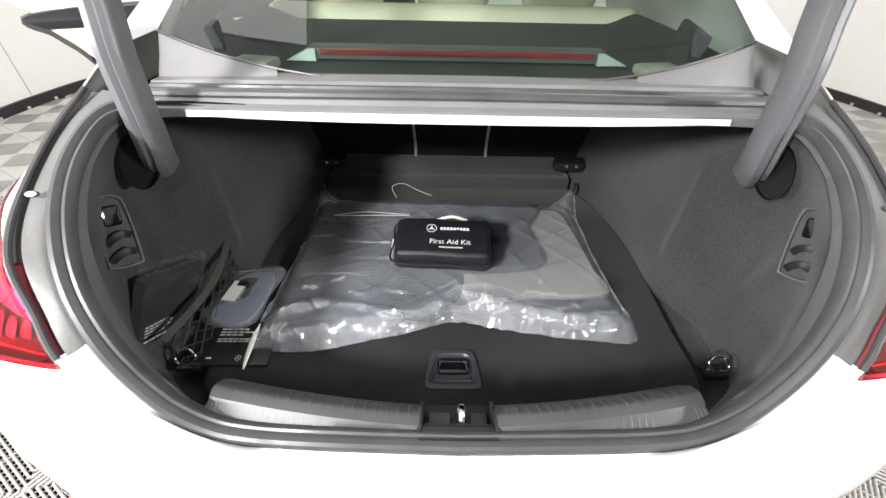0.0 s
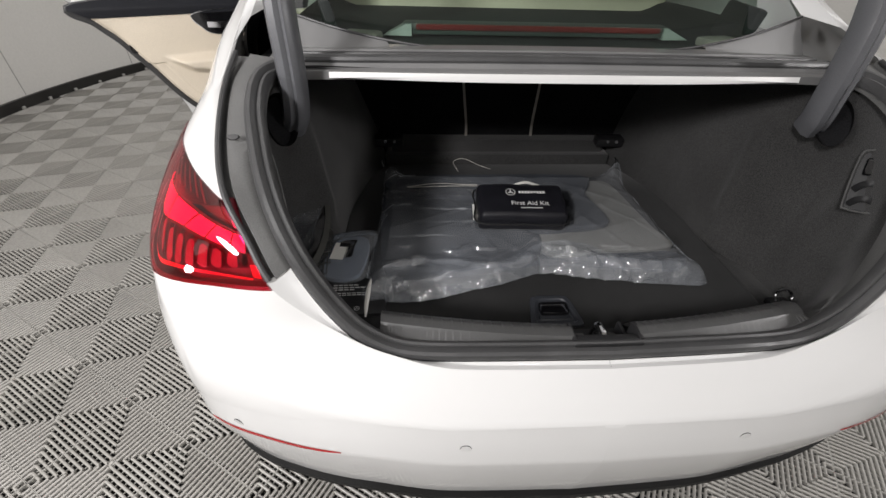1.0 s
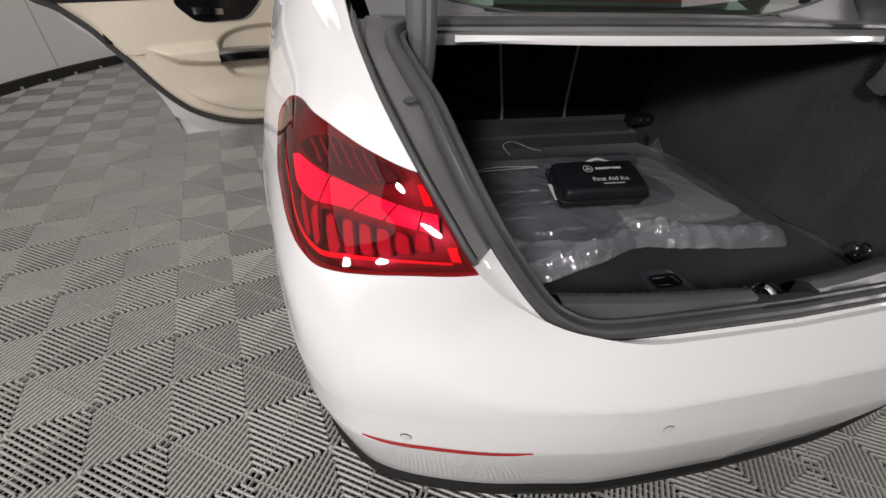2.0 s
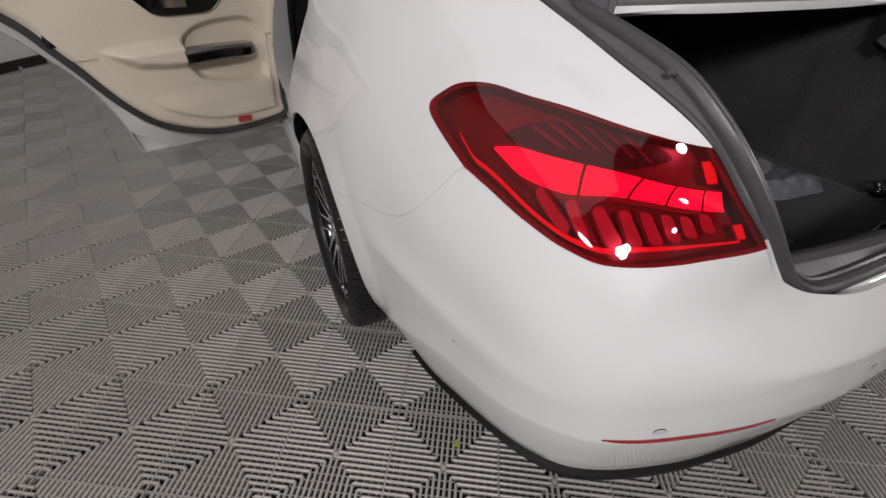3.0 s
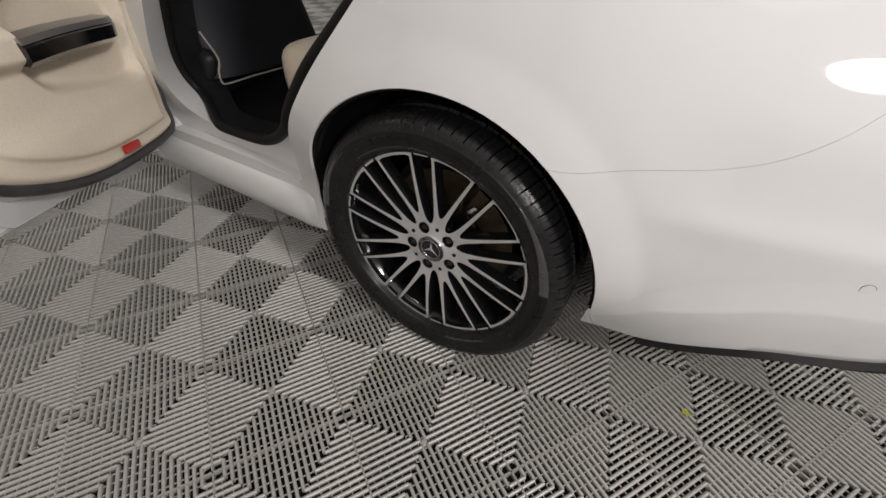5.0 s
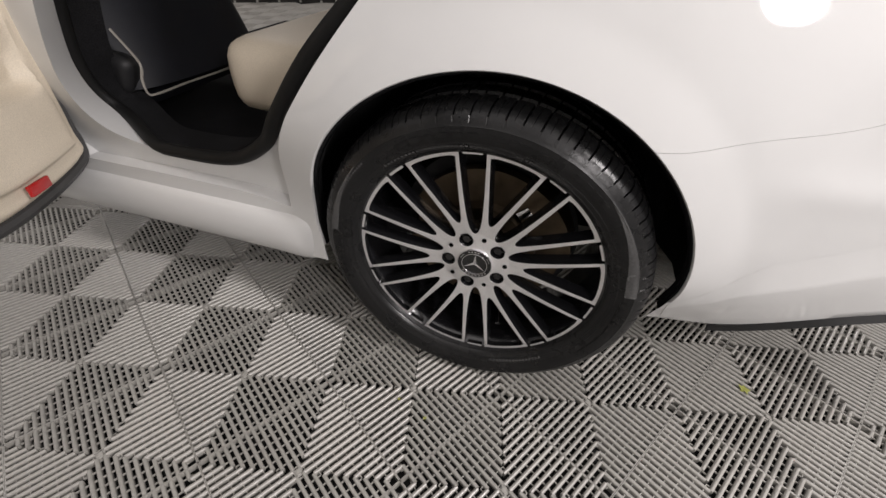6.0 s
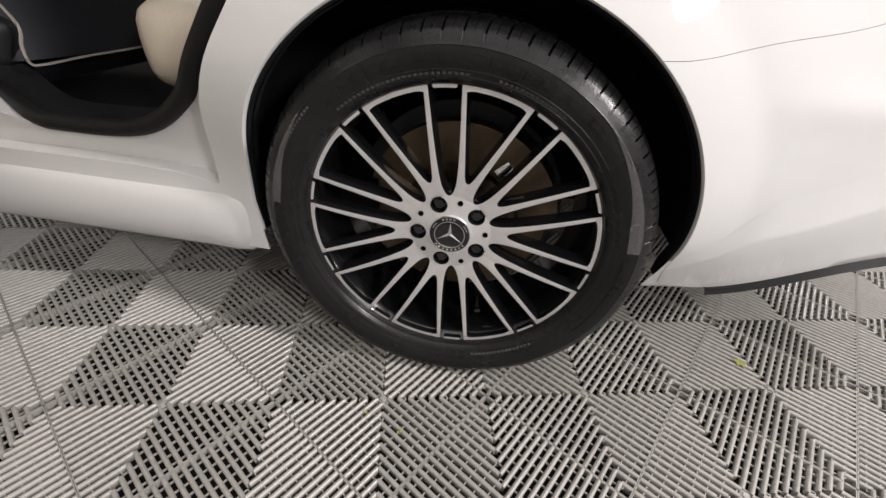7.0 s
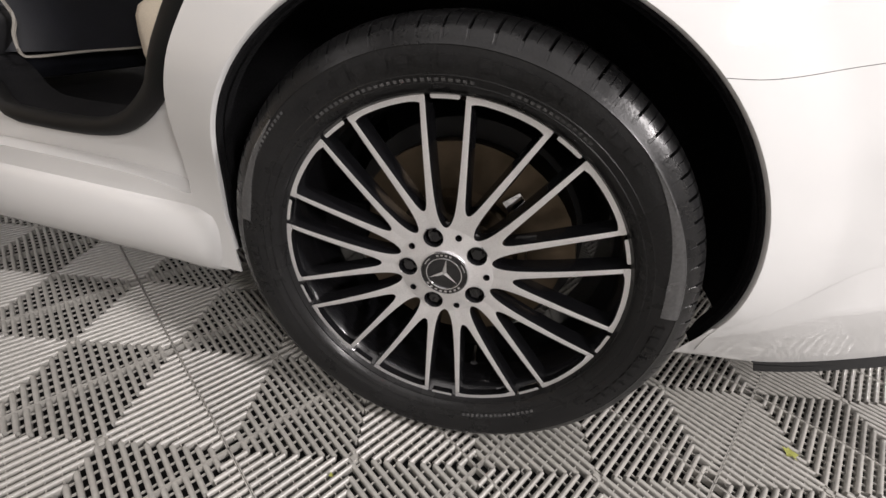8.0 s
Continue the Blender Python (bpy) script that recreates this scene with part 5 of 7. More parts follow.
def build_tyre(parent):
    prof = [(0.0035, 0.2395), (0.009, 0.2415), (0.0125, 0.2425), (0.0130, 0.2440), (0.016, 0.2450), (0.0225, 0.2520), (0.0232, 0.2535), (0.0228, 0.2545), (0.0262, 0.2610), (0.0268, 0.2620), (0.0264, 0.2630),
            (0.0305, 0.2740), (0.0315, 0.2840), (0.0310, 0.2900), (0.0316, 0.2910), (0.0300, 0.2930), (0.0285, 0.2960), (0.0225, 0.3060), (0.0125, 0.3145), (0.002, 0.3185), (-0.008, 0.3205),
            (-0.030, 0.321), (-0.033, 0.3145), (-0.040, 0.3145), (-0.043, 0.3215), (-0.075, 0.322), (-0.078, 0.3150), (-0.086, 0.3150), (-0.089, 0.322), (-0.121, 0.3215), (-0.124, 0.3145), (-0.131, 0.3145), (-0.134, 0.321),
            (-0.160, 0.3195), (-0.175, 0.312), (-0.190, 0.296), (-0.196, 0.276), (-0.188, 0.250), (-0.172, 0.236)]
    blocks = 72
    P = []
    for i in range(blocks):
        for j, fr in enumerate((0.0, 0.015, 0.115, 0.13, 0.52, 0.525, 0.55, 0.555)):
            a = 2 * math.pi * (i + fr) / blocks
            row = []
            for k, (x, r) in enumerate(prof):
                rr = r
                if 17 <= k <= 21 and j in (1, 2):
                    rr = r - (0.0012 if k == 17 else 0.008)
                if 18 <= k <= 21 and j in (5, 6):
                    rr = r - 0.003
                if k in (24, 25, 28, 29, 32, 33) and j in (1, 2, 5, 6):
                    rr = r - 0.005
                v = polar(rr, a + (0.018 * (k - 17) / 4 if k >= 17 else 0.0), x)
                if v.z < -WHEEL_AT[2] + 0.001:
                    v.z = -WHEEL_AT[2] + 0.001
                row.append(v)
            P.append(row)
    bm = bmesh.new()
    grid_mesh(bm, P, close_u=True)
    ob = part("tyre", bm, TYRE, parent, "black all-season tyre with grooved tread")

    def wall_x(r):
        return float(np.interp(r, [q[1] for q in prof[:18]], [q[0] for q in prof[:18]]))

    def strip(bm, r0, r1, a0, a1, lift, n, taper=0):
        rows = []
        for i in range(n + 1):
            a = a0 + (a1 - a0) * i / n
            k = min(1.0, 0.12 + 1.1 * (i / n if taper > 0 else 1 - i / n)) if taper else 1.0
            rs = np.linspace(r1 - (r1 - r0) * k, r1, 6)
            rows.append([polar(rs[0], a, wall_x(rs[0]) - 0.001)] + [polar(r, a, wall_x(r) + lift) for r in rs] + [polar(r1, a, wall_x(r1) - 0.001)])
        grid_mesh(bm, rows)
    # smooth polished panels between the raised marks; the lighter grey stands in for their sheen
    for a0, a1 in ((44, 84), (-82, -50)):
        bm = bmesh.new()
        strip(bm, 0.2735 if a0 > 0 else 0.2785, 0.2925, radians(a0), radians(a1), 0.0008, 24, 1 if a0 > 0 else -1)
        part("sidewall_panel", bm, TYRE_SHEEN, ob, "smooth polished sidewall panel, its sheen in the grey")
    # low raised sidewall marks, as plain bars
    for a0, da, n, h, r in ((-28, 4.9, 6, 0.012, 0.276), (5, 4.6, 5, 0.012, 0.276), (32, 4.0, 4, 0.010, 0.278), (88, 3.6, 10, 0.011, 0.277), (-88, -3.4, 9, 0.010, 0.277)):
        for i in range(n):
            a = radians(a0 + da * i)
            bm = bmesh.new()
            strip(bm, r - h / 2, r + h / 2, a - radians(abs(da) * 0.32), a + radians(abs(da) * 0.32), 0.0017, 3)
            part("sidewall_mark", bm, TYRE, ob)
    for a0, da, n, r in ((-40, 1.7, 26, 0.2575), (-62, 1.4, 12, 0.2860), (12, 1.6, 14, 0.2575), (140, 1.7, 16, 0.2575)):
        for i in range(n):
            a = radians(a0 + da * i)
            bm = bmesh.new()
            strip(bm, r - 0.0018, r + 0.0018, a - radians(da * 0.3), a + radians(da * 0.3), 0.0009, 1)
            part("sidewall_mark", bm, TYRE_SHEEN, ob)
    return ob


def build_rim(parent):
    # barrel and lip
    bm = bmesh.new()
    revolve(bm, [(-0.002, 0.2385), (0.0025, 0.2370), (0.003, 0.2345), (0.001, 0.2325), (-0.006, 0.2290), (-0.012, 0.2255), (-0.030, 0.2215), (-0.070, 0.2120), (-0.150, 0.2100), (-0.172, 0.236), (-0.176, 0.238), (-0.03, 0.234), (-0.002, 0.2385)], 96)
    barrel = part("rim_barrel", bm, RIM_BLACK, parent, "gloss black rim barrel")
    # spokes: ten narrow windows with pointed ends between them, ten wide ones outside
    def height(r):
        return 0.0035 - 0.012 * max(0.0, 1 - (r - 0.07) / 0.16) ** 1.5
    bm_face, bm_side = bmesh.new(), bmesh.new()
    off = radians(-5.0)
    R0, RW = 0.0665, 0.0925
    n_edge = curve_of([R0, 0.0685, 0.073, 0.083, 0.10, 0.14, 0.2315], [0.0, 0.0030, 0.0062, 0.0098, 0.0130, 0.0170, 0.0226])
    o_edge = curve_of([RW, 0.0935, 0.097, 0.104, 0.12, 0.16, 0.2315], [RW * math.sin(math.pi / 10), 0.0271, 0.0260, 0.0254, 0.0258, 0.0272, 0.0296])
    radii = sorted({R0, 0.0675, 0.0685, 0.0705, 0.073, 0.078, 0.083, 0.088, RW, 0.0935, 0.095, 0.097, 0.100, 0.104, 0.111} | {round(r, 4) for r in np.linspace(0.12, 0.2315, 10)})
    for k in range(10):
        base = off + k * math.pi / 5
        v, tv = polar(1, base, 0), polar(1, base + math.pi / 2, 0)
        for sgn in (-1, 1):
            def pt(r, l, dx):
                q = v * math.sqrt(max(r * r - l * l, 1e-6)) + tv * (sgn * l)
                return Vector((-(height(r) + dx), q.y, q.z))
            faces, inner, outer = [], [], []
            for r in radii:
                n = float(n_edge(r)) if r > R0 else 0.0
                o = float(o_edge(r)) if r > RW else r * math.sin(math.pi / 10)
                bev_n, bev_o = (0.0005 if r > R0 else 0.0), (0.0005 if r > RW else 0.0)
                faces.append([pt(r, n + bev_n, 0.0)] + [pt(r, n + (o - n) * f, 0.0003) for f in (0.3, 0.7)] + [pt(r, o - bev_o, 0.0)])
                inner.append([pt(r, n + bev_n, 0.0), pt(r, n, -0.0012), pt(r, max(n - 0.003, 0.0), -0.026)])
                if r >= RW:
                    outer.append([pt(r, o - bev_o, 0.0), pt(r, o, -0.0012), pt(r, min(o + 0.003, r * math.sin(math.pi / 10)), -0.026)])
            grid_mesh(bm_face, faces)
            grid_mesh(bm_side, inner)
            grid_mesh(bm_side, outer)
    # machined arcs along the rim over the wide windows, and short tabs over the narrow ones
    for k in range(10):
        base = off + k * math.pi / 5
        for a0, a1, r0, r1, end in ((radians(5.75), radians(30.25), 0.2268, 0.2332, 0.0), (radians(-4.1), radians(4.1), 0.2285, 0.2338, 0.0012)):
            n = 16
            rows, skirt = [], []
            for i in range(n + 1):
                a = base + a0 + (a1 - a0) * i / n
                q = end if i in (0, n) else 0.0
                # inner corners rounded where the arc meets the spokes
                d = min(i, n - i)
                fil = 0.0 if end else {1: 0.0022, 2: 0.0006}.get(d, 0.0)
                rows.append([polar(r0 + q - fil, a, 0.0042), polar(r1 - q, a, 0.0046)])
                skirt.append([polar(r0 + q - fil, a, 0.0042), polar(r0 + q - fil + 0.001, a, -0.012)])
            grid_mesh(bm_face, rows)
            grid_mesh(bm_side, skirt)
    # hub disc face, cut through for the bolts
    holes = [(radians(-23) + k * 2 * math.pi / 5, 0.0530, 0.0135) for k in range(5)] + [(radians(13) + k * 2 * math.pi / 5, 0.0575, 0.0042) for k in range(5)]
    n, steps = 240, 30
    hub_bm = bmesh.new()
    rows = []
    for i in range(n):
        a = 2 * math.pi * i / n
        edge = 0.0668
        rows.append([polar(r, a, -0.0052 + (height(0.0668) + 0.0052) * (r - 0.0335) / 0.0333) for r in np.linspace(0.0335, edge, steps)])
    grid_mesh(hub_bm, rows, close_u=True)
    spots = [(polar(r, a, 0), hr) for a, r, hr in holes]

    dead = []
    for f in hub_bm.faces:
        c = f.calc_center_median()
        if any(math.hypot(c.y - q.y, c.z - q.z) < hr for q, hr in spots):
            dead.append(f)
    bmesh.ops.delete(hub_bm, geom=dead, context="FACES")
    for v in hub_bm.verts:
        if v.is_boundary:
            for q, hr in spots:
                d = math.hypot(v.co.y - q.y, v.co.z - q.z)
                if abs(d - hr) < 0.0022:
                    v.co.y, v.co.z = q.y + (v.co.y - q.y) * hr / d, q.z + (v.co.z - q.z) * hr / d
    part("hub_face", hub_bm, RIM_FACE, barrel, "bright machined hub face")
    n = 60
    rows = [[polar(0.062, 2 * math.pi * i / n, -0.016), polar(0.070, 2 * math.pi * i / n, -0.020), polar(0.070, 2 * math.pi * i / n, -0.05), polar(0.03, 2 * math.pi * i / n, -0.05)] for i in range(n)]
    grid_mesh(bm_side, rows, close_u=True)
    part("spoke_face", bm_face, RIM_FACE, barrel, "bright machined spoke faces")
    part("spoke_body", bm_side, RIM_BLACK, barrel, "gloss black spoke flanks")
    # bolts deep in dark recesses
    for a, r, hr in holes:
        c = polar(r, a, 0.0)
        bm = bmesh.new()
        ring = [[c + Vector((dx, q * math.cos(t), q * math.sin(t))) for dx, q in ((0.0062, hr + 0.0004), (0.0085, hr - 0.0010), (0.026, hr - 0.0016), (0.026, 0.0005))] for t in np.linspace(0, 2 * math.pi, 32, endpoint=False)]
        grid_mesh(bm, ring, close_u=True)
        part("bolt_recess" if hr > 0.01 else "locating_hole", bm, RIM_BLACK, barrel, "black bolt recess" if hr > 0.01 else "")
        if hr > 0.01:
            bm = bmesh.new()
            cyl(bm, 0.0098, 0.010, Matrix.Translation(c + Vector((0.021, 0, 0))) @ Matrix.Rotation(math.pi / 2, 4, "Y"), 24)
            cyl(bm, 0.0082, 0.010, Matrix.Translation(c + Vector((0.0155, 0, 0))) @ Matrix.Rotation(math.pi / 2, 4, "Y"), 6, 0.0074)
            part("bolt", bm, RIM_BLACK, barrel, "black wheel bolt")
    # centre cap
    bm = bmesh.new()
    revolve(bm, [(-0.006, 0.0342), (-0.002, 0.0342), (-0.0006, 0.0335), (-0.0008, 0.0326), (-0.003, 0.0322)], 64)
    part("cap_ring", bm, CHROME, barrel, "chrome ring of the centre cap")
    bm = bmesh.new()
    revolve(bm, [(-0.0018, 0.0326), (-0.0012, 0.0310), (-0.0008, 0.026), (-0.0010, 0.0235), (-0.0022, 0.0225), (-0.0026, 0.0001)], 48)
    cap = part("centre_cap", bm, GLOSS_BLACK, barrel, "black centre cap with a chrome emblem")
    bm = bmesh.new()
    revolve(bm, [(-0.0012, 0.0256), (0.0002, 0.0252), (0.0002, 0.0240), (-0.0022, 0.0232)], 48)
    for k in range(3):
        a = k * 2 * math.pi / 3 + radians(2)
        tip, l, rr = polar(0.0236, a, -0.0010), polar(0.0036, a + math.pi / 3, -0.0020), polar(0.0036, a - math.pi / 3, -0.0020)
        mid = polar(0.0, 0, 0.0004)
        vs = [bm.verts.new(q) for q in (tip, l, rr, mid)]
        bm.faces.new((vs[0], vs[1], vs[3]))
        bm.faces.new((vs[0], vs[3], vs[2]))
    part("emblem", bm, CHROME, cap, "chrome emblem")
    for a0, n, da in ((-24, 4, 12), (128, 8, 14)):
        for i in range(n):
            a = radians(a0 + da * i)
            bm = bmesh.new()
            rows = [[polar(0.0276, a + t, -0.0006), polar(0.0306, a + t, -0.0006)] for t in (-0.06, 0.06)]
            grid_mesh(bm, rows)
            part("cap_mark", bm, CHROME, cap)
    for a0 in (48, -72):
        bm = bmesh.new()
        grid_mesh(bm, [[polar(0.0285, radians(a0 + 3 * t), -0.0006), polar(0.0298, radians(a0 + 3 * t), -0.0006)] for t in range(9)])
        part("cap_mark", bm, CHROME, cap)
    # valve
    bm = bmesh.new()
    av = radians(161)
    m = Matrix.Translation(polar(0.186, av, -0.034)) @ Matrix.Rotation(av, 4, "X") @ Matrix.Rotation(radians(-70), 4, "Y")
    cyl(bm, 0.0060, 0.013, m, 16)
    cyl(bm, 0.0036, 0.02, m @ Matrix.Translation((0, 0, -0.014)), 12)
    part("valve", bm, CHROME, barrel, "silver valve cap")
    return barrel


def build_brake(parent):
    bm = bmesh.new()
    revolve(bm, [(-0.085, 0.165), (-0.085, 0.095), (-0.070, 0.088), (-0.070, 0.03), (-0.107, 0.03), (-0.107, 0.165), (-0.085, 0.165)], 64)
    part("brake_disc", bm, STEEL, parent, "grey steel brake disc")
    bm = bmesh.new()
    rows = []
    for i in range(9):
        a = radians(28 + 62 * i / 8)
        rows.append([polar(r, a, x) for x, r in ((-0.060, 0.110), (-0.056, 0.135), (-0.060, 0.178), (-0.12, 0.182), (-0.12, 0.105), (-0.060, 0.110))])
    grid_mesh(bm, rows)
    bm.faces.new([bm.verts.new(q) for q in rows[0][:-1]])
    bm.faces.new([bm.verts.new(q) for q in rows[-1][:-1]])
    bmesh.ops.remove_doubles(bm, verts=bm.verts, dist=1e-5)
    part("brake_caliper", bm, STEEL, parent, "grey cast brake caliper")
    bm = bmesh.new()
    box(bm, -0.003, 0.003, -0.014, 0.014, -0.009, 0.009, 0.002, Matrix.Translation(polar(0.128, radians(36), -0.053)) @ Matrix.Rotation(radians(-40), 4, "X"))
    part("caliper_clip", bm, CHROME, parent, "bright steel caliper clip")
    bm = bmesh.new()
    revolve(bm, [(-0.125, 0.19), (-0.125, 0.02)], 48)
    part("splash_shield", bm, BLACK_PLASTIC, parent, "dark shield behind the brake disc")


wheel = new("wheel")
wheel.parent = car
tagged(wheel, "black tyre on a machined multi-spoke alloy rim")
wheel.matrix_basis = pose(*WHEEL_AT)
tyre = build_tyre(wheel)
rim = build_rim(wheel)
rim.scale = (1.0, 1.03, 1.03)
build_brake(wheel)

# wheel housing
bm = bmesh.new()
rows = []
for i in range(33):
    a = math.pi * (1.03 - 1.08 * i / 32)
    y, z = ARCH_Y + 0.352 * math.cos(a), ARCH_Z + 0.352 * math.sin(a)
    y2, z2 = ARCH_Y + 0.385 * math.cos(a), ARCH_Z + 0.385 * math.sin(a)
    xo = -side_x(y, max(z, 0.24)) + 0.016
    rows.append([(xo, y, z), (xo + 0.02, y2, z2), (-0.70, y2, z2), (-0.62, y, z)])
grid_mesh(bm, rows)
bm.faces.new([bm.verts.new(r[-1]) for r in rows])
part("wheel_liner", bm, CARPET, car, "black wheel arch liner")
# ---------- the open rear door ----------
DOOR_O, DOOR_A, DOOR_N = Vector((-0.8386, 2.0203, 0)), Vector((-0.878, -0.479, 0)), Vector((0.479, -0.878, 0))


def dp(a, n, z):
    """Door space: a from the hinges outwards, n towards the cabin side."""
    return DOOR_O + DOOR_A * a + DOOR_N * n + Vector((0, 0, z))


def sheet(bm, poly, depth, na=60, nz=60):
    """A sheet over an outline in (a, z), with its depth given by a function."""
    poly = np.asarray(poly)
    lo, hi = poly.min(0), poly.max(0)
    A, Z = np.meshgrid(np.linspace(lo[0], hi[0], na), np.linspace(lo[1], hi[1], nz), indexing="ij")
    g = np.stack([A, Z], -1)
    ins = inside(poly, g)
    made = {}
    def v(i, j):
        if (i, j) not in made:
            a, z = g[i, j] if ins[i, j] else snap(poly, g[i, j])
            made[i, j] = bm.verts.new(dp(a, depth(a, z), z))
        return made[i, j]
    for i in range(na - 1):
        for j in range(nz - 1):
            q = ((i, j), (i + 1, j), (i + 1, j + 1), (i, j + 1))
            if any(ins[k] for k in q):
                f = [v(*k) for k in q]
                if len({tuple(round(c, 5) for c in w.co) for w in f}) >= 3:
                    bm.faces.new(f)
    bmesh.ops.remove_doubles(bm, verts=bm.verts, dist=3e-4)


door = new("rear_door")
door.parent = car
tagged(door, "open rear door with beige leather lining")

DOOR_OUT = spline([(-0.09, 0.29), (0.10, 0.295), (0.35, 0.318), (0.585, 0.340), (0.613, 0.343), (0.6165, 0.37), (0.645, 0.50), (0.70, 0.63), (0.79, 0.755), (0.86, 0.84), (0.93, 0.95), (0.96, 1.02), (0.40, 1.03), (-0.09, 1.03), (-0.095, 0.65)], 6, closed=True)
DOOR_IN = spline([(0.03, 0.375), (0.25, 0.374), (0.40, 0.403), (0.535, 0.466), (0.610, 0.535), (0.668, 0.615), (0.715, 0.697), (0.762, 0.770), (0.800, 0.830), (0.865, 0.90), (0.90, 0.955), (0.40, 0.985), (-0.02, 0.985), (-0.02, 0.80), (0.0, 0.60), (0.012, 0.45)], 6, closed=True)

# outer skin and its return edge
def skin_depth(a, z):
    return -0.135 - 0.03 * math.sin(max(0.0, min(1.0, (z - 0.3) / 0.7)) * math.pi)


bm = bmesh.new()
sheet(bm, DOOR_OUT, skin_depth, 50, 40)
edge = [(dp(a, skin_depth(a, z), z), dp(a, -0.125, z)) for a, z in DOOR_OUT]
grid_mesh(bm, edge, close_u=True)
part("door_skin", bm, PAINT, door, "white painted outer door skin")
bm = bmesh.new()
rows = []
for (a, z) in DOOR_IN:
    q = snap(DOOR_OUT, np.array([a, z]))
    rows.append([dp(q[0], -0.126, q[1]), dp(a * 0.6 + q[0] * 0.4, -0.10, z * 0.6 + q[1] * 0.4), dp(a * 0.8 + q[0] * 0.2, -0.045, z * 0.8 + q[1] * 0.2), dp(a, -0.02, z)])
grid_mesh(bm, rows, close_u=True)
part("door_frame", bm, PAINT, door, "white painted inner door frame")
# weather seal
bm = bmesh.new()
sweep(bm, [dp(a, -0.026, z) for a, z in spline([(p[0] + 0.010 * (p[0] - 0.4), p[1] - 0.010) for p in DOOR_IN[::3]], 3, closed=True)], ring_prof(0.013, 8), up=tuple(DOOR_N), close=True)
part("weather_seal", bm, RUBBER, door, "black rubber door seal")


# trim panel
POCKET = spline([(0.400, 0.70), (0.393, 0.74), (0.374, 0.764), (0.324, 0.787), (0.237, 0.80), (0.11, 0.795), (0.055, 0.74), (0.045, 0.62), (0.068, 0.548), (0.145, 0.543), (0.253, 0.564), (0.346, 0.588), (0.383, 0.624), (0.402, 0.66)], 4, closed=True)


def trim_depth(a, z):
    d = 0.004
    # rolled edge
    p = snap(DOOR_IN, np.array([a, z]))
    e = math.hypot(p[0] - a, p[1] - z)
    d -= 0.022 * (1 - min(e / 0.022, 1.0)) ** 2
    # arm rest
    lo_z = float(np.interp(a, [0.40, 0.477, 0.558, 0.589, 0.64, 0.75], [0.655, 0.662, 0.676, 0.692, 0.727, 0.80]))
    up = sstep(z, lo_z - 0.012, lo_z + 0.024) * (1 - sstep(z, 0.715, 0.752))
    d += 0.042 * up * sstep(a, 0.392, 0.405) * (1 - sstep(a, 0.57, 0.72))
    # pocket behind the pull
    if inside(POCKET, np.array([[a, z]]))[0]:
        c = snap(POCKET, np.array([a, z]))
        d -= 0.034 * sstep(math.hypot(c[0] - a, c[1] - z), 0.0, 0.028)
    # seam along the rolled edge
    if z < 0.72:
        d -= 0.010 * (1 - sstep(e, 0.048, 0.060))
    # lower bulge
    d += 0.012 * sstep(z, 0.58, 0.50) * sstep(e, 0.02, 0.08) if z < 0.58 else 0.0
    return d


bm = bmesh.new()
low = np.array([(a, min(z, 0.902)) for a, z in DOOR_IN])
sheet(bm, low, trim_depth, 170, 120)
lining = part("door_lining", bm, BEIGE, door, "beige leather door lining")
bm = bmesh.new()
top = np.array([(a, max(z, 0.905)) for a, z in DOOR_IN])
sheet(bm, top, lambda a, z: 0.010 - 0.03 * sstep(z, 0.93, 0.985), 60, 16)
part("door_top_trim", bm, NAVY, door, "dark blue-black upper door trim")
# pull bar
bm = bmesh.new()
bar = spline([dp(0.412, 0.038, 0.690), dp(0.34, 0.044, 0.693), dp(0.25, 0.042, 0.690), dp(0.17, 0.030, 0.683), dp(0.135, 0.010, 0.680)], 5)
sweep(bm, bar, [(-0.020, -0.024), (0.006, -0.028), (0.018, -0.018), (0.021, 0.008), (0.012, 0.017), (-0.020, 0.015)], up=(0, 0, 1))
part("pull_handle", bm, GLOSS_BLACK, door, "gloss black pull handle")
bm = bmesh.new()
sweep(bm, [p + np.array((0, 0, 0.018)) for p in bar], [(-0.022, -0.003), (0.019, -0.005), (0.016, 0.006), (-0.022, 0.010)], up=(0, 0, 1))
part("pull_cap", bm, mat("satin_silver", (0.42, 0.42, 0.42), 0.35, metal=0.9, vary=0.08), door, "satin silver top of the pull handle")
# latch handle in its dark bowl
bm = bmesh.new()
bowl = spline([(0.505, 0.902), (0.475, 0.845), (0.435, 0.822), (0.35, 0.818), (0.265, 0.822), (0.215, 0.850), (0.185, 0.900), (0.34, 0.918)], 6, closed=True)
sheet(bm, bowl, lambda a, z: 0.0075, 40, 16)
part("handle_bowl", bm, GLOSS_BLACK, door, "gloss black handle bowl")
bm = bmesh.new()
sweep(bm, [dp(0.455, 0.016, 0.862), dp(0.40, 0.020, 0.858), dp(0.345, 0.018, 0.856)], [(-0.006, -0.012), (0.006, -0.012), (0.006, 0.010), (-0.006, 0.012)], up=(0, 0, 1))
part("latch_handle", bm, CHROME, door, "chrome door latch handle")
bm = bmesh.new()
sweep(bm, [dp(a, 0.009, z) for a, z in bowl], ring_prof(0.0022, 6), up=tuple(DOOR_N), close=True)
part("bowl_trim", bm, CHROME, door, "thin chrome edge of the handle bowl")
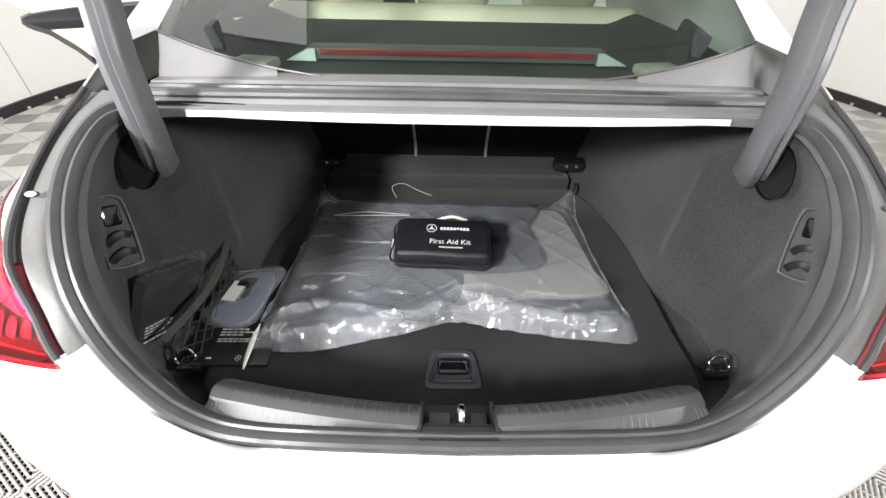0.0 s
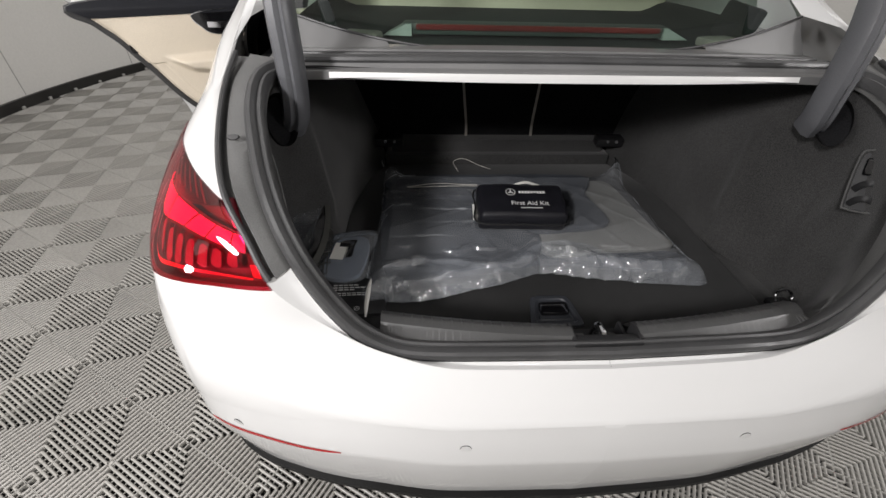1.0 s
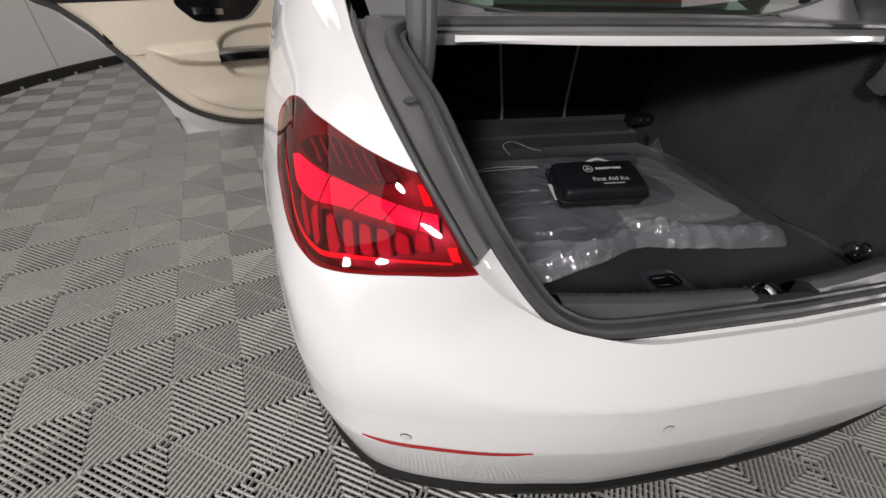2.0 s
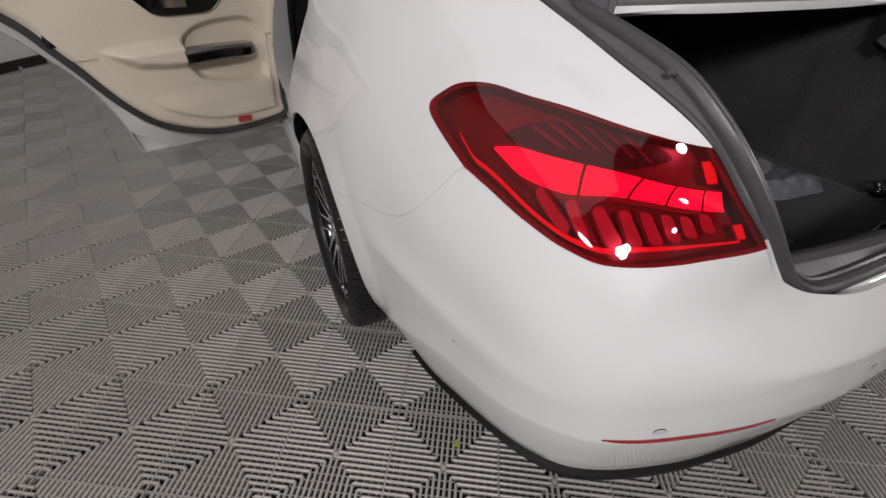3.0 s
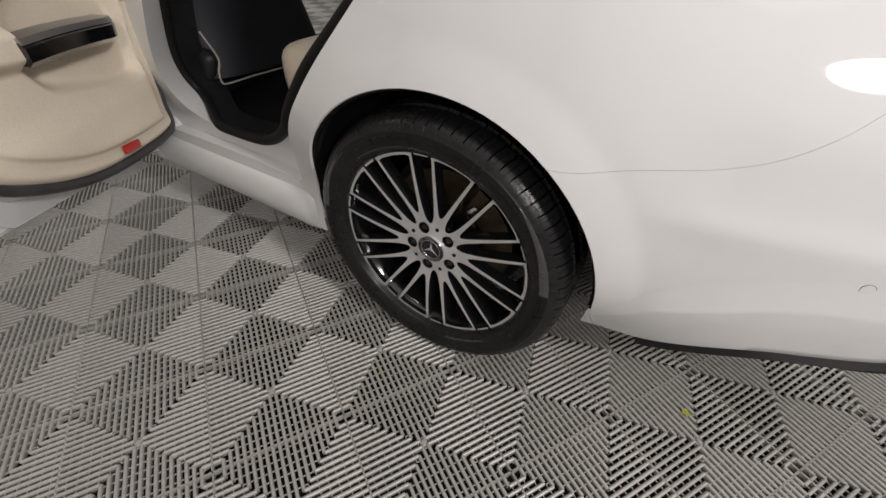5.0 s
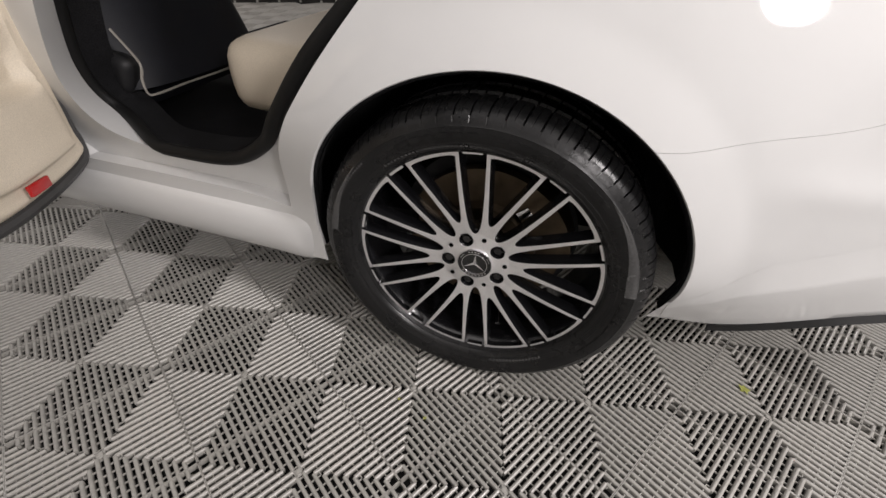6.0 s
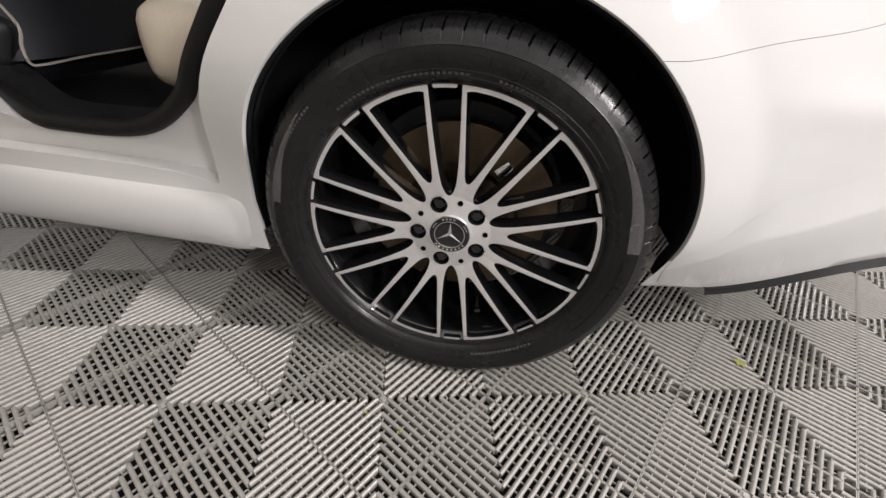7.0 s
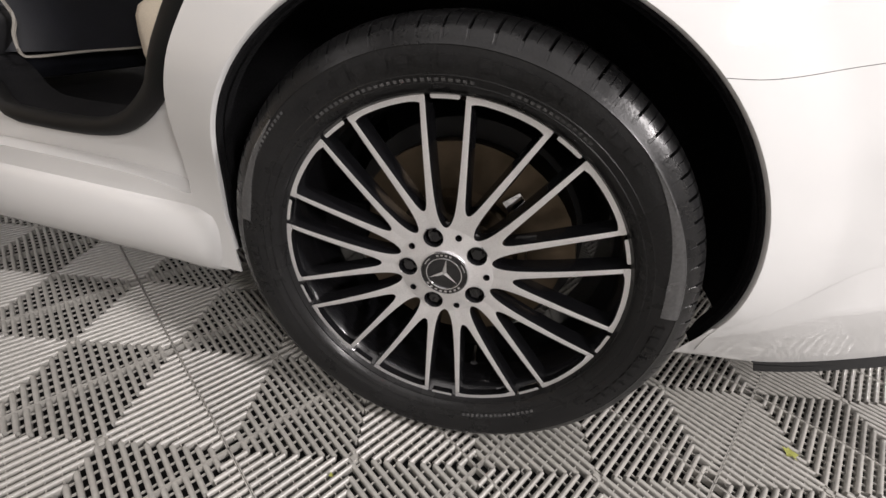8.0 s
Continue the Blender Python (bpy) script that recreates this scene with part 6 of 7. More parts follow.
# red reflector and latch
bm = bmesh.new()
box(bm, -0.030, 0.030, -0.004, 0.004, -0.011, 0.011, 0.003, Matrix.Translation(dp(0.235, 0.012, 0.412)) @ Matrix.Rotation(math.atan2(DOOR_A.y, DOOR_A.x), 4, "Z") @ Matrix.Rotation(radians(-6), 4, "Y"))
part("door_reflector", bm, mat("red_reflector", (0.45, 0.012, 0.012), 0.2, vary=0.1, coat=0.5), door, "small red reflector")
bm = bmesh.new()
box(bm, -0.014, 0.014, -0.006, 0.006, -0.020, 0.020, 0.003, Matrix.Translation(dp(0.760, -0.012, 0.786)) @ Matrix.Rotation(math.atan2(DOOR_A.y, DOOR_A.x), 4, "Z"))
part("door_latch", bm, GLOSS_BLACK, door, "black door latch")

# ---------- floor tiles ----------
TILE_EDGE = 0.28284
FLOOR_TURN = radians(13.3)
HUB = (-1.177, 1.099)
RIBS = 20


def tile_mesh():
    """One tile: four triangles of ribs square to each edge, on lower cross bars."""
    bm = bmesh.new()
    e = TILE_EDGE / 2
    pitch = TILE_EDGE / RIBS
    w, b = pitch * 0.28, pitch * 0.17
    for q in range(4):
        m = Matrix.Rotation(q * math.pi / 2, 4, "Z")
        for i in range(RIBS):
            u = -e + (i + 0.5) * pitch
            near = abs(u) + 0.001
            far = e - 0.0022
            if far - near < 0.004:
                continue
            prof = [(-b, -0.017), (-w, -0.0042), (-w * 0.87, -0.0021), (-w * 0.5, -0.0006), (0.0, 0.0), (w * 0.5, -0.0006), (w * 0.87, -0.0021), (w, -0.0042), (b, -0.017)]
            rings = []
            for y in (near, far):
                rings.append([bm.verts.new(m @ Vector((u + a, -y, z))) for a, z in prof])
            for j in range(8):
                bm.faces.new((rings[0][j], rings[1][j], rings[1][j + 1], rings[0][j + 1]))
            bm.faces.new(rings[0])
            bm.faces.new(rings[1][::-1])
            bm.faces.new((rings[0][0], rings[0][8], rings[1][8], rings[1][0]))
        def bar(y, half, top, deep, span):
            vs = [m @ Vector(p) for p in ((-span, -y - half, top), (span, -y - half, top), (span, -y + half, top), (-span, -y + half, top))]
            lo = [bm.verts.new(v + Vector((0, 0, -deep))) for v in vs]
            hi = [bm.verts.new(v) for v in vs]
            bm.faces.new(hi)
            bm.faces.new(lo[::-1])
            for j in range(4):
                bm.faces.new((lo[j], lo[(j + 1) % 4], hi[(j + 1) % 4], hi[j]))
        # lower cross bars, then the thin border along the tile's edge
        for k in range(1, 8):
            y = (k - 0.35) * e / 7.4
            bar(y, 0.0009, -0.0052, 0.004, y)
        bar(e - 0.0012, 0.0008, -0.0010, 0.014, e - 0.0003)
    # small square boss in the tile's middle
    for h, z in ((0.0045, -0.0016), (0.0085, -0.0048)):
        lo = [bm.verts.new((x * h, y * h, z - 0.01)) for x, y in ((-1, -1), (1, -1), (1, 1), (-1, 1))]
        hi = [bm.verts.new((x * h, y * h, z)) for x, y in ((-1, -1), (1, -1), (1, 1), (-1, 1))]
        bm.faces.new(hi)
        for j in range(4):
            bm.faces.new((lo[j], lo[(j + 1) % 4], hi[(j + 1) % 4], hi[j]))
    bmesh.ops.recalc_face_normals(bm, faces=bm.faces)
    me = bpy.data.meshes.new("floor_tile")
    bm.to_mesh(me)
    bm.free()
    me.materials.append(TILE)
    me.polygons.foreach_set("use_smooth", [True] * len(me.polygons))
    me.set_sharp_from_angle(angle=radians(50))
    return me


tile = tile_mesh()
turn = Matrix.Rotation(FLOOR_TURN + math.pi / 4, 4, "Z")
spots = []
for i in range(-28, 29):
    for j in range(-28, 29):
        c = turn @ Vector(((i + 0.5) * TILE_EDGE, (j + 0.5) * TILE_EDGE, 0))
        x, y = c.x + HUB[0], c.y + HUB[1]
        if (math.hypot(x - BX, y - BY) < BR + 0.02 if y > BY else (abs(x - BX) < BR + 0.02 and y > BACK_Y)):
            spots.append((math.hypot(x + 1.5, y - 0.8), x, y))
spots.sort()
rest = []
for n, (far, x, y) in enumerate(spots):
    m = Matrix.Translation((x, y, 0)) @ turn
    if n < 300:
        ob = new("floor_tile", tile)
        ob.parent = floor
        ob.matrix_basis = m
    else:
        rest.append(m)
nv = len(tile.vertices)
co = np.zeros(nv * 3)
tile.vertices.foreach_get("co", co)
co = co.reshape(-1, 3)
faces0 = [tuple(p.vertices) for p in tile.polygons]
V, F = [], []
for k, m in enumerate(rest):
    a = np.array(m)
    V.append(co @ a[:3, :3].T + a[:3, 3])
    F += [tuple(v + k * nv for v in f) for f in faces0]
if rest:
    me = bpy.data.meshes.new("floor_tiles_far")
    me.from_pydata(np.concatenate(V).tolist(), [], F)
    me.materials.append(TILE)
    me.polygons.foreach_set("use_smooth", [True] * len(me.polygons))
    me.set_sharp_from_angle(angle=radians(50))
    ob = new("floor_tiles_far", me)
    ob.parent = floor
    tagged(ob, kind="stuff")
# ---------- things in the boot ----------
FILM = thin_glass("clear_film", (0.94, 0.95, 0.98), 0.10, 1.9, 0.005, 9.0, 1.0, 0.12, 0.40)
FILM_HEM = thin_glass("folded_film", (0.92, 0.94, 0.97), 0.10, 2.0, 0.004, 12.0, 1.0, 0.13, 0.50)
FILM_THIN = thin_glass("thin_film", (0.96, 0.97, 0.98), 0.06, 1.6, 0.004, 30.0, 1.0, 0.025, 0.20)
FILM_BLUE = thin_glass("frosted_film", (0.62, 0.68, 0.76), 0.25, 1.5, 0.004, 22.0, 0.8, 0.16)
MAT_DARK = mat("mat_carpet_dark", (0.060, 0.066, 0.078), 0.95, vary=0.2, scale=9, fine=0.4, fine_scale=500, bump=0.001, spec=0.15)
MAT_GREY = mat("mat_backing_grey", (0.20, 0.198, 0.180), 0.7, vary=0.12, scale=8, fine=0.2, fine_scale=400, bump=0.0006)
NYLON = mat("black_nylon", (0.012, 0.012, 0.016), 0.42, vary=0.25, scale=18, fine=0.3, fine_scale=600, bump=0.0008)
PRINT = mat("white_print", (0.75, 0.75, 0.74), 0.6, vary=0.05)
CARD = mat("black_card", (0.014, 0.014, 0.015), 0.35, vary=0.2, scale=14)
PAPER = mat("white_paper", (0.72, 0.71, 0.67), 0.7, vary=0.08, scale=20)
CORD = mat("pale_cord", (0.60, 0.57, 0.52), 0.7, vary=0.2, scale=50)


def slab_of(bm, outline, z0, z1, soft=0.004, wave=0.0):
    """A soft-edged sheet over an outline."""
    o = np.asarray(outline)
    c = o.mean(0)
    rings = []
    for k, z in ((1.0, z0), (1.0, z1 - soft), (1 - soft / 0.15, z1)):
        rings.append([bm.verts.new((c[0] + (x - c[0]) * k, c[1] + (y - c[1]) * k, z + wave * math.sin(x * 11 + y * 7))) for x, y in o])
    for a, b in zip(rings, rings[1:]):
        for i in range(len(o)):
            j = (i + 1) % len(o)
            bm.faces.new((a[i], a[j], b[j], b[i]))
    bm.faces.new(rings[-1])
    bm.faces.new(rings[0][::-1])


# --- bagged floor mats
mats = thing("bagged_floor_mats", "folded black floor mats in a crumpled clear plastic bag", "floor mats")
bm = bmesh.new()
slab_of(bm, spline([(-0.395, 0.47), (-0.30, 0.430), (-0.06, 0.462), (0.0, 0.49), (0.03, 0.55), (0.03, 0.62), (0.02, 0.86), (-0.05, 0.90), (-0.36, 0.90), (-0.41, 0.84)], 6, closed=True), 0.534, 0.556)
part("mat_front", bm, MAT_DARK, mats, "black carpet mat")
bm = bmesh.new()
slab_of(bm, spline([(0.02, 0.52), (0.20, 0.515), (0.385, 0.53), (0.375, 0.62), (0.36, 0.78), (0.34, 0.885), (0.27, 0.90), (0.05, 0.90), (0.02, 0.80)], 6, closed=True), 0.534, 0.553)
part("mat_back", bm, MAT_GREY, mats, "mat showing its grey backing")
bm = bmesh.new()
slab_of(bm, spline([(0.00, 0.60), (0.12, 0.592), (0.225, 0.612), (0.245, 0.66), (0.225, 0.78), (0.26, 0.85), (0.24, 0.905), (-0.10, 0.91), (-0.38, 0.90), (-0.37, 0.80), (-0.10, 0.75)], 6, closed=True), 0.555, 0.572)
part("mat_top", bm, MAT_DARK, mats, "black carpet mat")
bm = bmesh.new()
slab_of(bm, spline([(-0.30, 0.43), (0.0, 0.475), (0.30, 0.445), (0.380, 0.455), (0.38, 0.52), (0.0, 0.53), (-0.30, 0.50)], 5, closed=True), 0.533, 0.541)
part("mat_under", bm, MAT_DARK, mats, "black mat edge under the film")
# film: two corners up at the back, wavy hem in front
hem = [(-0.413, 0.925), (-0.36, 0.935), (-0.20, 0.915), (0.0, 0.912), (0.20, 0.905), (0.30, 0.915), (0.388, 0.945), (0.392, 0.88), (0.395, 0.70), (0.405, 0.52), (0.412, 0.393), (0.30, 0.392), (0.20, 0.402), (0.10, 0.420), (0.0, 0.438), (-0.10, 0.405), (-0.20, 0.378), (-0.30, 0.352), (-0.40, 0.350), (-0.440, 0.362), (-0.43, 0.50), (-0.42, 0.70)]
hem = spline(hem, 4, closed=True)


def film_z(x, y):
    e = snap(hem, np.array([x, y]))
    d = math.hypot(e[0] - x, e[1] - y)
    base = 0.5645 + 0.0165 * sstep(y, 0.50, 0.60)
    z = base + 0.0030 * noise.noise(Vector((x * 7, y * 7, 1.0)))
    # long low wrinkles across the sheet
    for turn, sx, sy, h in ((0.5, 3.0, 20.0, 0.0035), (-0.8, 2.5, 16.0, 0.0030)):
        u, v = x * math.cos(turn) + y * math.sin(turn), -x * math.sin(turn) + y * math.cos(turn)
        q = 1 - abs(noise.noise(Vector((u * sx, v * sy, 3.0 + turn))))
        z += h * max(0.0, (q - 0.7) / 0.3) ** 2
    # flat facets between sharp folds along the front
    k = sstep(0.55 - y, 0.0, 0.07)
    if k > 0:
        cell = noise.voronoi(Vector((x * 8 + 0.6 * noise.noise(Vector((x * 5, y * 5, 3.0))), y * 14, 0.5)))[1][0]
        tl = noise.cell_vector(cell * 7.3) - Vector((0.5, 0.5, 0.5))
        z += k * ((x * 8 - cell.x) * tl.x + (y * 14 - cell.y) * tl.y) * 0.022
        z += k * 0.014 * max(0.0, 1 - abs(y - (0.455 + 0.02 * math.sin(x * 17))) / 0.022) * (0.6 + 0.6 * noise.noise(Vector((x * 13, 0.3, 2.0))))
    z = max(z, base - 0.004)
    # the edge droops on to the floor
    z -= (z - 0.5370) * (1 - min(d / 0.045, 1)) ** 1.5
    z += 0.008 * (1 - min(d / 0.06, 1)) * abs(noise.noise(Vector((x * 26, y * 26, 7.0))))
    z += 0.045 * max(0.0, 1 - math.hypot(x - 0.385, y - 0.93) / 0.07)
    z += 0.035 * max(0.0, 1 - math.hypot(x + 0.405, y - 0.91) / 0.06)
    if -0.145 < x < 0.10 and 0.58 < y < 0.71:
        z = min(z, 0.5795)
    return max(z, 0.5345)


def facing_up(bm):
    """All faces of an open sheet turned upwards."""
    bm.normal_update()
    bmesh.ops.reverse_faces(bm, faces=[f for f in bm.faces if f.normal.z < 0])
    return bm


lo, hi = hem.min(0), hem.max(0)
nx_, ny_ = 210, 145
A, B = np.meshgrid(np.linspace(lo[0], hi[0], nx_), np.linspace(lo[1], hi[1], ny_), indexing="ij")
C = np.stack([A, B], -1)
Pz = np.array([[film_z(*C[i, j]) for j in range(ny_)] for i in range(nx_)])
bm = bmesh.new()
cut_grid(bm, np.concatenate([C, Pz[..., None]], -1), [(hem, C)], keep_in=True)
film = part("bag_film", facing_up(bm), FILM, mats, "crumpled clear plastic film", normals=False)
film.visible_shadow = False
# loose doubled hem along the front and the edges
bm = bmesh.new()
rows = []
nh = 420
for i in range(nh + 1):
    f = i / nh
    k = f * (len(hem) - 1)
    e = hem[int(k)] * (1 - k % 1) + hem[min(int(k) + 1, len(hem) - 1)] * (k % 1)
    ctr = np.array([e[0] * 0.92, 0.66])
    d = (ctr - e) / np.linalg.norm(ctr - e)
    wide = (0.085 + 0.03 * math.sin(e[0] * 15)) if e[1] < 0.45 else 0.030 + 0.012 * noise.noise(Vector((f * 40, 1, 1)))
    row = []
    for j in range(17):
        q = e + d * wide * j / 16
        a = abs((q[0] * 7.3 + q[1] * 9.1) % 1.0 - 0.5)
        b = abs((q[0] * 11.7 - q[1] * 6.4 + 0.3) % 1.0 - 0.5)
        lift = 0.0035 + (0.024 * min(a, b) + 0.005 * abs(noise.noise(Vector((q[0] * 19, q[1] * 33, 9.0))))) * (1.2 if e[1] < 0.45 else 0.6)
        row.append((q[0], q[1], film_z(q[0], q[1]) + lift * math.sin(math.pi * min(1.0, (j + 1.2) / 16))))
    rows.append(row)
grid_mesh(bm, rows)
hem_film = part("bag_hem", facing_up(bm), FILM_HEM, mats, "milky doubled hem of the plastic bag", normals=False)
hem_film.visible_shadow = False
# pale cords at the back of the bag
bm = bmesh.new()
sweep(bm, spline([(-0.34, 0.792, 0.591), (-0.25, 0.806, 0.595), (-0.16, 0.800, 0.594), (-0.12, 0.802, 0.592)], 6), ring_prof(0.0009, 6))
part("cord", bm, CORD, mats, "pale cord")
bm = bmesh.new()
sweep(bm, spline([(-0.335, 0.790, 0.591), (-0.24, 0.790, 0.594), (-0.16, 0.792, 0.594), (-0.12, 0.794, 0.592)], 6), ring_prof(0.0009, 6))
part("cord", bm, CORD, mats, "pale cord")
bm = bmesh.new()
sweep(bm, spline([(-0.17, 0.905, 0.585), (-0.185, 0.935, 0.605), (-0.15, 0.945, 0.612), (-0.10, 0.925, 0.598), (-0.06, 0.915, 0.588)], 6), ring_prof(0.0007, 6))
part("wire_tie", bm, CORD, mats, "thin wire tie")

# --- first aid kit
def writing(name, text, size, m, material, parent, label=""):
    cu = bpy.data.curves.new(name, "FONT")
    cu.body, cu.size, cu.align_x, cu.align_y, cu.extrude = text, size, "CENTER", "CENTER", 0.0002
    tmp = bpy.data.objects.new(name, cu)
    scene.collection.objects.link(tmp)
    bpy.context.view_layer.update()
    me = bpy.data.meshes.new_from_object(tmp.evaluated_get(bpy.context.evaluated_depsgraph_get()))
    bpy.data.objects.remove(tmp)
    me.materials.clear()
    me.materials.append(material)
    ob = new(name, me)
    ob.parent = parent
    ob.matrix_basis = m
    if label:
        tagged(ob, label)
    return ob


kit = thing("first_aid_kit", "black nylon first aid kit pouch with white print", "first aid kit", at=pose(-0.023, 0.640, 0.583, 13, 0, -2.5))
bm = bmesh.new()
vs = box(bm, -0.120, 0.120, -0.064, 0.064, 0.0, 0.066, 0.020, None, 4)
bmesh.ops.subdivide_edges(bm, edges=bm.edges, cuts=2, use_grid_fill=True)
for v in bm.verts:
    v.co.z += 0.004 * math.cos(v.co.x * 13) * math.cos(v.co.y * 22) * (v.co.z > 0.03) + 0.0022 * noise.noise(v.co * 28)
    v.co.x += 0.003 * noise.noise(v.co * 20 + Vector((5, 0, 0)))
    v.co.y += 0.003 * noise.noise(v.co * 20 + Vector((0, 5, 0)))
part("pouch", bm, NYLON, kit, "black nylon pouch")
bm = bmesh.new()
loop = spline([(-0.119, -0.063, 0.036), (0.0, -0.068, 0.036), (0.119, -0.063, 0.036), (0.124, 0.0, 0.036), (0.118, 0.064, 0.036), (0.0, 0.067, 0.036), (-0.118, 0.064, 0.036), (-0.124, 0.0, 0.036)], 6, closed=True)
sweep(bm, loop, ring_prof(0.0028, 6), close=True)
part("zip", bm, BLACK_PLASTIC, kit, "black zip")
bm = bmesh.new()
box(bm, -0.134, -0.122, -0.045, 0.015, 0.012, 0.0145, 0.001, Matrix.Rotation(radians(6), 4, "Y"))
part("care_label", bm, PAPER, kit, "small white sewn label")
bm = bmesh.new()
sweep(bm, spline([(-0.02, 0.067, 0.050), (0.02, 0.072, 0.060), (0.06, 0.067, 0.052)], 5), [(-0.004, -0.001), (0.004, -0.001), (0.004, 0.001), (-0.004, 0.001)])
part("zip_pull", bm, PAPER, kit, "pale zip pull")
bm = bmesh.new()
box(bm, 0.118, 0.150, -0.002, 0.022, 0.020, 0.026, 0.002, Matrix.Rotation(radians(8), 4, "Z"))
part("strap", bm, NYLON, kit, "black side strap")
writing("print_title", "First Aid Kit", 0.0205, Matrix.Translation((0.018, -0.022, 0.0705)), PRINT, kit, "white printed words")
bm = bmesh.new()
P2 = [[(-0.030 + r * math.cos(a), 0.021 + r * math.sin(a), 0.0702) for r in (0.0115, 0.0132)] for a in np.linspace(0, 2 * math.pi, 32, endpoint=False)]
grid_mesh(bm, P2, close_u=True)
for k in range(3):
    a = math.pi / 2 + k * 2 * math.pi / 3
    t, l, r_ = [(0.0120 * math.cos(a), 0.0120 * math.sin(a)), (0.0026 * math.cos(a + 1.05), 0.0026 * math.sin(a + 1.05)), (0.0026 * math.cos(a - 1.05), 0.0026 * math.sin(a - 1.05))]
    bm.faces.new([bm.verts.new((-0.030 + p[0], 0.021 + p[1], 0.0702)) for p in (t, l, (0, 0), r_)])
part("print_emblem", bm, PRINT, kit, "white round emblem", smooth=False)
for x0, x1, y, h in ((-0.008, 0.066, 0.021, 0.0042), (-0.008, 0.050, -0.0385, 0.0016)):
    bm = bmesh.new()
    n = 9 if h > 0.003 else 14
    for i in range(n):
        a = x0 + (x1 - x0) * i / n
        box(bm, a, a + (x1 - x0) / n * 0.78, y - h, y + h, 0.0700, 0.0703)
    part("print_bar", bm, PRINT, kit, "white print", smooth=False)

# --- frosted accessory pouch with a paper label
acc = thing("accessory_pouch", "frosted plastic pouch with a white paper label", "pouch", at=Matrix.Translation((-0.488, 0.475, 0.562)))
bm = bmesh.new()
pts = spline([(-0.055, -0.070), (0.045, -0.075), (0.060, 0.02), (0.070, 0.095), (0.0, 0.095), (-0.045, 0.075), (-0.058, 0.0)], 6, closed=True)
c = pts.mean(0)
rings = [[(c[0] + (p[0] - c[0]) * k, c[1] + (p[1] - c[1]) * k, z + 0.10 * (p[1] + 0.07) * 0.30) for p in pts] for k, z in ((1.0, 0.0), (1.03, 0.006), (1.0, 0.016), (0.8, 0.022), (0.35, 0.024))]
grid_mesh(bm, [list(r) for r in np.transpose(np.array(rings), (1, 0, 2))], close_u=True)
bm.faces.new([bm.verts.new(p) for p in rings[-1]])
part("film", bm, FILM_BLUE, acc, "frosted blue-grey film").visible_shadow = False
bm = bmesh.new()
slab_of(bm, np.array(spline([(-0.045, -0.06), (0.04, -0.065), (0.05, 0.08), (-0.03, 0.07)], 5, closed=True)), 0.001, 0.010)
part("contents", bm, mat("grey_cloth", (0.16, 0.18, 0.21), 0.8, vary=0.2, scale=20), acc, "grey folded contents")
lm = pose(-0.012, 0.004, 0.0285, 3, 0, -8)
bm = bmesh.new()
box(bm, -0.016, 0.016, -0.030, 0.030, 0, 0.0006, m=lm)
lab = part("paper_label", bm, PAPER, acc, "white paper label", smooth=False)
bm = bmesh.new()
box(bm, -0.004, 0.020, 0.016, 0.030, 0.0006, 0.0010, m=lm)
part("label_block", bm, CARD, lab, smooth=False)

# --- black booklet with white print
book = thing("black_booklet", "thin black card booklet with white print on the boot floor", "booklet", at=pose(-0.457, 0.365, 0.536, 2, 0, 1))
bm = bmesh.new()
box(bm, -0.073, 0.073, -0.052, 0.060, 0.0, 0.010, 0.002)
part("cover", bm, CARD, book, "black card cover")
for i, (x0, x1, y, h) in enumerate(((-0.050, 0.010, 0.038, 0.0018), (-0.050, 0.026, 0.030, 0.0016), (-0.050, 0.002, 0.023, 0.0016), (-0.050, 0.040, 0.012, 0.0010), (-0.050, 0.030, 0.006, 0.0010), (-0.062, -0.044, -0.036, 0.0018))):
    bm = bmesh.new()
    n = max(3, int((x1 - x0) / 0.011))
    for k in range(n):
        a = x0 + (x1 - x0) * k / n
        box(bm, a, a + (x1 - x0) / n * 0.82, y - h, y + h, 0.0100, 0.0104)
    part("print_bar", bm, PRINT, book, smooth=False)
bm = bmesh.new()
grid_mesh(bm, [[(0.010 + r * math.cos(a), -0.036 + r * math.sin(a), 0.0104) for r in (0.0050, 0.0062)] for a in np.linspace(0, 2 * math.pi, 24, endpoint=False)], close_u=True)
for k in range(3):
    a = math.pi / 2 + k * 2 * math.pi / 3
    bm.faces.new([bm.verts.new((0.010 + q * math.cos(b), -0.036 + q * math.sin(b), 0.0104)) for q, b in ((0.0055, a), (0.0012, a + 1), (0.0012, a - 1))])
part("print_emblem", bm, PRINT, book, smooth=False)

# --- pale tapered stick by the bag corner
stick = thing("paper_stick", "slim pale tapered paper stick beside the bag", "stick")
bm = bmesh.new()
path = spline([(-0.424, 0.300, 0.548), (-0.424, 0.335, 0.556), (-0.421, 0.372, 0.566), (-0.418, 0.398, 0.572)], 6)
rows = []
for k, p in enumerate(path):
    r = 0.0055 * math.sin(math.pi * min(0.08 + 0.9 * k / (len(path) - 1), 0.97)) ** 0.8
    rows.append([(p[0] + r * math.cos(a), p[1], p[2] + r * 0.6 * math.sin(a)) for a in np.linspace(0, 2 * math.pi, 10, endpoint=False)])
rows = [list(r) + [r[0]] for r in rows]
grid_mesh(bm, rows)
part("shaft", bm, PAPER, stick)

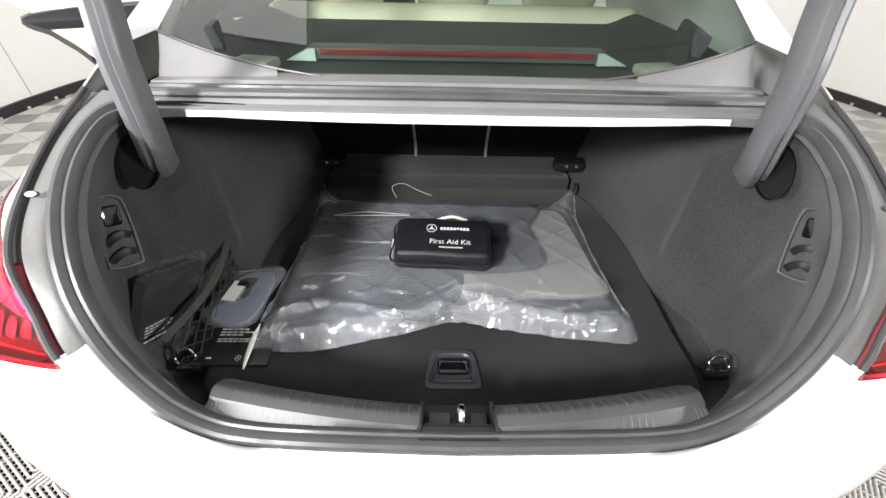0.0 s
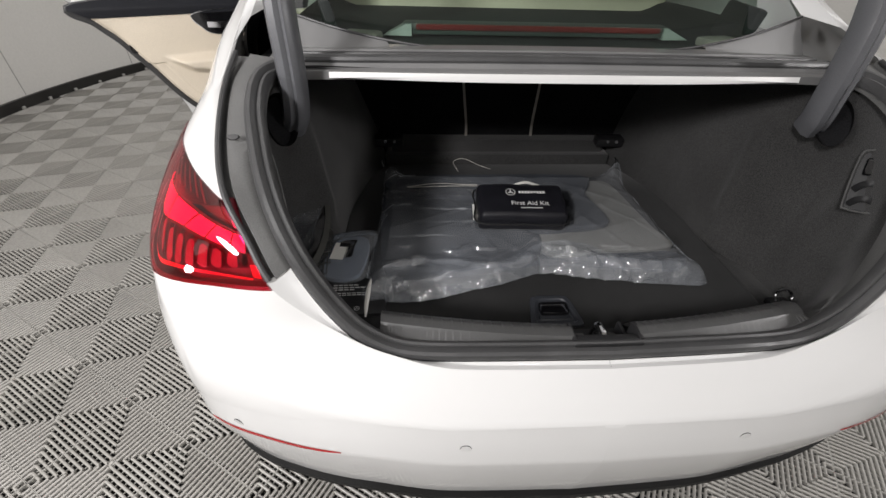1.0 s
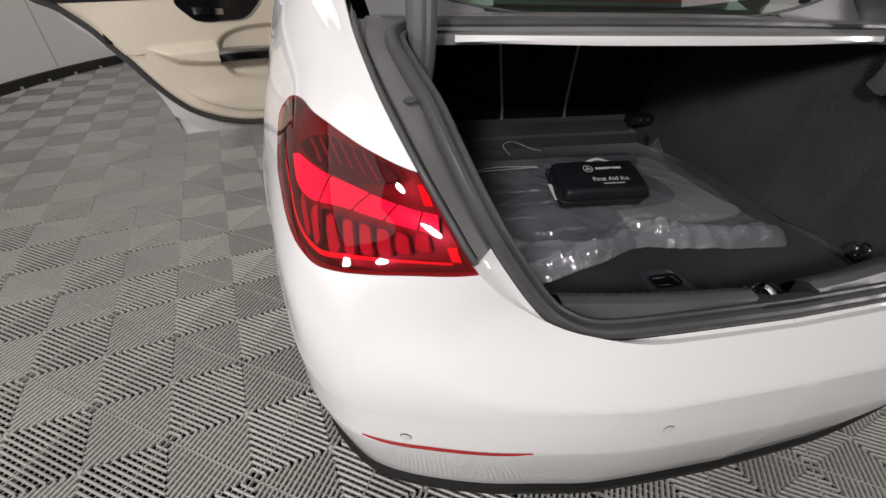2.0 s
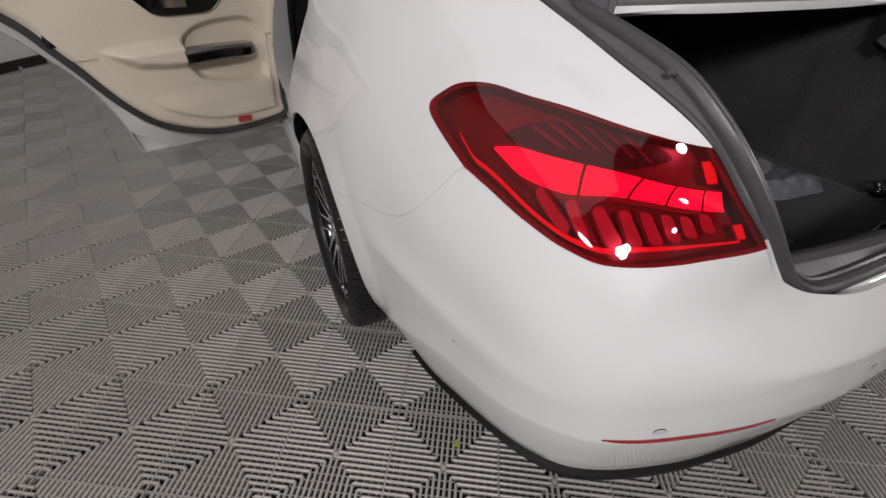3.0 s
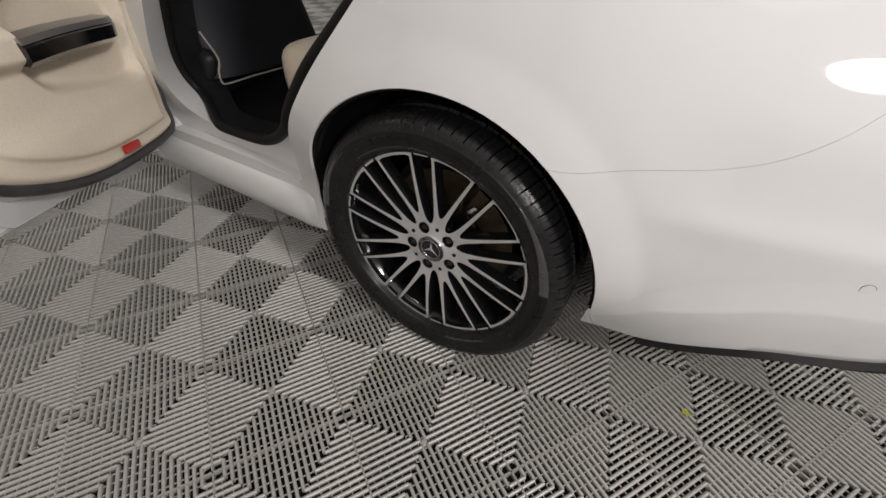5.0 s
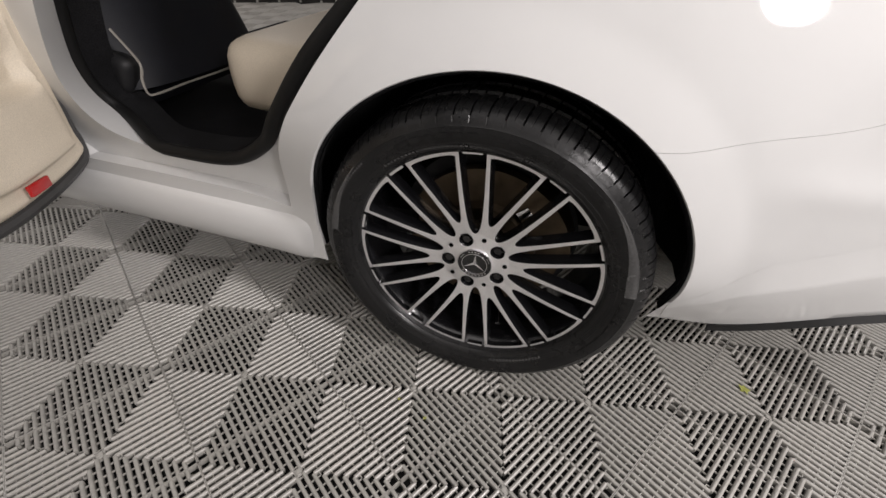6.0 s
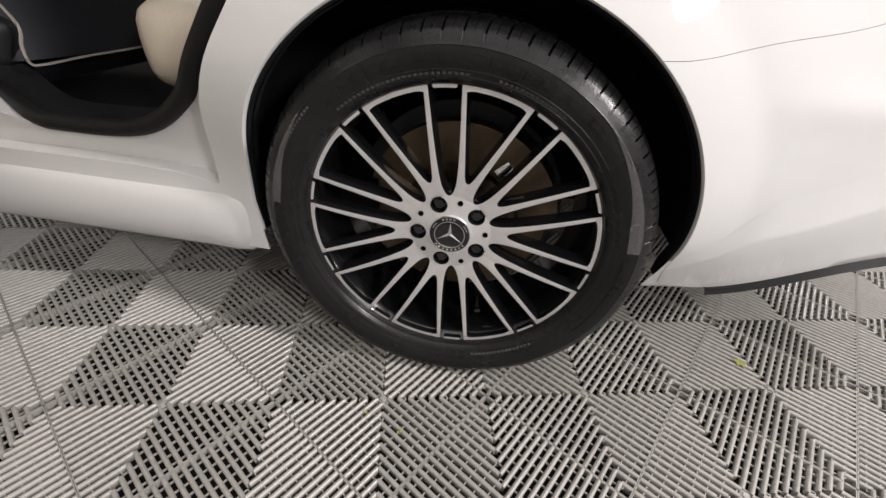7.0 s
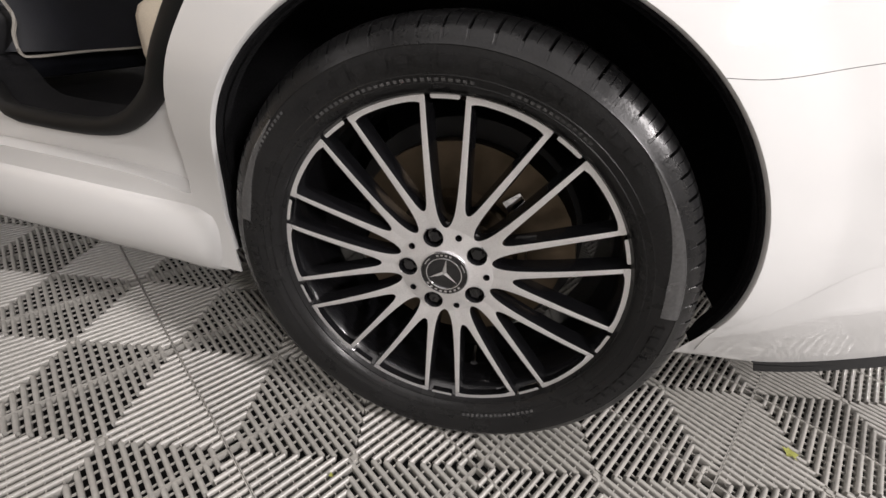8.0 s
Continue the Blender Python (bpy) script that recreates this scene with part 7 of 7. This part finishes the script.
# --- black folder in clear film, standing in the side pocket
fold_ = thing("bagged_folder", "black owner's folder in clear film in the side pocket", "folder")
ctr, ux, uy = Vector((-0.590, 0.395, 0.640)), Vector((0.10, 0.62, -0.28)).normalized(), Vector((0.28, 0.30, 0.80)).normalized()
un = ux.cross(uy).normalized()
uy = un.cross(ux)
fm = Matrix.Translation(ctr) @ Matrix(((ux.x, uy.x, un.x, 0), (ux.y, uy.y, un.y, 0), (ux.z, uy.z, un.z, 0), (0, 0, 0, 1)))
fold_.matrix_basis = fm
bm = bmesh.new()
box(bm, -0.075, 0.075, -0.075, 0.075, -0.012, 0.012, 0.004)
part("cover", bm, CARD, fold_, "black card cover")
for i, (x0, x1, y) in enumerate(((-0.06, 0.0, -0.030), (-0.06, 0.01, -0.037), (-0.06, 0.005, -0.044), (-0.06, -0.01, -0.051), (-0.06, 0.03, -0.064))):
    bm = bmesh.new()
    for k in range(6):
        a = x0 + (x1 - x0) * k / 6
        box(bm, a, a + (x1 - x0) / 6 * 0.8, y - 0.0015, y + 0.0015, 0.0120, 0.0124)
    part("print_bar", bm, PRINT, fold_, smooth=False)
bm = bmesh.new()
rows = []
for i in range(40):
    u = -0.090 + 0.180 * i / 39
    row = []
    for j in range(40):
        v = -0.085 + 0.20 * j / 39
        z = 0.016 + 0.006 * noise.noise(Vector((u * 22, v * 22, 2))) + 0.010 * abs(noise.noise(Vector((u * 40, v * 30, 5)))) * sstep(v, 0.05, 0.10)
        z -= 0.012 * sstep(abs(u), 0.075, 0.09)
        row.append((u, v, z))
    rows.append(row)
grid_mesh(bm, rows)
part("film", bm, FILM_THIN, fold_, "clear plastic film").visible_shadow = False

# --- cargo net across the pocket
net = thing("cargo_net", "black elastic cargo net stretched across the side pocket", "cargo net")
N0, N1, N2, N3 = (np.array(p) for p in ((-0.550, 0.641, 0.680), (-0.560, 0.310, 0.622), (-0.532, 0.600, 0.545), (-0.530, 0.312, 0.545)))
CORD_BLACK = mat("net_cord", (0.020, 0.020, 0.018), 0.6, vary=0.2, scale=60)
BAND = mat("net_band", (0.045, 0.045, 0.040), 0.7, vary=0.2, scale=40)


def net_pt(u, v):
    p = (N0 * (1 - u) + N1 * u) * (1 - v) + (N2 * (1 - u) + N3 * u) * v
    return p + np.array([0.030 * math.sin(math.pi * u), 0, -0.012 * math.sin(math.pi * u)]) * (1 - 0.6 * v)


bm = bmesh.new()
sweep(bm, [net_pt(u, 0) for u in np.linspace(0, 1, 16)], [(-0.007, -0.0015), (0.007, -0.0015), (0.007, 0.0015), (-0.007, 0.0015)], up=(0.6, 0, 0.8))
part("top_band", bm, BAND, net, "dark elastic band")
bm = bmesh.new()
sweep(bm, [net_pt(0, v) for v in np.linspace(0, 1, 8)], ring_prof(0.003, 6), up=(0, 1, 0))
part("end_cord", bm, CORD_BLACK, net)
bm = bmesh.new()
sweep(bm, [net_pt(u, 1) for u in np.linspace(0, 1, 16)], ring_prof(0.003, 6))
part("lower_cord", bm, CORD_BLACK, net)
for d in (-1, 1):
    for k in range(-3, 9):
        pts = []
        for t in np.linspace(0, 1, 12):
            u = k / 8 + (t if d > 0 else 1 - t) * 0.42
            if 0 <= u <= 1:
                pts.append(net_pt(u, t))
        if len(pts) > 2:
            bm = bmesh.new()
            sweep(bm, pts, ring_prof(0.0015, 6))
            part("net_strand", bm, CORD_BLACK, net)
bm = bmesh.new()
box(bm, -0.008, 0.008, -0.008, 0.008, -0.012, 0.012, 0.003, Matrix.Translation(N0))
part("net_hook", bm, GLOSS_BLACK, net, "black net hook")

# --- small yellow leaves on the floor
LEAF = mat("yellow_leaf", (0.34, 0.35, 0.09), 0.6, vary=0.3, scale=80)
for x, y, r, a in ((-0.742, 0.404, 0.016, 20), (-1.045, 1.095, 0.006, 80), (-1.02, 1.165, 0.005, 140)):
    bm = bmesh.new()
    vs = []
    for i in range(10):
        t = 2 * math.pi * i / 10
        q = r * (0.55 + 0.45 * (i % 2))
        vs.append(bm.verts.new((q * math.cos(t), q * 0.8 * math.sin(t), 0.002 + 0.002 * math.sin(3 * t))))
    mid = bm.verts.new((0, 0, 0.001))
    for i in range(10):
        bm.faces.new((vs[i], vs[(i + 1) % 10], mid))
    ob = part("leaf", bm, LEAF)
    ob.matrix_basis = pose(x, y, 0.001, 0, 0, a)
    tagged(ob, "small crumpled yellow leaf lying on the tiles", "leaf", "leaves on the floor")
